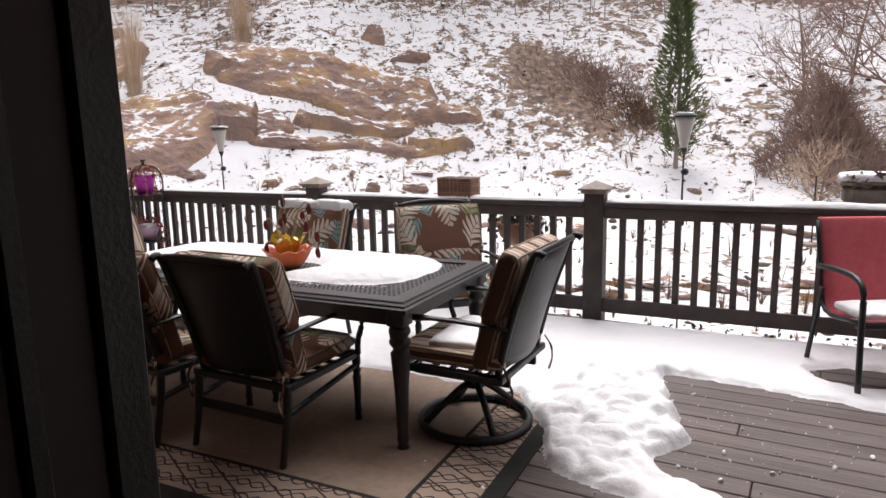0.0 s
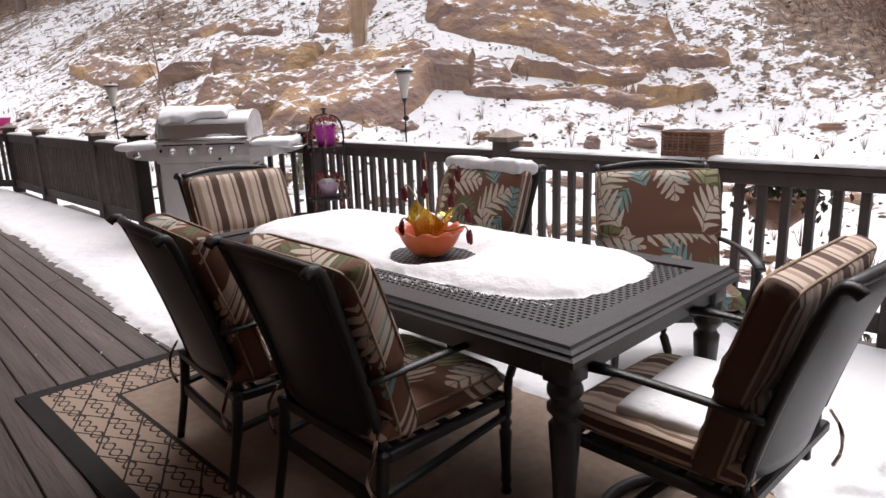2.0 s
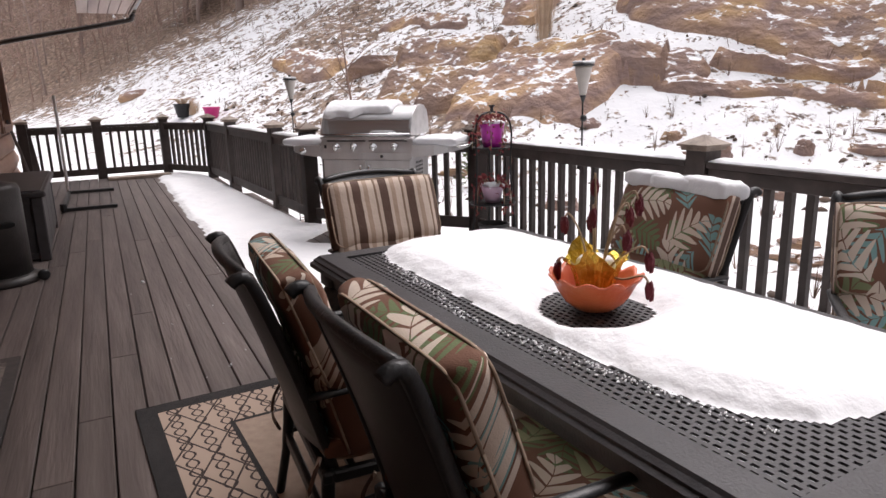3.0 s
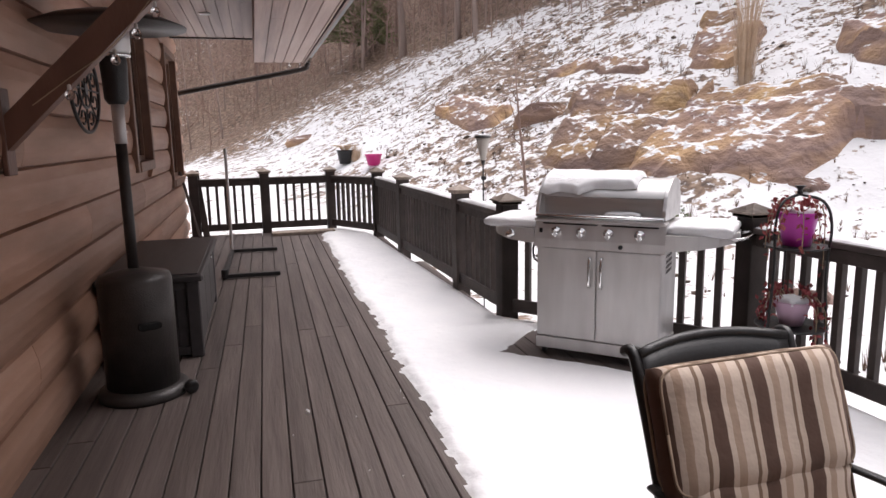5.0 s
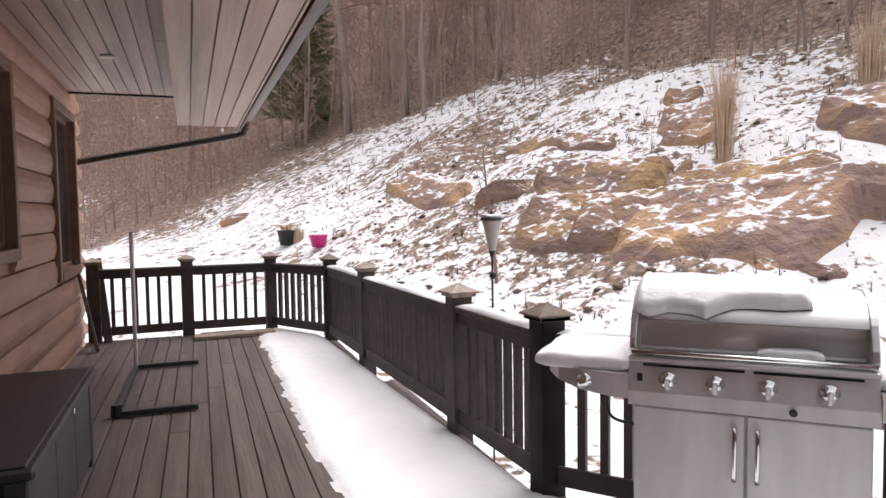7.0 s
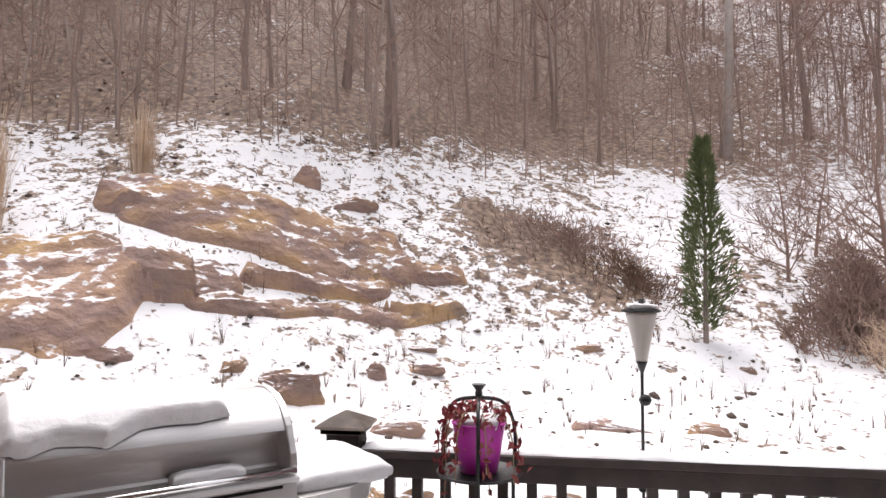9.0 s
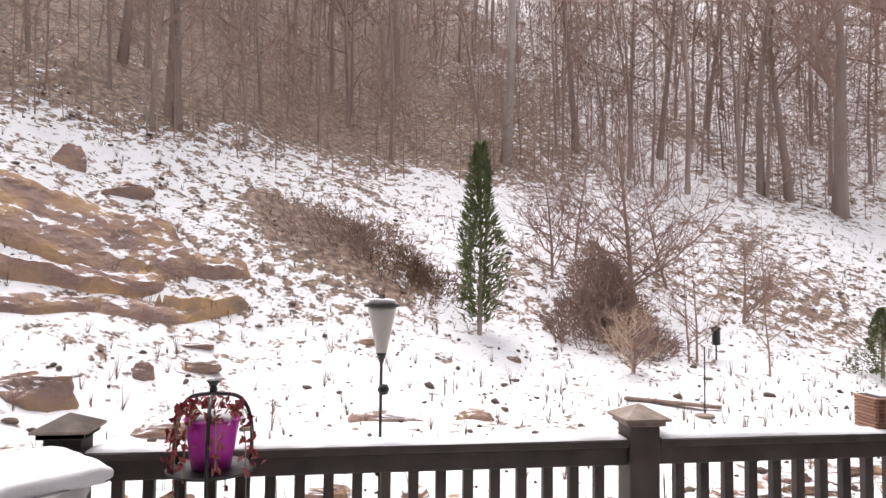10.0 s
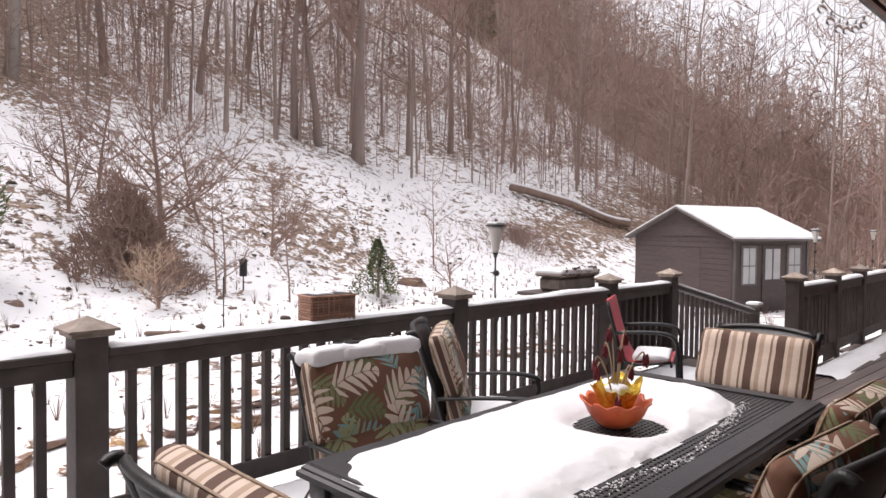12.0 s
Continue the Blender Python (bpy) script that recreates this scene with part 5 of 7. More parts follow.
def grill():
    g = thing("gas_grill", "stainless steel four-burner gas grill with snow on its lid and shelves", "grill", pose(-6.13, 4.87, 0, 0, 0, 43))
    part("cabinet", boxed(-0.42, 0.42, -0.235, 0.25, 0.14, 0.775, 0.004), STEELD, g)
    part("base_panel", boxed(-0.425, 0.425, -0.255, 0.25, 0.055, 0.138, 0.004), STEELD, g)
    for s in (-1, 1):
        d = part("door", boxed(0.003 if s > 0 else -0.418, 0.418 if s > 0 else -0.003, -0.258, -0.238, 0.145, 0.772, 0.005), STEELD, g)
        part("handle", tubed(curve_pts([(s * 0.04, -0.26, 0.72), (s * 0.04, -0.29, 0.71), (s * 0.04, -0.29, 0.54), (s * 0.04, -0.26, 0.53)], 4), 0.010, 8), CHROME, d, "", True)
        # small black plates stand in for the shade in uncut vent holes
        for k in range(4):
            for j in range(5):
                if s > 0:
                    part("vent_hole", boxed(0.4205, 0.4225, -0.1 + 0.04 * j, -0.08 + 0.04 * j, 0.62 + 0.035 * k, 0.64 + 0.035 * k), BLACK, g)
        for sy in (-0.2, 0.2):
            part("caster", lathed([(0.002, -0.012), (0.026, -0.012), (0.026, 0.012), (0.002, 0.012)], 12, pose(s * 0.38, sy, 0.027, 0, 90, 0)), BLACK, g, "", True)
    # control panel, slanted
    bm = bmesh.new()
    prof = ((-0.262, 0.777), (-0.262, 0.835), (-0.225, 0.955), (0.25, 0.955), (0.25, 0.777))
    a = [bm.verts.new((-0.44, *p)) for p in prof]
    c = [bm.verts.new((0.44, *p)) for p in prof]
    for i in range(5):
        bm.faces.new((a[i], a[(i + 1) % 5], c[(i + 1) % 5], c[i]))
    bm.faces.new(a[::-1]), bm.faces.new(c)
    bmesh.ops.recalc_face_normals(bm, faces=bm.faces[:])
    part("control_panel", bm, STEELD, g)
    for x in (-0.335, -0.16, 0.025, 0.228):
        kb = part("knob", lathed([(0.036, 0.0), (0.036, 0.006), (0.027, 0.01), (0.024, 0.034), (0.02, 0.04)], 18), CHROME, g, "", True)
        kb.matrix_basis = pose(x + 0.05, -0.248, 0.888, 107, 0, 0)
        part("grip", boxed(-0.009, 0.009, -0.025, 0.025, 0.03, 0.048, 0.004), STEELD, kb)
    part("igniter", lathed([(0.014, 0), (0.014, 0.012), (0.01, 0.016)], 12, pose(0.16, -0.262, 0.805, 90, 0, 0)), BLACK, g)
    # solid black bars paint the shade of the two drip slots
    for x0, x1 in ((-0.385, -0.005), (0.025, 0.39)):
        part("drip_slot", boxed(x0, x1, -0.2335, -0.22, 0.934, 0.944), SLOT_SHADE, g)
    part("badge", boxed(-0.405, -0.385, -0.25, -0.244, 0.87, 0.905), BLACK, g)
    # side shelves with rounded front corners
    for s in (-1, 1):
        bm = bmesh.new()
        pts = [(0.442, 0.24), (0.80, 0.24), (0.835, 0.2), (0.84, 0.05), (0.815, -0.08), (0.75, -0.18), (0.64, -0.245), (0.5, -0.262), (0.442, -0.262)]
        lo = [bm.verts.new((s * x, y, 0.80 + 0.05 * max(0, x - 0.55) / 0.3)) for x, y in pts]
        hi = [bm.verts.new((s * x, y, 0.90)) for x, y in pts]
        n = len(pts)
        for i in range(n):
            bm.faces.new((lo[i], lo[(i + 1) % n], hi[(i + 1) % n], hi[i]))
        bm.faces.new(lo), bm.faces.new(hi)
        bmesh.ops.recalc_face_normals(bm, faces=bm.faces[:])
        part("side_shelf", bm, STEELD, g)
    part("knob", lathed([(0.034, 0.0), (0.034, 0.006), (0.025, 0.01), (0.022, 0.034)], 18, pose(-0.62, -0.248, 0.855, 100, 0, -14)), CHROME, g, "", True)
    part("towel_bar", tubed(curve_pts([(0.84, 0.2, 0.88), (0.9, 0.18, 0.89), (0.91, 0.0, 0.89), (0.86, -0.12, 0.88), (0.80, -0.13, 0.88)], 4), 0.009, 7), CHROME, g, "", True)
    # lid: a curved hood over a deep sunk front between two cheeks
    prof = [(-0.198, 1.122), (-0.192, 1.135), (-0.17, 1.162), (-0.13, 1.198), (-0.07, 1.226), (0.02, 1.242), (0.13, 1.232), (0.205, 1.185), (0.24, 1.1), (0.245, 0.985)]
    bm = bmesh.new()
    a = [bm.verts.new((-0.408, *p)) for p in prof]
    c = [bm.verts.new((0.408, *p)) for p in prof]
    for i in range(len(prof) - 1):
        bm.faces.new((a[i], c[i], c[i + 1], a[i + 1]))
    lid = part("lid", bm, STEEL, g, "curved stainless lid", True)
    for s in (-1, 1):
        bm = bmesh.new()
        prof2 = [(-0.215, 0.982), (-0.243, 0.992), (-0.252, 1.012), (-0.245, 1.05)] + [(y * 1.03 - 0.002, 0.98 + (z - 0.98) * 1.02) for y, z in prof]
        p = [bm.verts.new((s * 0.409, *q)) for q in prof2]
        q2 = [bm.verts.new((s * 0.436, *q)) for q in prof2]
        n = len(p)
        for i in range(n):
            bm.faces.new((p[i], p[(i + 1) % n], q2[(i + 1) % n], q2[i]))
        bm.faces.new(p), bm.faces.new(q2)
        bmesh.ops.recalc_face_normals(bm, faces=bm.faces[:])
        bmesh.ops.bevel(bm, geom=[e for e in bm.edges if abs(e.verts[0].co.x - e.verts[1].co.x) < 1e-6], offset=0.005, segments=2, affect="EDGES", profile=0.5)
        part("lid_cheek", bm, STEEL, g)
    bm = bmesh.new()
    sunk = [(-0.196, 1.123), (-0.15, 1.118), (-0.138, 1.108), (-0.132, 1.0), (-0.14, 0.99), (-0.24, 0.987)]
    a = [bm.verts.new((-0.408, *p)) for p in sunk]
    c = [bm.verts.new((0.408, *p)) for p in sunk]
    for i in range(len(sunk) - 1):
        bm.faces.new((a[i], a[i + 1], c[i + 1], c[i]))
    bm.normal_update()
    bmesh.ops.solidify(bm, geom=bm.faces[:], thickness=0.003)
    part("lid_front", bm, STEEL, g, "sunk steel front panel")
    part("lid_sill", boxed(-0.438, 0.438, -0.268, -0.15, 0.957, 0.979, 0.006), STEEL, g)
    part("lid_handle", tubed([(-0.425, -0.262, 0.997), (0.425, -0.262, 0.997)], 0.012, 8), CHROME, g, "", True)
    part("gas_hose", tubed(curve_pts([(-0.56, 0.1, 0.81), (-0.59, 0.1, 0.68), (-0.56, 0.1, 0.6), (-0.43, 0.1, 0.58)], 5), 0.008, 6), BLACK, g, "", True)
    # a cap of snow slid forward on the hood, its lower edge scalloped
    bm = bmesh.new()
    py_, pz_ = [q[0] for q in prof[::-1]][2:], [q[1] for q in prof[::-1]][2:]
    run = np.concatenate([[0], np.cumsum(np.hypot(np.diff(py_), np.diff(pz_)))])
    cols, rows_ = 60, 34
    grid_ = []
    for i in range(cols + 1):
        x = -0.43 + 0.66 * i / cols
        low = float(np.interp(x, [-0.43, -0.36, -0.29, -0.2, -0.15, -0.05, 0.02, 0.12, 0.23], [0.97, 0.985, 0.93, 0.95, 0.985, 0.87, 0.86, 0.87, 0.84])) * run[-1]
        col_ = []
        for j in range(rows_ + 1):
            s = low * j / rows_
            y, z = float(np.interp(s, run, py_)), float(np.interp(s, run, pz_))
            y1, z1 = float(np.interp(s + 0.03, run, py_)), float(np.interp(s + 0.03, run, pz_))
            y0, z0 = float(np.interp(s - 0.03, run, py_)), float(np.interp(s - 0.03, run, pz_))
            t = Vector((0, y1 - y0, z1 - z0)).normalized()
            nrm = Vector((0, t.z, -t.y))
            nrm = nrm if nrm.z > 0 else -nrm
            e = min(1.0, min(x + 0.43, 0.23 - x, s, low - s) / 0.035 + 0.02)
            th = 0.052 * math.sqrt(e) * (1 + 0.16 * noise.noise(Vector((x * 6, s * 6, 3))) + 0.06 * noise.noise(Vector((x * 22, s * 22, 5)))) - 0.002
            col_.append(bm.verts.new(Vector((x, y, z + (0.008 if abs(x) > 0.39 else 0))) + nrm * th))
        grid_.append(col_)
    for p, q in zip(grid_, grid_[1:]):
        for j in range(rows_):
            bm.faces.new((p[j], p[j + 1], q[j + 1], q[j]))
    bmesh.ops.recalc_face_normals(bm, faces=bm.faces[:])
    part("snow_on_lid", bm, SNOW, g, "thick cap of snow", True)
    part("snow_on_shelf", puff(bmesh.new(), 0.40, 0.49, 0.085, pose(-0.64, 0.01, 0.928), 8, 53), SNOW, g, "snow on the side shelf", True)
    part("snow_on_shelf", puff(bmesh.new(), 0.39, 0.47, 0.085, pose(0.635, 0.01, 0.928), 8, 55), SNOW, g, "snow on the side shelf", True)
    part("snow_on_sill", puff(bmesh.new(), 0.23, 0.07, 0.06, pose(0.15, -0.19, 1.0), 5, 57), SNOW, g, "small drift of snow", True)


grill()

# ---- patio heater, storage chest, wall wheel ----


def heater():
    h = thing("patio_heater", "dark bronze standing patio heater with a wide round reflector", "heater", pose(-6.45, 1.80, 0))
    part("base", lathed([(0.262, 0.0), (0.266, 0.02), (0.255, 0.05), (0.222, 0.07)], 32), HEATERM, h, "", True)
    part("tank_housing", lathed([(0.212, 0.068), (0.212, 0.72), (0.2, 0.755), (0.06, 0.79), (0.03, 0.795)], 32), HEATERM, h, "", True)
    # a black lump stands in for the shaded hand hole
    part("hand_slot", puff(bmesh.new(), 0.13, 0.03, 0.045, pose(0.196, 0.085, 0.47, 0, 0, 113), 4, 3), SLOT_SHADE, h)
    part("pole", lathed([(0.032, 0.79), (0.032, 1.54)], 14), HEATERM, h, "", True)
    part("label_sleeve", lathed([(0.035, 1.535), (0.035, 1.76)], 14), STEELD, h, "bright steel sleeve", True)
    part("control_head", lathed([(0.045, 1.76), (0.066, 1.79), (0.075, 2.0), (0.07, 2.03)], 16), BLACK, h, "", True)
    part("burner_screen", lathed([(0.08, 2.03), (0.1, 2.06), (0.1, 2.17), (0.085, 2.19)], 20), STEELD, h, "steel mesh burner", True)
    part("collar", lathed([(0.095, 2.025), (0.098, 2.035), (0.095, 2.045)], 20), CHROME, h, "", True)
    bm = lathed([(0.41, 2.185), (0.412, 2.195), (0.3, 2.24), (0.15, 2.275), (0.02, 2.285)], 40)
    part("reflector", bm, HEATERM, h, "", True)
    for s in (-1, 1):
        part("wheel", lathed([(0.002, -0.015), (0.04, -0.015), (0.045, 0), (0.04, 0.015), (0.002, 0.015)], 14, pose(0.12, 0.28 + 0.0 * s, 0.045, 0, 90 + 20 * s, 10)), BLACK, h, "", True)
    for i in range(3):
        a = i * 2.1
        part("strut", tubed([(0.09 * math.cos(a), 0.09 * math.sin(a), 2.17), (0.12 * math.cos(a), 0.12 * math.sin(a), 2.262)], 0.006, 5), CHROME, h)


heater()


def chest():
    c = thing("storage_chest", "charcoal resin deck storage chest against the log wall", "chest", HOUSE @ pose(-7.08, 0.07, 0))
    part("body", boxed(-1.72, -0.04, 0.02, 0.64, 0.02, 0.56, 0.006), CHARCOAL, c)
    for y in (0.0, 0.57):
        part("corner_post", boxed(-0.075, 0.0, y, y + 0.09, 0.0, 0.56, 0.008), CHARCOAL, c)
        part("corner_post", boxed(-1.78, -1.705, y, y + 0.09, 0.0, 0.56, 0.008), CHARCOAL, c)
    for k in range(7):
        part("end_plank", boxed(-0.042, -0.03, 0.1 + k * 0.066, 0.162 + k * 0.066, 0.08, 0.5, 0.003), CHARCOAL, c)
    part("end_rail", boxed(-0.042, -0.012, 0.09, 0.57, 0.5, 0.56, 0.005), CHARCOAL, c)
    part("end_rail", boxed(-0.042, -0.012, 0.09, 0.57, 0.02, 0.08, 0.005), CHARCOAL, c)
    for k in range(3):
        part("front_panel", boxed(-1.7 + k * 0.545, -1.17 + k * 0.545, 0.64, 0.652, 0.06, 0.53, 0.004), CHARCOAL, c)
    lid = part("lid", boxed(-1.81, 0.03, -0.02, 0.69, 0.562, 0.61, 0.012), CHARCOAL, c)
    part("lid_ridge", boxed(-1.79, 0.012, 0.0, 0.66, 0.611, 0.622, 0.006), CHARCOAL, lid)
    part("lock", boxed(-0.9, -0.86, 0.69, 0.7, 0.57, 0.6, 0.003), CHROME, c)


chest()


def wall_wheel():
    w = thing("wall_medallion", "oval dark wrought-iron scroll ornament on the log wall", "wall ornament", HOUSE @ pose(-7.12, 0.12, 1.89, 90, 0, 0))
    for r, t in ((0.28, 0.012), (0.12, 0.009)):
        part("ring", tubed([(1.42 * r * math.cos(a), r * math.sin(a), 0) for a in [2 * math.pi * i / 36 for i in range(37)]], t, 6), BLACK, w, "", True)
    for i in range(8):
        a = i * math.pi / 4
        part("spoke", tubed([(0.04 * math.cos(a), 0.03 * math.sin(a), 0), (0.398 * math.cos(a), 0.28 * math.sin(a), 0)], 0.007, 5), BLACK, w)
        b = a + math.pi / 8
        part("scroll", tubed([(0.284 * math.cos(b) + 0.06 * math.cos(q), 0.2 * math.sin(b) + 0.045 * math.sin(q), 0) for q in [0.6 * k for k in range(10)]], 0.007, 5), BLACK, w, "", True)
    part("hub", lathed([(0.04, -0.01), (0.04, 0.012), (0.015, 0.02)], 14), BLACK, w)


wall_wheel()

stand = thing("folding_stand", "low dark metal stand with an upright bar on the deck", "stand", pose(-9.82, 2.26, 0, 0, 0, -3))
for x in (0.0, -1.75):
    part("foot_bar", boxed(x - 0.03, x + 0.03, 0, 0.62, 0.012, 0.055, 0.006), BLACK, stand)
part("floor_bar", boxed(-1.72, -0.03, 0.0, 0.045, 0.014, 0.06, 0.006), BLACK, stand)
part("upright", tubed([(-1.74, 0.02, 0.05), (-1.74, 0.02, 1.42)], 0.022, 8), STEELD, stand)
part("collar", lathed([(0.04, 0.0), (0.04, 0.09)], 10, pose(0.0, 0.02, 0.02)), BLACK, stand)
plank = thing("leaning_plank", "dark plank leaning on the railing by the house corner", "plank", pose(-12.75, 1.93, 0.004, 0, 0, 0))
part("board", boxed(-0.05, 0.05, -0.02, 0.02, 0.0, 1.16, 0.005), RAIL, plank).matrix_basis = pose(0, 0, 0.02, 12, -26, 0)
tagged(part("wood_offcut", boxed(-13.2, -12.95, 3.0, 4.0, 0.003, 0.05, 0.005), CAPM), "weathered timber lying on the deck", "timber")

# ---- string lights along the eave ----


def string_light(label, line, bulbs):
    """A thin cord along line, in the house's frame, with clear bulbs hanging at the points bulbs."""
    e = thing("string_light", label, "string light", HOUSE, "string lights under the eave")
    part("cord", tubed(curve_pts(line, 5), 0.0025, 5), STEM, e)
    for x, y, z in bulbs:
        m = Matrix.Translation((x, y, z))
        part("socket", lathed([(0.008, 0.018), (0.009, 0.022), (0.009, 0.04), (0.004, 0.045)], 10, m), STEELD, e, "", True)
        part("bulb", lathed([(0.001, -0.03), (0.014, -0.026), (0.022, -0.012), (0.022, 0.0), (0.015, 0.013), (0.01, 0.02)], 12, m), BULB, e, "clear glass bulb", True)


string_light("cord of clear glass bulbs hung along the timber brace", [(-5.67, 0.2, 1.72), (-5.67, 0.36, 1.84), (-5.67, 0.57, 2.0), (-5.67, 0.85, 2.32), (-5.67, 1.2, 2.62)], [(-5.67, 0.36, 1.77), (-5.67, 0.57, 1.93), (-5.67, 0.67, 2.05), (-5.67, 0.76, 2.15), (-5.67, 0.86, 2.26)])
string_light("cord of clear glass bulbs looped below the gutter", [(-0.75, 2.16, 2.8), (-0.53, 2.18, 2.71), (-0.25, 2.18, 2.67), (0.1, 2.18, 2.73), (0.45, 2.16, 2.84)], [(-0.62, 2.18, 2.70), (-0.5, 2.18, 2.65), (-0.36, 2.18, 2.62), (-0.22, 2.18, 2.61), (-0.08, 2.18, 2.63), (0.08, 2.18, 2.67), (0.24, 2.18, 2.73)])
string_light("two clear glass bulbs at the end of the soffit", [(-13.2, 1.7, 2.71), (-13.2, 1.8, 2.70), (-13.2, 1.98, 2.7)], [(-13.2, 1.78, 2.66), (-13.2, 1.94, 2.655)])
for x, y in ((-9.3, 0.66), (-11.1, 0.69)):
    pk = thing("ceiling_light", "small pale recessed light in the porch ceiling", "ceiling light", HOUSE @ pose(x, y, 3.03))
    part("trim_ring", lathed([(0.045, 0.022), (0.062, 0.014), (0.066, 0.024), (0.066, 0.03)], 20), STEELD, pk, "", True)
    part("lens", lathed([(0.001, 0.02), (0.044, 0.022), (0.044, 0.029)], 16), LAMPGLASS, pk, "", True)

# ---- plant stand with two pots ----


def plant_stand():
    p = thing("plant_stand", "black wire plant stand with an arched top by the railing", "plant stand", pose(-5.06, 5.44, 0))
    for i in range(3):
        a = 0.6 + i * 2 * math.pi / 3
        c, s = math.cos(a), math.sin(a)
        part("leg", tubed(curve_pts([(0.25 * c, 0.25 * s, 0.0), (0.19 * c, 0.19 * s, 0.35), (0.16 * c, 0.16 * s, 0.75), (0.17 * c, 0.17 * s, 1.02), (0.12 * c, 0.12 * s, 1.15), (0.0, 0.0, 1.185)], 5), 0.008, 6), BLACK, p, "", True)
    part("finial", lathed([(0.012, 1.18), (0.016, 1.2), (0.012, 1.21), (0.03, 1.235), (0.004, 1.228)], 8), BLACK, p)
    for z, r in ((0.885, 0.165), (0.42, 0.19)):
        part("shelf", lathed([(r, z), (r + 0.006, z + 0.008), (r, z + 0.012), (r - 0.01, z + 0.006)], 28), BLACK, p, "", True)
    part("foot_ring", tubed([(0.2 * math.cos(a), 0.2 * math.sin(a), 0.03) for a in [2 * math.pi * i / 28 for i in range(29)]], 0.008, 5), BLACK, p)


plant_stand()


def trailing_plant(x, y, z0, r0, r1, h, mat, label, seed, drop, owner_h):
    t = thing("potted_plant", label, "potted plant", pose(x, y, z0))
    part("pot", lathed([(r0, 0.0), (r0 + (r1 - r0) * 0.25, h * 0.25), (r0 + (r1 - r0) * 0.3, h * 0.27), (r0 + (r1 - r0) * 0.6, h * 0.6), (r0 + (r1 - r0) * 0.63, h * 0.62), (r1, h * 0.95), (r1 + 0.006, h), (r1 - 0.008, h), (r1 - 0.014, h - 0.03)], 28), mat, t, "", True)
    part("snow_in_pot", puff(bmesh.new(), 1.5 * r1, 1.5 * r1, 0.05, pose(0, 0, h), 5, seed), SNOW, t, "snow on the soil", True)
    r = random.Random(seed)
    for k in range(11):
        a = r.uniform(0, 6.28)
        L = r.uniform(0.12, drop)
        c, s = math.cos(a), math.sin(a)
        o = r.uniform(0.03, 0.075)
        pts = curve_pts([(0.4 * r1 * c, 0.4 * r1 * s, h), (r1 * c, r1 * s, h + 0.05), ((r1 + o) * c, (r1 + o) * s, h - 0.04), ((r1 + o + 0.01) * c, (r1 + o + 0.01) * s, h - L)], 5)
        v = part("vine", tubed(pts, 0.003, 4), STEM, t)
        bm = bmesh.new()
        for i in range(26):
            q = pts[r.randrange(3, len(pts))]
            leaf(bm, q + Vector((r.gauss(0, 0.016), r.gauss(0, 0.016), r.gauss(0, 0.02))), r, 0.02)
        part("leaves", bm, REDLEAF, v, "dried red leaves")


def leaf(bm, p, r, s, up=0.0):
    """One small folded leaf."""
    m = Matrix.Translation(p) @ Euler((r.uniform(-1.5, 1.5), r.uniform(-1.5, 1.5), r.uniform(0, 6.3))).to_matrix().to_4x4()
    a = [bm.verts.new(m @ Vector(q)) for q in ((-s, 0, 0), (0, s * 0.55, s * 0.2), (s, 0, 0), (0, -s * 0.55, s * 0.2))]
    bm.faces.new((a[0], a[1], a[2])), bm.faces.new((a[0], a[2], a[3]))


trailing_plant(-5.06, 5.44, 0.896, 0.075, 0.105, 0.19, MAGENTA, "magenta ribbed flower pot with dried red trailing leaves on the stand", 71, 0.35, 0)
trailing_plant(-5.06, 5.44, 0.431, 0.06, 0.1, 0.14, LILAC, "pale lilac flower pot with dried red trailing leaves on the stand", 72, 0.25, 0)

bk = thing("plant_pot", "dark grey plastic pot standing under the plant stand", "flower pot", pose(-5.02, 5.42, 0.034))
part("pot", lathed([(0.09, 0.0), (0.105, 0.1), (0.122, 0.2), (0.13, 0.205), (0.13, 0.225), (0.116, 0.225), (0.108, 0.19)], 22), CHARCOAL, bk, "", True)
part("soil", lathed([(0.001, 0.185), (0.11, 0.19)], 16), BROWNLEAF, bk)

# ---- torches along the railing ----


def torch(x, y, label):
    t = thing("garden_torch", label, "torch", pose(x, y, 0), "torches on the railing")
    part("pole", tubed([(0, 0, -0.42), (0, 0, 1.28)], 0.007, 6), BLACK, t)
    part("clamp", boxed(-0.022, 0.022, -0.03, 0.02, 0.74, 0.8, 0.004), BLACK, t)
    part("ball", lathed([(0.004, 1.105), (0.02, 1.11), (0.028, 1.13), (0.02, 1.15), (0.004, 1.155)], 12, pose(0.012, 0, 0)), BLACK, t, "", True)
    part("neck", lathed([(0.008, 1.25), (0.022, 1.29), (0.026, 1.3)], 10), BLACK, t, "", True)
    part("flare", lathed([(0.024, 1.298), (0.036, 1.36), (0.066, 1.5), (0.068, 1.515)], 12), LAMPGLASS, t, "frosted tapering shade", True)
    part("cap", lathed([(0.084, 1.515), (0.086, 1.522), (0.03, 1.545), (0.012, 1.548), (0.014, 1.57), (0.002, 1.575)], 12), BLACK, t, "", True)
    part("snow_on_cap", puff(bmesh.new(), 0.12, 0.12, 0.025, pose(0, 0, 1.54), 4, 3), SNOW, t, "", True)


torch(-4.375, 5.81, "black garden torch with a tapering frosted shade fixed to the railing")
torch(0.0, 5.81, "black garden torch with a tapering frosted shade fixed to the railing")
torch(-8.2, 4.75, "black garden torch with a tapering frosted shade by the deck walk")
torch(9.3, 5.9, "black garden torch with a snow-topped shade near the shed")
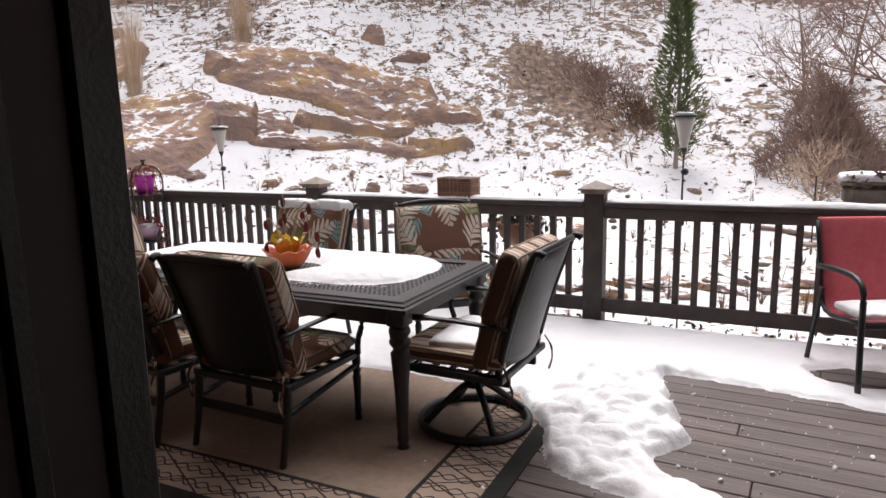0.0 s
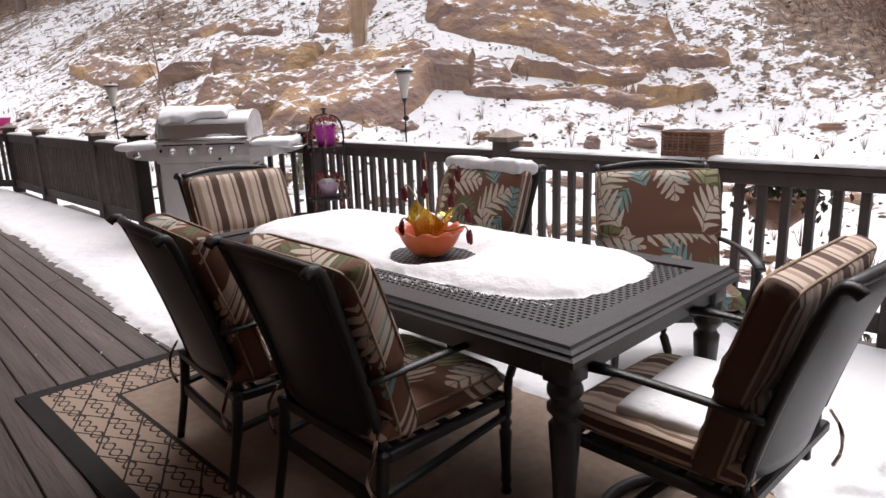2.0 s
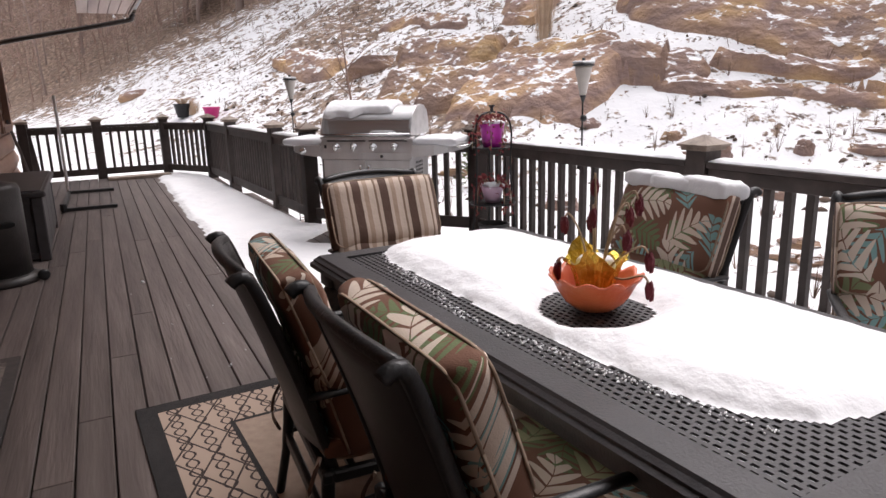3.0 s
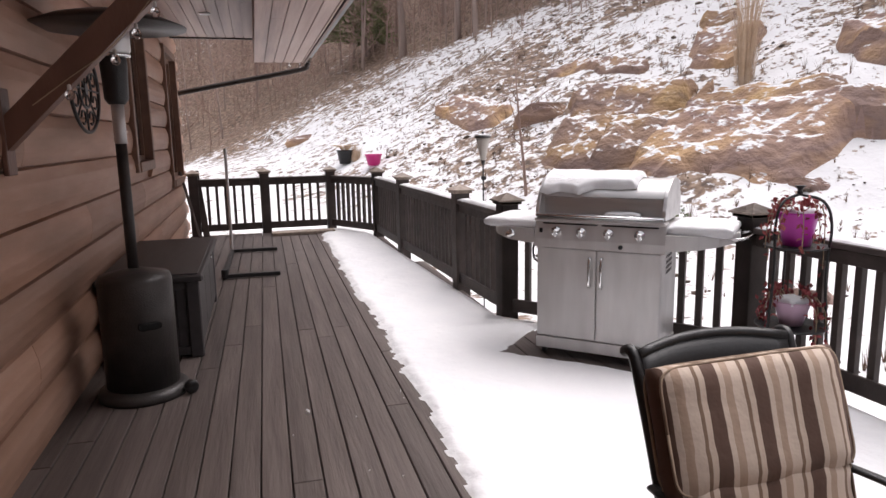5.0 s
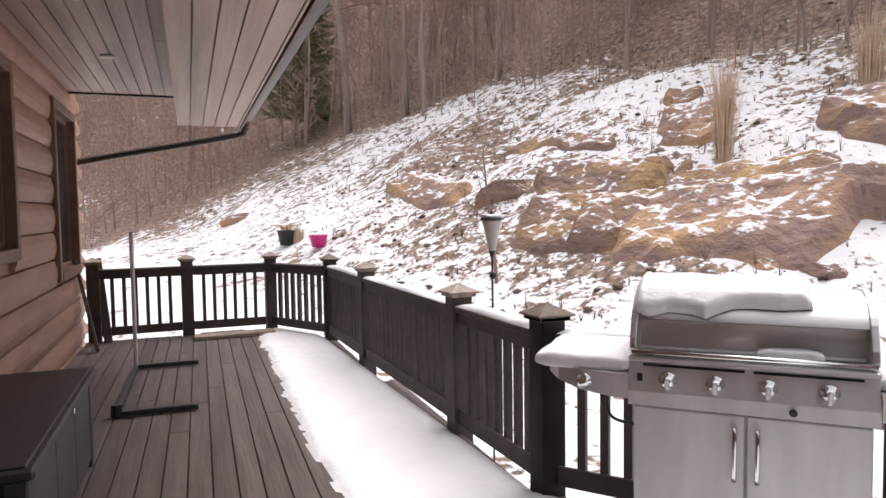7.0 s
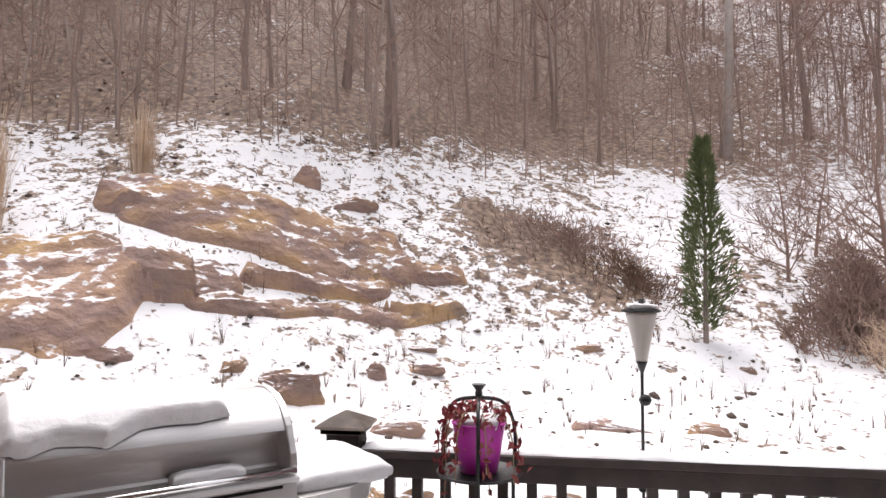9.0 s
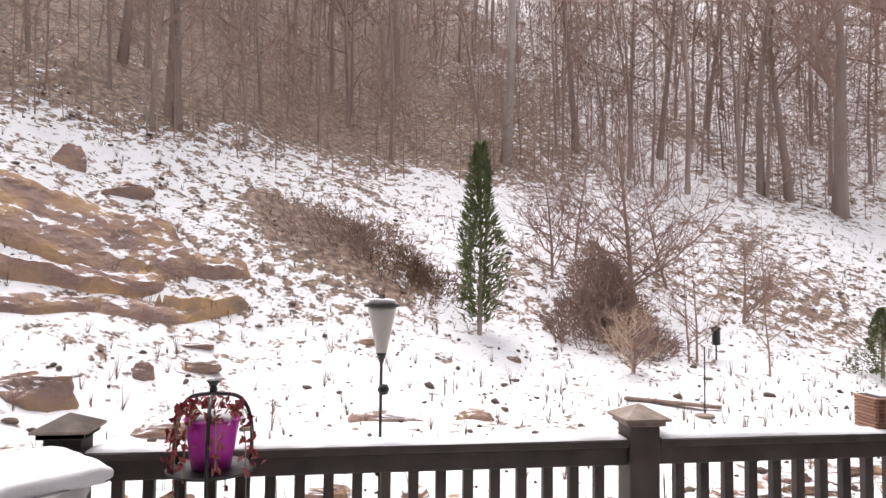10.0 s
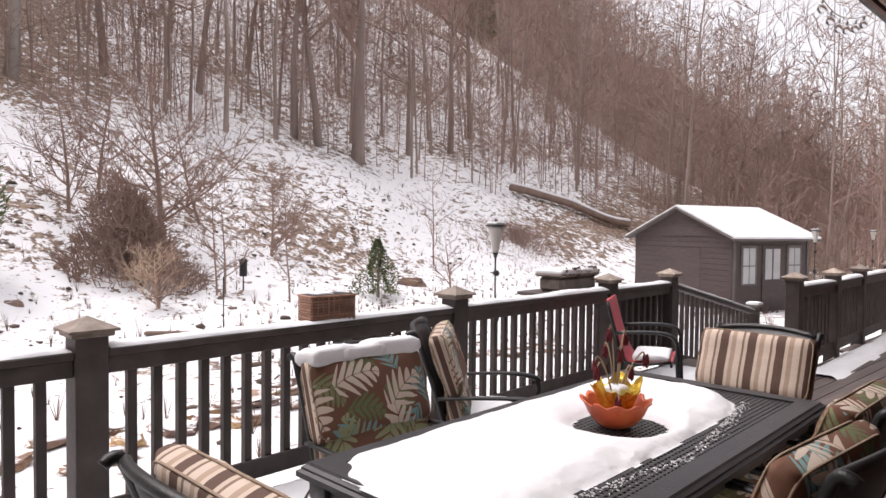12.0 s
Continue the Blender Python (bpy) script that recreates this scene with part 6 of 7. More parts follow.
torch(15.4, 6.2, "black garden torch with a snow-topped shade beyond the shed")

# ---- wicker box on the rail ----


def wicker_box():
    b = thing("wicker_planter", "brown woven wicker box standing on the railing", "planter", pose(-1.745, RY + 0.035, 0.914, 0, 0, -6))
    W, D, H = 0.158, 0.085, 0.155
    for i in range(9):
        z = i * H / 9
        for nm, a in (("weave_strip", (-W, W, -D, -D + 0.01, z, z + H / 9 - 0.003)), ("weave_strip", (-W, W, D - 0.01, D, z, z + H / 9 - 0.003)), ("weave_strip", (-W, -W + 0.01, -D + 0.01, D - 0.01, z, z + H / 9 - 0.003)), ("weave_strip", (W - 0.01, W, -D + 0.01, D - 0.01, z, z + H / 9 - 0.003))):
            part(nm, boxed(*a, bevel=0.003), WICKER, b)
    for k in range(9):
        x = -W + 0.01 + k * (2 * W - 0.02) / 8
        part("stake", tubed([(x, -D - 0.001, 0), (x, -D - 0.001, H)], 0.004, 5), WICKER, b)
    part("rim", boxed(-W - 0.004, W + 0.004, -D - 0.004, D + 0.004, H - 0.002, H + 0.008, 0.003), WICKER, b)
    part("lining", boxed(-W + 0.012, W - 0.012, -D + 0.012, D - 0.012, 0.0, H + 0.01), BLACK, b)
    part("snow_on_top", puff(bmesh.new(), 0.12, 0.12, 0.02, pose(-0.05, 0, H + 0.014), 4, 9), SNOW, b, "", True)


wicker_box()

hb = thing("hanging_basket", "dark hanging basket with withered foliage outside the railing", "planter", pose(-1.3, RY + 0.24, 0.0))
part("basket", lathed([(0.06, 0.5), (0.15, 0.58), (0.18, 0.68), (0.18, 0.7), (0.16, 0.69)], 16), WICKER, hb, "", True)
part("hook", tubed(curve_pts([(0, 0.0, 0.7), (0, -0.05, 0.84), (0, -0.16, 0.86)], 4), 0.008, 5), BLACK, hb)
hr_ = random.Random(12)
bm = bmesh.new()
for i in range(420):
    leaf(bm, Vector((hr_.gauss(0, 0.13), hr_.gauss(0, 0.07), 0.70 + hr_.gauss(0, 0.06))), hr_, 0.03)
part("foliage", bm, IVY, hb, "dark withered leaves")
bm = bmesh.new()
for i in range(2600):
    x = hr_.uniform(-1.2, 2.8)
    leaf(bm, Vector((x, 5.86 + abs(hr_.gauss(0, 0.12)), float(land(x, 6.0)) + 0.16 + hr_.gauss(0, 0.09))), hr_, 0.024)
tagged(part("ground_cover", bm, IVY), "dark green and brown ground cover along the deck edge", "ground cover", kind="stuff")

# ---- planter shelf, steps ----
sh = thing("rail_shelf", "dark board shelf standing out from the railing", "shelf", pose(1.33, RY + 0.3, 0), kind="structure")
part("board", boxed(-0.48, 0.5, -0.22, 0.24, 0.868, 0.9, 0.006), RAIL, sh)
for x in (-0.4, 0.4):
    part("bracket", boxed(x - 0.02, x + 0.02, -0.27, 0.2, 0.8, 0.867, 0.004), RAIL, sh)
pl = thing("stone_planter", "weathered stone trough planter with snow on its rim", "planter", pose(1.33, RY + 0.28, 0.901) @ Matrix.Diagonal((1.4, 1.1, 0.95, 1)))
part("trough", boxed(-0.22, 0.22, -0.13, 0.13, 0, 0.15, 0.03), STONE, pl)
part("rim", boxed(-0.25, 0.25, -0.15, 0.15, 0.15, 0.19, 0.02), STONE, pl)
part("snow_on_top", puff(bmesh.new(), 0.48, 0.29, 0.07, pose(0, 0, 0.2), 7, 77), SNOW, pl, "snow heaped on the trough", True)
bm = bmesh.new()
rr = random.Random(8)
for i in range(120):
    leaf(bm, Vector((rr.uniform(-0.22, 0.22), rr.uniform(-0.15, -0.1), 0.19 + rr.uniform(-0.06, 0.05))), rr, 0.025)
part("dry_leaves", bm, BROWNLEAF, pl, "dry hanging leaves")

st = thing("deck_steps", "dark wooden steps going down from the deck", "stairs", pose(2.98, 4.62, 0), kind="structure")
for i in range(4):
    part("tread", boxed(0.02 + 0.3 * i, 0.34 + 0.3 * i, 0.0, 1.0, -0.20 - 0.17 * i, -0.16 - 0.17 * i, 0.005), RAIL, st)
    part("riser", boxed(0.02 + 0.3 * i, 0.045 + 0.3 * i, 0.0, 1.0, -0.36 - 0.17 * i, -0.205 - 0.17 * i), RAIL, st)
hr = thing("stair_railing", "dark brown sloping stair railing with snow on its cap", "railing", pose(2.95, RY, 0), kind="structure")
for k, (x, zt) in enumerate(((2.72, 0.5),)):
    part("post", boxed(x - 0.06, x + 0.06, -0.06, 0.06, -1.1, zt - 0.08, 0.006), RAIL, hr)
    part("post_cap", lathed([(0.118, zt - 0.078), (0.118, zt - 0.066), (0.004, zt - 0.015)], 4, pose(x, 0, 0, 0, 0, 45)), CAPM, hr)
    part("snow_on_cap", puff(bmesh.new(), 0.18, 0.18, 0.05, pose(x, 0, zt - 0.03), 4, 5), SNOW, hr, "", True)
for nm, dz, t, hw in (("handrail", 0.88, 0.04, 0.07), ("lower_rail", 0.1, 0.09, 0.02)):
    bm = bmesh.new()
    v = [bm.verts.new((x, y, z)) for x, z0 in ((0.06, dz), (2.66, dz - 0.52)) for y in (-hw, hw) for z in (z0, z0 - t)]
    for f in ((0, 1, 3, 2), (4, 6, 7, 5), (0, 4, 5, 1), (2, 3, 7, 6), (0, 2, 6, 4), (1, 5, 7, 3)):
        bm.faces.new([v[i] for i in f])
    part(nm, bm, RAIL, hr)
bm = bmesh.new()
tube(bm, [(0.08, 0, 0.893), (1.4, 0, 0.633), (2.64, 0, 0.383)], 0.055, 8, 0.4)
part("snow_cap", bm, SNOW, hr, "soft ridge of white snow", True)
for i in range(1, 18):
    x = 0.06 + 2.6 * i / 18
    part("baluster", boxed(x - 0.02, x + 0.02, -0.018, 0.018, 0.05 - 0.2 * x, 0.84 - 0.2 * x), RAIL, hr)

# a braced gate of upright boards across the head of the steps
gt = thing("stair_gate", "dark wooden gate of upright boards with crossed braces by the steps", "gate", pose(1.72, RY + 0.1, 0))
for k in range(11):
    part("gate_board", boxed(0.04 + 0.102 * k, 0.134 + 0.102 * k, 0.0, 0.022, 0.1, 0.74 + 0.012 * k, 0.003), RAIL, gt)
for x0, z0, x1, z1 in ((0.05, 0.76, 0.62, 0.14), (0.62, 0.14, 1.16, 0.84)):
    part("brace", tubed([(x0, -0.02, z0), (x1, -0.02, z1)], 0.03, 4, 0.6), RAIL, gt)
part("gate_rail", tubed([(0.02, -0.022, 0.75), (1.2, -0.022, 0.86)], 0.05, 4, 0.7), RAIL, gt)
part("snow_cap", tubed([(0.06, -0.022, 0.79), (0.6, -0.022, 0.84), (1.16, -0.022, 0.895)], 0.03, 6, 0.5), SNOW, gt, "thin ridge of snow", True)

# ---- garden shed ----


def shed():
    s = thing("garden_shed", "small grey-brown wooden shed with snow on its gable roof", "shed", pose(14.2, 9.2, -0.95, 0, 0, -19.9))
    # frame: x runs along the long side away from the viewer, y along the gable end
    L, W, H, R = 3.1, 3.75, 2.28, 3.08
    nb = 15
    for i in range(nb):
        z = i * H / nb
        part("siding_board", boxed(-0.02, 0.0, 0, W, z, z + H / nb - 0.008, 0.003), SHEDM, s)
    bm = bmesh.new()
    v = [bm.verts.new(p) for p in ((0, 0, H), (0, W, H), (0, W / 2, R))]
    bm.faces.new(v)
    bm.normal_update()
    bmesh.ops.solidify(bm, geom=bm.faces[:], thickness=0.04)
    part("gable", bm, SHEDM, s)
    part("wall", boxed(0, L, 0, W, -0.3, H), SHEDM, s)
    part("door_outline", boxed(-0.03, -0.021, 1.1, 2.6, 0.1, 1.95, 0.004), SHEDM, s)
    for x in (0.0, L - 0.09):
        part("corner_trim", boxed(x, x + 0.09, -0.03, -0.0, 0, H), SHEDTRIM, s)
    for sy, y0, y1 in ((-1, -0.25, W / 2), (1, W + 0.25, W / 2)):
        slope = (R - H) / (W / 2)
        for nm, dz, th, mt, over in (("roof_panel", 0.0, 0.06, SHEDTRIM, 0.0), ("roof_snow", 0.062, 0.05, SNOW, -0.03)):
            bm = bmesh.new()
            za, zb = H - 0.25 * slope + dz, R + dz
            v = [bm.verts.new(p) for p in ((-0.25 - over, y0, za), (L + 0.2, y0, za), (L + 0.2, y1, zb), (-0.25 - over, y1, zb))]
            top = [bm.verts.new(w.co + Vector((0, 0, th))) for w in v]
            for f in ((0, 1, 2, 3),):
                bm.faces.new([v[i] for i in f]), bm.faces.new([top[i] for i in f])
            for i in range(4):
                bm.faces.new((v[i], v[(i + 1) % 4], top[(i + 1) % 4], top[i]))
            bmesh.ops.recalc_face_normals(bm, faces=bm.faces[:])
            part(nm, bm, mt, s)
    for x0, x1 in ((0.35, 0.85), (2.2, 2.7)):
        w = part("window", boxed(x0 - 0.06, x1 + 0.06, -0.035, -0.002, 0.95, 2.05), SHEDTRIM, s)
        for i in range(2):
            for j in range(2):
                part("pane", boxed(x0 + i * (x1 - x0) / 2 + 0.015, x0 + (i + 1) * (x1 - x0) / 2 - 0.015, -0.042, -0.036, 1.0 + j * 0.5, 1.47 + j * 0.5), GLASSY, w)
    d = part("door", boxed(1.15, 1.95, -0.03, -0.002, 0.05, 2.05, 0.004), SHEDM, s)
    for i in range(2):
        part("pane", boxed(1.25 + i * 0.33, 1.52 + i * 0.33, -0.038, -0.031, 1.1, 1.95), GLASSY, d)


shed()

# ---- rocks of the hillside ----


def rock_mesh(seed, w, d, h, flat):
    """A broken, layered boulder: a rounded block cut by planes and stepped along its bedding."""
    r = random.Random(seed)
    bm = bmesh.new()
    bmesh.ops.create_icosphere(bm, subdivisions=4, radius=1)
    planes = [(Vector((r.gauss(0, 1), r.gauss(0, 1), r.gauss(0, 0.7))).normalized(), r.uniform(0.7, 0.98)) for _ in range(14)]
    for v in bm.verts:
        p = v.co.copy()
        p = Vector([math.copysign(abs(q) ** 0.42, q) for q in p])
        for n, k in planes:
            e = p.dot(n) - k
            if e > 0:
                p -= n * e
        lay = math.sin(p.z * (9 if flat else 6) + 2 * noise.noise(p * 1.3 + Vector((seed, 0, 0))))
        p.xy = p.xy * (1 + 0.07 * math.copysign(abs(lay) ** 0.4, lay))
        p += p.normalized() * (0.13 * noise.noise(p * 2.1 + Vector((seed * 3.1, 0, 0))) + 0.06 * noise.noise(p * 6 + Vector((0, seed, 0))))
        v.co = Vector((p.x * w / 2, p.y * d / 2, p.z * h / 2))
    return bm


def rocks(rows, label, seed, flat=False, tone=None, deep=1.0):
    for k, (x, y, w, h) in enumerate(rows):
        z = float(land(x, y))
        d = min(w * 0.8, max(0.5 * w, 1.3 * h)) * deep
        hh = h * (1.35 if not flat else 1.5)
        o = part("rock", rock_mesh(seed + k, w * 1.15, d, hh, flat), tone or ROCK, None, "", False)
        a = math.degrees(math.atan2(y - 2.7, x + 4.7)) - 90
        o.matrix_basis = pose(x, y, z - 0.12 * hh, random.Random(seed + k).uniform(-6, 6), random.Random(k + 7).uniform(-4, 4), a + random.Random(k).uniform(-12, 12))
        tagged(o, label, "rock", "hillside rocks")


# where bedrock breaks through: centre, half length, half depth and bearing of each ledge
LEDGES = [(-17.2, 12.2, 1.6, 0.95, 30), (-15.7, 10.9, 1.8, 1.15, 35), (-13.1, 12.0, 2.1, 1.4, 35), (-13.9, 13.4, 1.9, 0.6, 20), (-11.3, 13.9, 1.2, 0.52, 44),
          (-10.5, 16.8, 3.1, 1.15, 23), (-12.7, 16.3, 1.5, 0.85, 12), (-8.9, 17.1, 0.7, 0.65, 21), (-9.3, 15.8, 1.7, 0.26, 36), (-9.7, 14.5, 1.6, 0.25, 41), (-7.6, 16.1, 1.75, 0.2, 39), (-7.1, 17.7, 0.65, 0.2, 16),
          (-17.2, 15.1, 1.0, 0.8, 25), (-16.6, 14.4, 0.9, 0.3, 26), (-19.0, 13.2, 0.9, 0.34, 20), (-18.7, 16.1, 0.6, 0.4, 17), (-22.0, 9.9, 1.9, 0.65, 12), (-20.8, 12.8, 1.3, 0.35, 15)]


def ledge_frame(X, Y, row):
    """Distances along and across a ledge, across growing uphill."""
    x, y, w, d, a = row
    c, s = math.cos(radians(a)), math.sin(radians(a))
    return (X - x) * c + (Y - y) * s, (Y - y) * c - (X - x) * s


def ledge_mask(X, Y):
    m = np.full_like(X, -9.0)
    wob = 0.22 * wave(X, Y, 81, 0.7) + 0.16 * wave(X, Y, 82, 0.2)
    for row in LEDGES:
        dx, dy = ledge_frame(X, Y, row)
        m = np.maximum(m, 1.0 - np.abs(dx / row[2]) ** 2.6 - np.abs(dy / row[3]) ** 3 + wob)
    return np.clip(m * 2.6, 0, 1)


def bedrock(X, Y):
    """Broken beds of rock: each ledge falls off steeply in front and runs back level into the slope."""
    h = land(X, Y)
    out = np.full_like(h, -99.0)
    wob = 0.12 * wave(X, Y, 83, 0.9) + 0.07 * wave(X, Y, 84, 0.25)
    for row in LEDGES:
        dx, dy = ledge_frame(X, Y, row)
        d = row[3]
        v = dy / d + wob * min(1.0, 0.7 / d)
        n = max(1, round(d / 0.75))
        t = np.clip((v + 1.0) / 1.35, 0, 1) * n
        k = np.floor(t)
        f = np.clip(t - k, 0, 1)
        f = np.where(f < 0.84, 0.96 * (f / 0.84) ** 0.9, 0.96 + 0.04 * (f - 0.84) / 0.16)
        face = np.minimum((k + f) / n, 1.0)
        z = h - 0.5 * dy + d * 0.5 * (-1.0 + 2.06 * face) - 0.25 * np.clip(v - 0.8, 0, 2) * d
        near = (np.abs(dx) < row[2] * 1.35) & (np.abs(dy) < d * 1.5)
        out = np.where(near, np.maximum(out, z), out)
    out = np.where(out < -50, h, out)
    crack = 0.05 * np.abs(wave(X * 1.0, Y * 1.0, 88, 0.35)) + 0.035 * wave(X, Y, 86, 0.14) + 0.02 * np.abs(wave(X, Y, 87, 0.06))
    return h - 0.12 + ledge_mask(X, Y) * (out - h + 0.17 + crack)


outcrop = thing("rock_outcrop", "rust-brown layered sandstone outcrop with snow lying on its ledges", "rock", Matrix.Identity(4))
oxs, oys = np.arange(-25, -5, 0.07), np.arange(8.4, 19.5, 0.07)
OX, OY = np.meshgrid(oxs, oys)
owner = np.argmin([(ledge_frame(OX, OY, q)[0] / q[2]) ** 2 + (ledge_frame(OX, OY, q)[1] / q[3]) ** 2 for q in LEDGES], axis=0)[:-1, :-1]
for k in range(len(LEDGES)):
    o = grid_mesh("ledge", oxs, oys, bedrock, ROCK, lambda X, Y: ledge_mask(X, Y) > 0.02, False, owner == k)
    o.parent = outcrop
rocks([(-9.6, 19.6, 1.15, 0.6), (-11.0, 19.7, 0.7, 1.0), (-8.9, 12.7, 0.5, 0.35), (-11.6, 9.0, 0.7, 0.35), (-11.1, 11.9, 0.6, 0.28), (-8.5, 12.5, 0.85, 0.6), (-9.6, 12.7, 0.35, 0.24), (-6.9, 14.5, 0.66, 0.26), (-3.8, 12.5, 1.05, 0.3), (-7.6, 13.8, 0.34, 0.4), (-7.1, 15.3, 0.6, 0.14), (-3.9, 16.4, 0.52, 0.17), (-6.8, 11.7, 0.7, 0.28), (-2.5, 12.7, 0.5, 0.24), (-0.9, 16.5, 0.37, 0.18), (10.2, 17.6, 1.05, 0.45), (-18.8, 10.7, 1.5, 0.65), (-23.3, 9.5, 1.06, 0.6), (-30.7, 5.4, 1.1, 0.55), (-7.9, 8.6, 0.6, 0.3), (-6.2, 8.9, 0.8, 0.35)],
      "tan sandstone boulder lying in the snow", 160)
# a low edging of flat stones beyond the railing
bm_r = random.Random(77)
for k in range(64):
    x = -4.8 + 10.0 * (k % 32) / 31 + bm_r.uniform(-0.12, 0.12)
    y = 8.6 + (0.45 if k > 31 else 0) + 0.5 * math.sin(x * 0.7) + bm_r.uniform(-0.2, 0.2)
    w = bm_r.uniform(0.25, 0.55)
    o = part("edging_stone", rock_mesh(300 + k, w, 0.3, bm_r.uniform(0.1, 0.17), True), ROCK)
    o.matrix_basis = pose(x, y, float(land(x, y)) + 0.03, 0, 0, bm_r.uniform(-25, 25))
    tagged(o, "flat tan edging stone with snow on top", "stone", "garden edging stones")

# small stones and tufts strewn over the slope
sr = np.random.RandomState(11)


def scatter(n, x0, x1, y0, y1):
    X, Y = sr.uniform(x0, x1, n), sr.uniform(y0, y1, n)
    return X, Y, land(X, Y)


def merged(name, verts, faces, material, label, category, smooth=False):
    me = bpy.data.meshes.new(name)
    V = np.concatenate(verts).astype(np.float32)
    F = np.concatenate(faces).astype(np.int32)
    me.vertices.add(len(V)), me.vertices.foreach_set("co", V.ravel())
    k = F.shape[1]
    me.loops.add(F.size), me.loops.foreach_set("vertex_index", F.ravel())
    me.polygons.add(len(F)), me.polygons.foreach_set("loop_start", np.arange(0, F.size, k, dtype=np.int32))
    me.update(calc_edges=True)
    me.validate()
    me.materials.append(material)
    return tagged(new(name, me), label, category, kind="stuff")


tmp = bmesh.new()
bmesh.ops.create_icosphere(tmp, subdivisions=1, radius=1)
SV = np.array([tuple(v.co) for v in tmp.verts])
tmp.verts.index_update()
SF = np.array([[v.index for v in f.verts] for f in tmp.faces])
tmp.free()
vs, fs, k = [], [], 0
X, Y, Z = scatter(1900, -32, 16, 6.6, 24)
for x, y, z in zip(X, Y, Z):
    s = 0.018 + 0.06 * sr.rand() ** 4
    q = SV * (1 + 0.45 * sr.uniform(-1, 1, (len(SV), 1))) * (s * sr.uniform(0.8, 1.8), s * sr.uniform(0.8, 1.8), s * 0.75)
    vs.append(q + (x, y, z + 0.01))
    fs.append(SF + k)
    k += len(SV)
merged("loose_stones", vs, fs, STONEDARK, "small dark stones and clods strewn over the snowy slope", "stones")

vs, fs, k = [], [], 0
X, Y, Z = scatter(2600, -34, 18, 7.0, 26)
for x, y, z in zip(X, Y, Z):
    n = sr.randint(5, 13)
    hgt = 0.12 + 0.4 * sr.rand() ** 2
    for _ in range(n):
        a, t = sr.uniform(0, 6.28), sr.uniform(0.05, 0.7)
        h = hgt * sr.uniform(0.5, 1)
        dx, dy = math.cos(a) * t * h, math.sin(a) * t * h
        px, py = -math.sin(a) * 0.006, math.cos(a) * 0.006
        vs.append(np.array([(x - px, y - py, z - 0.02), (x + px, y + py, z - 0.02), (x + dx + px * 0.3, y + dy + py * 0.3, z + h)]))
        fs.append(np.array([[k, k + 1, k + 2]]))
        k += 3
merged("dead_grass", vs, fs, BROWNLEAF, "thin tufts of dead brown grass poking through the snow", "grass")

# ---- trees ----


def rods(segments):
    """Rods of three or five sides from (a, b, ra, rb, sides) as arrays of corners and faces."""
    V, F, k = [], [], 0
    for a, b, ra, rb, n in segments:
        a, b = np.asarray(a, float), np.asarray(b, float)
        d = b - a
        d = d / (np.linalg.norm(d) + 1e-9)
        u = np.cross(d, (0.31, 0.95, 0.05))
        u /= np.linalg.norm(u) + 1e-9
        w = np.cross(d, u)
        ang = np.arange(n) * 2 * np.pi / n
        c = np.cos(ang)[:, None] * u + np.sin(ang)[:, None] * w
        V.append(np.concatenate([a + c * ra, b + c * rb]))
        i = np.arange(n if n > 2 else 1)
        F.append(np.stack([k + i, k + (i + 1) % n, k + n + (i + 1) % n, k + n + i], -1))
        k += 2 * n
    return np.concatenate(V), np.concatenate(F)


def bare_tree(seed, h, r, first=0.35, limbs=22, spread=0.32, twigs=3, lean=0.04, fine=True, thin=0.004):
    """Trunk and limb segments of a bare tree of height h."""
    g = np.random.RandomState(seed)
    trunk, crown = [], []

    def grow(p, d, length, rad, level, store, bend):
        n = 4 if level == 0 else 3
        for i in range(n):
            q = p + d * length / n
            store.append((p, q, rad * (1 - 0.75 * i / n), rad * (1 - 0.75 * (i + 1) / n), 3 if level < 2 and fine else 2))
            p = q
            d = d + g.normal(0, bend, 3) + (0, 0, 0.10 if level else 0)
            d = d / np.linalg.norm(d)
            if level and level <= 2:
                for _ in range(twigs if level == 1 else 1):
                    a = g.normal(0, 0.6, 3) + d * 0.9 + (0, 0, 0.25)
                    a /= np.linalg.norm(a)
                    if level == 1:
                        grow(p, a, length * g.uniform(0.3, 0.55), max(thin, rad * 0.4), 2, crown, 0.15)
                    else:
                        L = length * g.uniform(0.3, 0.6)
                        crown.append((p, p + a * L, max(thin, rad * 0.3), thin * 0.5, 2))
        return p

    base = np.zeros(3)
    ax = np.array([g.normal(0, lean), g.normal(0, lean), 1.0])
    n = 9
    p = base - (0, 0, 0.3)
    pts = [p]
    for i in range(n):
        ax = ax + (g.normal(0, 0.03), g.normal(0, 0.03), 0.04)
        ax /= np.linalg.norm(ax)
        q = p + ax * (h + 0.3) / n
        trunk.append((p, q, r * (1 - 0.9 * i / n) * (1.25 if i == 0 else 1), r * (1 - 0.9 * (i + 1) / n), 6))
        p = q
        pts.append(p)
    pts = np.array(pts)
    for i in range(limbs):
        t = first + (1 - first) * (i + g.rand()) / limbs
        f = t * n
        j = min(n - 1, int(f))
        o = pts[j] + (pts[j + 1] - pts[j]) * (f - j)
        a = g.uniform(0, 6.28)
        d = np.array([math.cos(a), math.sin(a), g.uniform(0.3, 1.0)])
        d /= np.linalg.norm(d)
        grow(o, d, h * spread * (1.15 - t) * g.uniform(0.6, 1.2) + 0.25, r * 0.42 * (1.1 - t) + 0.006, 1, crown, 0.14)
    return trunk, crown


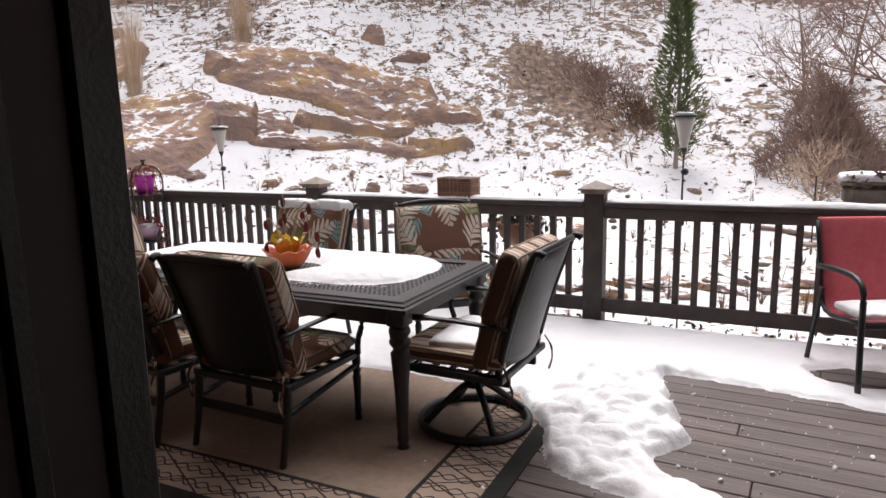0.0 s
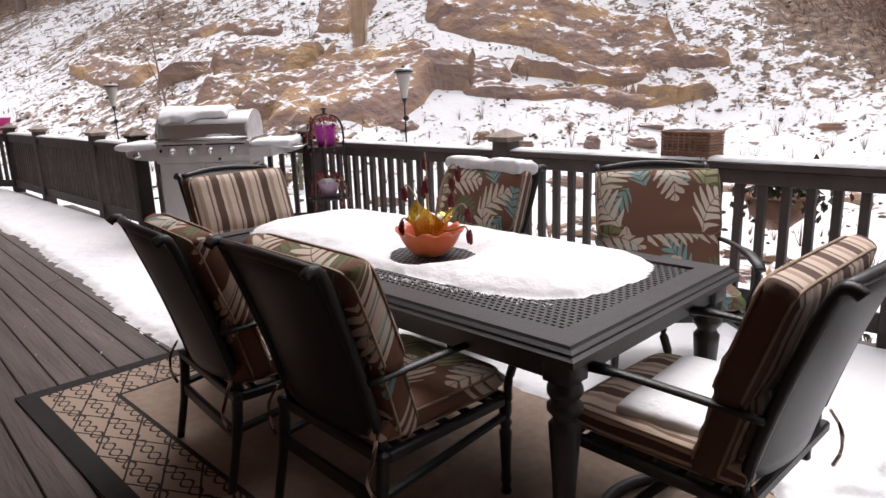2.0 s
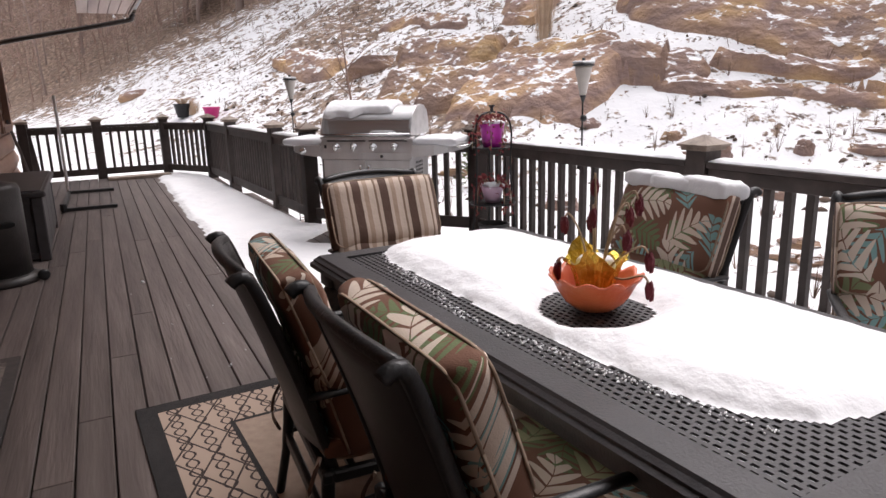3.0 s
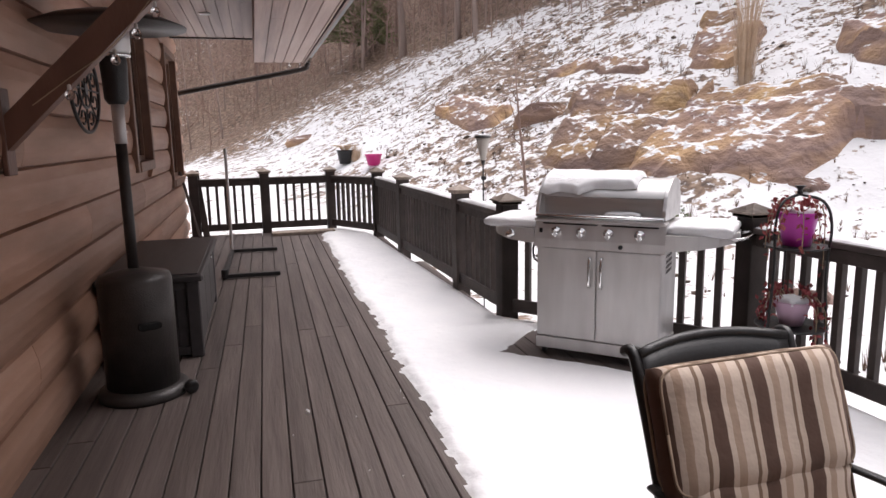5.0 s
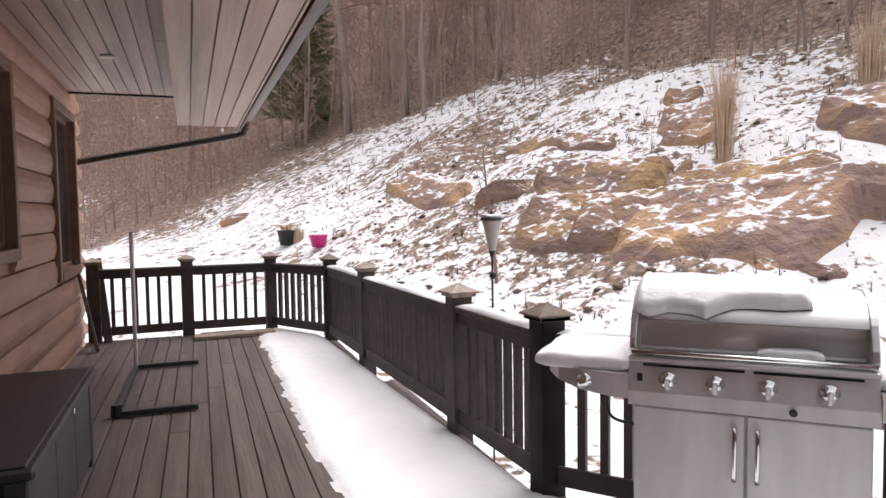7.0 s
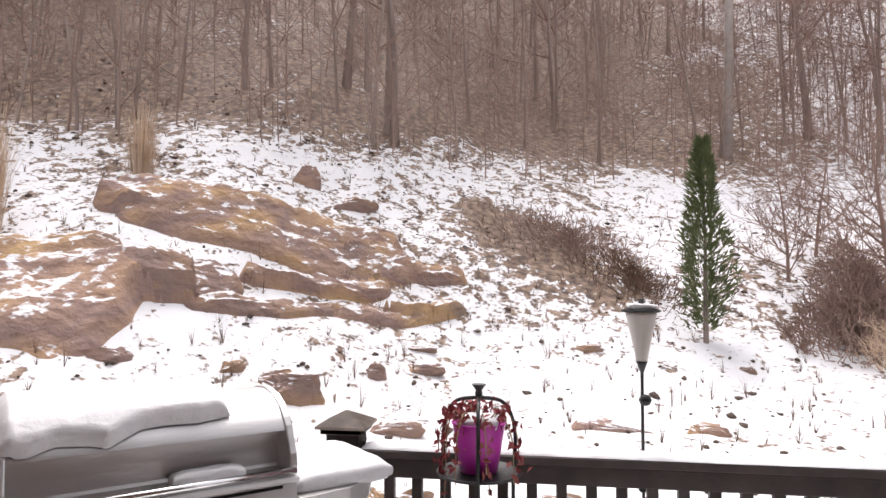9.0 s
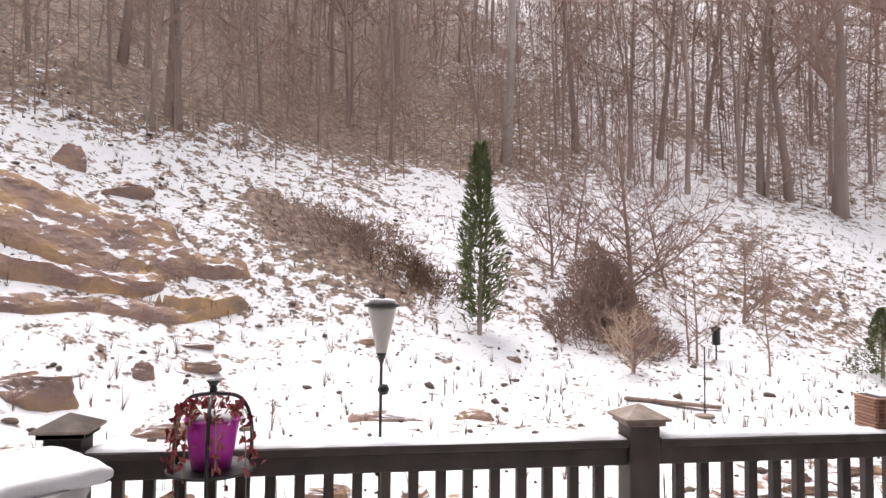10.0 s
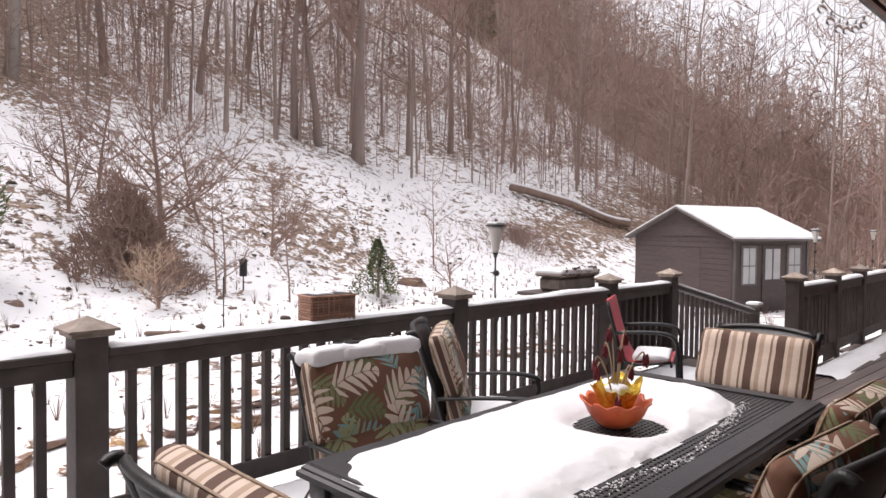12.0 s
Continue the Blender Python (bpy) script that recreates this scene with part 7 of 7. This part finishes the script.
templates = [[rods(s) for s in bare_tree(400 + i, 14.0, 0.04 + 0.018 * (i % 4), 0.12 + 0.06 * (i % 4), 17, 0.27, 2, 0.05, False, 0.013)] for i in range(8)]
far_kinds = [rods(sum(bare_tree(420 + i, 14.0, 0.10, 0.2, 14, 0.28, 1, 0.04, False, 0.03), [])) for i in range(4)]
brush = [rods(sum(bare_tree(440 + i, 5.2, 0.022, 0.08, 9, 0.4, 1, 0.1, False, 0.008), [])) for i in range(5)]


def spread_over(places, kinds, size, seed, pick=None):
    g = np.random.RandomState(seed)
    V, F, k = [], [], 0
    for x, y in places:
        v, f = kinds[g.randint(len(kinds))]
        s = size * g.uniform(0.65, 1.3)
        a = g.uniform(0, 6.28)
        c, n = math.cos(a), math.sin(a)
        fat = g.uniform(0.8, 1.6)
        q = v * s
        q = np.stack([q[:, 0] * c - q[:, 1] * n, q[:, 0] * n + q[:, 1] * c, q[:, 2]], -1)
        V.append(q + (x, y, float(land(x, y))))
        F.append(f + k)
        k += len(v)
    return V, F


def wood_places(n, seed, near, far, x0, x1, power=1.0):
    g = np.random.RandomState(seed)
    out = []
    while len(out) < n:
        x = g.uniform(x0, x1)
        t = np.interp(x, TOE_X, TOE_Y)
        edge = t + np.interp(x, [-60, -36, -14, -5, 5, 14, 22, 40], [2, 11.5, 12.6, 11.0, 13.0, 11.5, 9.0, 4])
        y = edge + near + (far - near) * g.rand() ** power
        out.append((x, y))
    return out


W1 = wood_places(470, 1, 0.0, 40, -50, 62, 1.4)
W1 += [(g_.uniform(30, 62), g_.uniform(3, 22)) for g_ in [np.random.RandomState(91)] for _ in range(60)]
W1 += [(x, y) for x, y in wood_places(200, 2, -14, 40, -95, -38, 1.0)]
for i, nm in enumerate(("trunks", "limbs")):
    V, F = spread_over(W1, [t[i] for t in templates], 1.0, 9)
    merged("woodland_" + nm, V, F, WOODS if i == 0 else TWIG, "bare grey-brown winter woodland on the hillside", "woods")
BR = wood_places(1500, 3, -0.8, 26, -48, 55, 1.3) + [(g_.uniform(27, 60), g_.uniform(4, 22)) for g_ in [np.random.RandomState(90)] for _ in range(200)] + [(x, y) for x, y in wood_places(220, 4, -13, 10, -70, -36, 1.0)]
V, F = spread_over(BR, brush, 1.0, 10)
merged("undergrowth", V, F, TWIG, "reddish-brown bare undergrowth along the edge of the woods", "undergrowth")
# far wooded ridges
FAR = []
g = np.random.RandomState(21)
for _ in range(150):
    FAR.append((g.uniform(45, 190), g.uniform(8, 120)))
while len(FAR) < 540:
    x, y = g.uniform(62, 122), g.uniform(8, 100)
    if y - 0.22 * x > -8:
        FAR.append((x, y))
for _ in range(160):
    FAR.append((g.uniform(-190, -80), g.uniform(-40, 70)))
V, F = spread_over(FAR, far_kinds, 1.1, 12)
merged("far_woods", V, F, TWIG, "bare brown woods on the far ridge", "woods")


def tree_thing(name, label, x, y, h, r, seed, mat_t=None, mat_c=None, **k):
    t = thing(name, label, "tree", pose(x, y, float(land(x, y))))
    tk, cr = bare_tree(seed, h, r, **k)
    part("trunk", tubed([q[0] for q in tk] + [tk[-1][1]], [q[2] for q in tk] + [tk[-1][3]], 8), mat_t or BARK, t, "", True)
    for nm, s, mt in (("crown", cr, mat_c or TWIG),):
        v, f = rods(s)
        me = bpy.data.meshes.new(nm)
        me.from_pydata(v.tolist(), [], f.tolist())
        me.materials.append(mt)
        o = new(nm, me)
        o.parent = t
    return t


tree_thing("bare_tree", "large bare grey tree with a forked crown on the slope", 16.7, 28.4, 16, 0.32, 501, first=0.3, limbs=26)
tree_thing("bare_tree", "tall bare tree with pale bark at the wood's edge", 2.4, 30.4, 19, 0.22, 502, BIRCH, first=0.5, limbs=20)
for i, (x, y) in enumerate(((-9.6, 24.2), (10.9, 33.3), (14.1, 30.0), (15.2, 29.6), (20.6, 28.9), (16.0, 37.8), (24.5, 29.5), (-37.3, 11.6), (-34, 13.5), (-12, 26.5), (6.5, 33), (28, 31))):
    tree_thing("bare_tree", "tall bare grey-brown tree at the wood's edge", x, y, 13 + (i * 37 % 5), 0.14 + 0.02 * (i % 4), 510 + i, first=0.35, limbs=20)
for i, (x, y, h) in enumerate(((4.7, 16.0, 3.6), (3.3, 16.9, 2.8), (3.6, 17.1, 2.6), (12.8, 19.2, 3.6), (-15.5, 8.6, 3.6), (11.4, 17.0, 1.6), (1.5, 15.9, 1.0))):
    tree_thing("sapling", "thin bare sapling standing in the snow", x, y, h, 0.025 + 0.004 * i, 540 + i, TWIG, first=0.2, limbs=14, spread=0.3, twigs=2)
tree_thing("bare_shrub", "wide bare shrub with many fine twigs", 3.3, 19.8, 4.6, 0.09, 560, TWIG, first=0.12, limbs=26, spread=0.5, twigs=4, lean=0.1)
for x, y, h, k in ((1.3, 20.6, 3.4, 571), (4.9, 20.8, 3.6, 572), (2.4, 21.9, 3.8, 573), (6.4, 19.6, 2.6, 574)):
    tree_thing("bare_shrub", "bare grey-brown shrub with fine upright twigs", x, y, h, 0.05, k, TWIG, first=0.08, limbs=24, spread=0.42, twigs=4, lean=0.1)
tree_thing("bare_shrub", "low spreading bare shrub in the snow", 1.5, 15.9, 1.1, 0.03, 561, DRYGRASS, DRYGRASS, first=0.3, limbs=16, spread=0.6, twigs=3)


def needle_tree(label, x, y, h, w, seed, n=2600, column=True):
    t = thing("evergreen_tree", label, "tree", pose(x, y, float(land(x, y))))
    part("trunk", tubed([(0, 0, -0.2), (0.02, 0, h * 0.5), (0, 0.01, h * 0.97)], [max(0.05, 0.014 * h), max(0.035, 0.008 * h), 0.008], 6), BARK, t)
    g = np.random.RandomState(seed)
    V, F, k = [], [], 0
    for _ in range(n):
        u = g.rand() ** (0.8 if column else 1.1)
        z = h * (0.06 + 0.94 * u)
        prof = (min(1, (1 - u) * 2.6 + 0.10) * (0.8 + 0.25 * math.sin(9 * u + seed)) if column else (1 - u) + 0.04) * w
        a = g.uniform(0, 6.28)
        rr = prof * (0.35 + 0.65 * g.rand() ** 0.5) * (0.75 + 0.35 * math.sin(3 * a + 7 * u))
        p = np.array([rr * math.cos(a), rr * math.sin(a), z])
        d = np.array([math.cos(a), math.sin(a), 0.9 if column else 0.25]) + g.normal(0, 0.35, 3)
        d /= np.linalg.norm(d)
        s = np.cross(d, g.normal(0, 1, 3))
        s /= np.linalg.norm(s)
        L, b = 0.16 * h / 4 * g.uniform(0.6, 1.4), max(0.016, 0.0045 * h)
        for q in range(3):
            s2 = s * math.cos(q * 1.05) + np.cross(d, s) * math.sin(q * 1.05)
            V.append(np.array([p - s2 * b, p + s2 * b, p + d * L]))
            F.append(np.array([[k, k + 1, k + 2]]))
            k += 3
    o = merged("crown", V, F, NEEDLE, "", "")
    del o["kind"]
    o.parent = t
    return t


needle_tree("slim green columnar evergreen on the snowy slope", -1.42, 17.5, 4.3, 0.6, 5, 2900)
needle_tree("small dark green spruce in the snow", 7.8, 16.4, 1.6, 0.8, 6, 2600, False)
needle_tree("small green shrub behind the grill", -10.4, 8.6, 0.9, 0.25, 7, 500, True)

for x, y, h, w, s in ((-27.5, 23.0, 15, 1.7, 51), (-29.0, 26.0, 15, 1.9, 55), (-42.0, 10.5, 14, 2.0, 52), (50.0, 49.0, 15, 2.0, 53)):
    needle_tree("tall dark green pine among the bare trees", x, y, h, w, s, 3600, False)


def brush_mass(name, label, x, y, w, h, seed, n, mat, cat="brush", peak=0.22):
    """A tangle of arching dead stems over an uneven core."""
    g = np.random.RandomState(seed)
    t = thing(name, label, cat, pose(x, y, float(land(x, y))))
    seg = []
    for _ in range(n):
        a, rr = g.uniform(0, 6.28), w * min(0.6, abs(g.normal(0, 0.3)))
        px = rr * math.cos(a)
        py = rr * math.sin(a) * 0.7
        g0 = float(land(x + px, y + py) - land(x, y))
        off = px + peak * w
        cone = max(0.04, 1 - math.hypot(off / (0.34 if off < 0 else 0.72), py / 0.5) / w)
        p = np.array([px, py, g0 - 0.1 + 0.85 * h * g.rand() * cone])
        d = np.array([math.cos(a) * 0.5, math.sin(a) * 0.5, 1.0]) + g.normal(0, 0.45, 3)
        L = min(h, 1.6) * g.uniform(0.15, 0.4)
        for i in range(4):
            d = d / np.linalg.norm(d)
            q = p + d * L / 4
            seg.append((p, q, 0.012 - 0.0022 * i, 0.012 - 0.0022 * (i + 1), 2))
            p = q
            d = d + g.normal(0, 0.3, 3) + (0, 0, -0.12)
    v, f = rods(seg)
    me = bpy.data.meshes.new("stems")
    me.from_pydata(v.tolist(), [], f.tolist())
    me.materials.append(mat)
    o = new("stem_tangle", me)
    o.parent = t
    return t


brush_mass("brush_pile", "tall tangled heap of dead brown brush on the slope", 1.9, 17.9, 2.5, 3.1, 31, 4200, TWIG, "brush")
brush_mass("brush_pile", "low brown bramble tangle on the bank", -4.0, 20.6, 5.0, 1.0, 32, 1300, TWIG, "brush")
brush_mass("brush_pile", "low brown bramble tangle on the bank", -2.6, 19.3, 3.2, 0.9, 33, 900, BROWNLEAF, "brush")
brush_mass("brush_pile", "low brown bramble tangle under the fallen log", 19.5, 20.5, 5.0, 1.2, 34, 1500, TWIG, "brush")


def tall_grass(x, y, h, w, seed, label):
    g = np.random.RandomState(seed)
    V, F, k = [], [], 0
    for _ in range(300):
        a, r0 = g.uniform(0, 6.28), w * 0.22 * g.rand()
        p = np.array([r0 * math.cos(a), r0 * math.sin(a), -0.05])
        t = g.uniform(0.02, 0.42) ** 1.2
        hh = h * g.uniform(0.3, 1.0)
        m = p + np.array([math.cos(a) * t * hh * 0.35, math.sin(a) * t * hh * 0.35, hh * 0.6])
        e = p + np.array([math.cos(a) * t * hh, math.sin(a) * t * hh, hh])
        s = np.array([-math.sin(a), math.cos(a), 0]) * 0.006
        V.append(np.array([p - s, p + s, m + s, m - s, e]))
        F.append(np.array([[k, k + 1, k + 2], [k, k + 2, k + 3], [k + 3, k + 2, k + 4]]))
        k += 5
    o = merged("ornamental_grass", V, F, DRYGRASS, label, "grass")
    o.location = (x, y, float(land(x, y)))
    del o["kind"]


tall_grass(-15.1, 13.9, 2.9, 1.0, 1, "tall tan clump of dry ornamental grass on the slope")
tall_grass(-14.3, 17.4, 2.1, 1.6, 2, "wide tan clump of dry ornamental grass on the slope")
tall_grass(-24.0, 6.4, 0.6, 0.8, 3, "short tuft of dry ornamental grass by the pots")

fl = thing("fallen_log", "long fallen tree trunk dusted with snow on the slope", "log", pose(0, 0, 0))
p0, p1 = Vector((24.0, 24.6, 0)), Vector((29.2, 20.4, 0))
pts = []
for i in range(7):
    q = p0.lerp(p1, i / 6)
    pts.append((q.x, q.y, float(land(q.x, q.y)) + 0.35))
part("trunk", tubed(curve_pts(pts, 3), 0.2, 10), LOGPILE, fl, "", True)
part("snow_cap", tubed([Vector(p) + Vector((0, 0, 0.19)) for p in curve_pts(pts, 3)], 0.15, 8, 0.6), SNOW, fl, "snow along the trunk's top", True)


def pot(x, y, z, r, h, mat, label):
    p = thing("flower_pot", label, "flower pot", pose(x, y, z))
    part("pot_body", lathed([(r * 0.7, 0), (r, h * 0.9), (r * 1.08, h * 0.92), (r * 1.08, h), (r * 0.95, h), (r * 0.9, h * 0.85)], 18), mat, p, "", True)
    part("soil", lathed([(0.001, h * 0.86), (r * 0.92, h * 0.86)], 14), BROWNLEAF, p)
    return p


z = float(land(-24.05, 6.08))
pp = pot(-24.05, 6.08, z + 0.02, 0.26, 0.44, BLACK, "black flower pot with dry tan grass on the slope")
bm = bmesh.new()
rr = random.Random(4)
for i in range(70):
    a = rr.uniform(0, 6.28)
    tube(bm, [(0, 0, 0.3), (0.2 * math.cos(a), 0.2 * math.sin(a), 0.55), (rr.uniform(0.3, 0.5) * math.cos(a), rr.uniform(0.3, 0.5) * math.sin(a), 0.6)], 0.008, 3)
part("dry_grass", bm, DRYGRASS, pp, "dry tan grass")
pot(-22.4, 6.67, float(land(-22.4, 6.67)) + 0.02, 0.25, 0.34, PINK, "bright pink flower pot on the snowy slope")
bird = thing("bird_feeder", "thin black pole with a hook and a dark feeder", "bird feeder", pose(1.25, 12.7, float(land(1.25, 12.7))))
part("pole", tubed([(0, 0, -0.1), (0, 0, 1.1)], 0.012, 6), BLACK, bird)
part("foot", lathed([(0.15, 0.0), (0.15, 0.03), (0.02, 0.05)], 12), CAPM, bird)
box2 = thing("bird_house", "dark cylinder bird feeder on a pole", "bird feeder", pose(4.1, 17.1, float(land(4.1, 17.1))))
part("pole", tubed([(0, 0, -0.1), (0, 0, 0.5)], 0.02, 6), BLACK, box2)
part("body", lathed([(0.09, 0.35), (0.09, 0.7), (0.13, 0.72), (0.02, 0.8)], 12), BLACK, box2, "", True)
plk = part("timber_plank", boxed(-0.8, 0.8, -0.07, 0.07, 0, 0.05, 0.006), LOGPILE)
plk.matrix_basis = pose(1.1, 13.5, float(land(1.1, 13.5)) + 0.03, 0, 0, -40)
tagged(plk, "long weathered plank lying in the snow", "plank")

# ---- pieces: siding logs and deck boards ----
log_meshes = {}
r = random.Random(3)
LH = 0.287
z = -0.3
while z < 3.05:
    spans = [(X0, DOOR0 - 0.1), (DOOR1 + 0.1, X1)] if -LH < z < 2.14 else [(X0, X1)]
    cut = []
    for a, b in spans:
        holes = [(wa - 0.09, wb + 0.09) for wa, wb, wc, wd in WIN if a < wa and wb < b and z + LH > wc - 0.1 and z < wd + 0.1]
        x = a
        for ha, hb in sorted(holes):
            if ha > x:
                cut.append((x, ha))
            x = hb
        cut.append((x, b))
    for a, b in cut:
        x = a
        while x < b - 0.02:
            L = min(b - x, r.choice((2.4, 3.2, 4.0, 4.8)))
            if b - x - L < 0.5:
                L = b - x
            key = round(L, 3)
            if key not in log_meshes:
                o = part("log", half_log(key - 0.003, LH), LOG, wall, "", False)
                log_meshes[key] = o
                o.matrix_basis = pose(x, 0.0, z)
            else:
                share("log", log_meshes[key], wall, pose(x, 0.0, z))
            x += L
    # log ends at the house corner
    share("log_end", log_end, wall, pose(X0 - 0.02, -0.15, z))
    z += LH

board_meshes = {}
PIT = 0.1405
r = random.Random(9)


def board(x0, x1, y):
    """A deck board from x0 to x1 whose joint runs at y, cut to the deck's outline."""
    L = round(x1 - x0, 2)
    if L < 0.12:
        return
    if L not in board_meshes:
        board_meshes[L] = part("board", boxed(0, L - 0.004, 0, PIT - 0.007, -0.034, 0.0, 0.004), DECK, deck)
        board_meshes[L].matrix_basis = BOARD @ pose(x0, y, r.uniform(-0.0015, 0.0))
    else:
        share("board", board_meshes[L], deck, BOARD @ pose(x0, y, r.uniform(-0.0015, 0.0)))


y = 0.62
while y < 6.3:
    # the far end, the corner cut behind the grill, the right end; kept in the boards' turned frame
    yw = lambda x: y + 0.0524 * -x
    x_lo, x_hi = -13.62, 12.0
    pieces = []
    n = 256
    xs = [x_lo + (x_hi - x_lo) * i / n for i in range(n + 1)]
    start = None
    for x in xs:
        w = yw(x) + PIT / 2
        wall_y = 1.13 - 0.039 * x + 0.03
        lim = 5.70 if -5.68 < x < 3.0 else (4.58 + (x + 7.22) * 0.727 if -7.22 < x <= -5.68 else (4.6 if x <= -7.22 and x > -12.4 else (4.6 + (x + 12.4) * 0.55 if x <= -12.4 else 4.5)))
        ok = wall_y < w < lim
        if ok and start is None:
            start = x
        if start is not None and (not ok or x == xs[-1]):
            pieces.append((start, x))
            start = None
    for a, b in pieces:
        x = a
        first = True
        while x < b - 0.1:
            L = r.choice((3.66, 4.88, 3.05, 4.27)) * (r.uniform(0.3, 1) if first else 1)
            L = round(L * 4) / 4
            first = False
            if x + L > b - 0.4:
                L = b - x
            board(x, x + L, y)
            x += L
    y += PIT
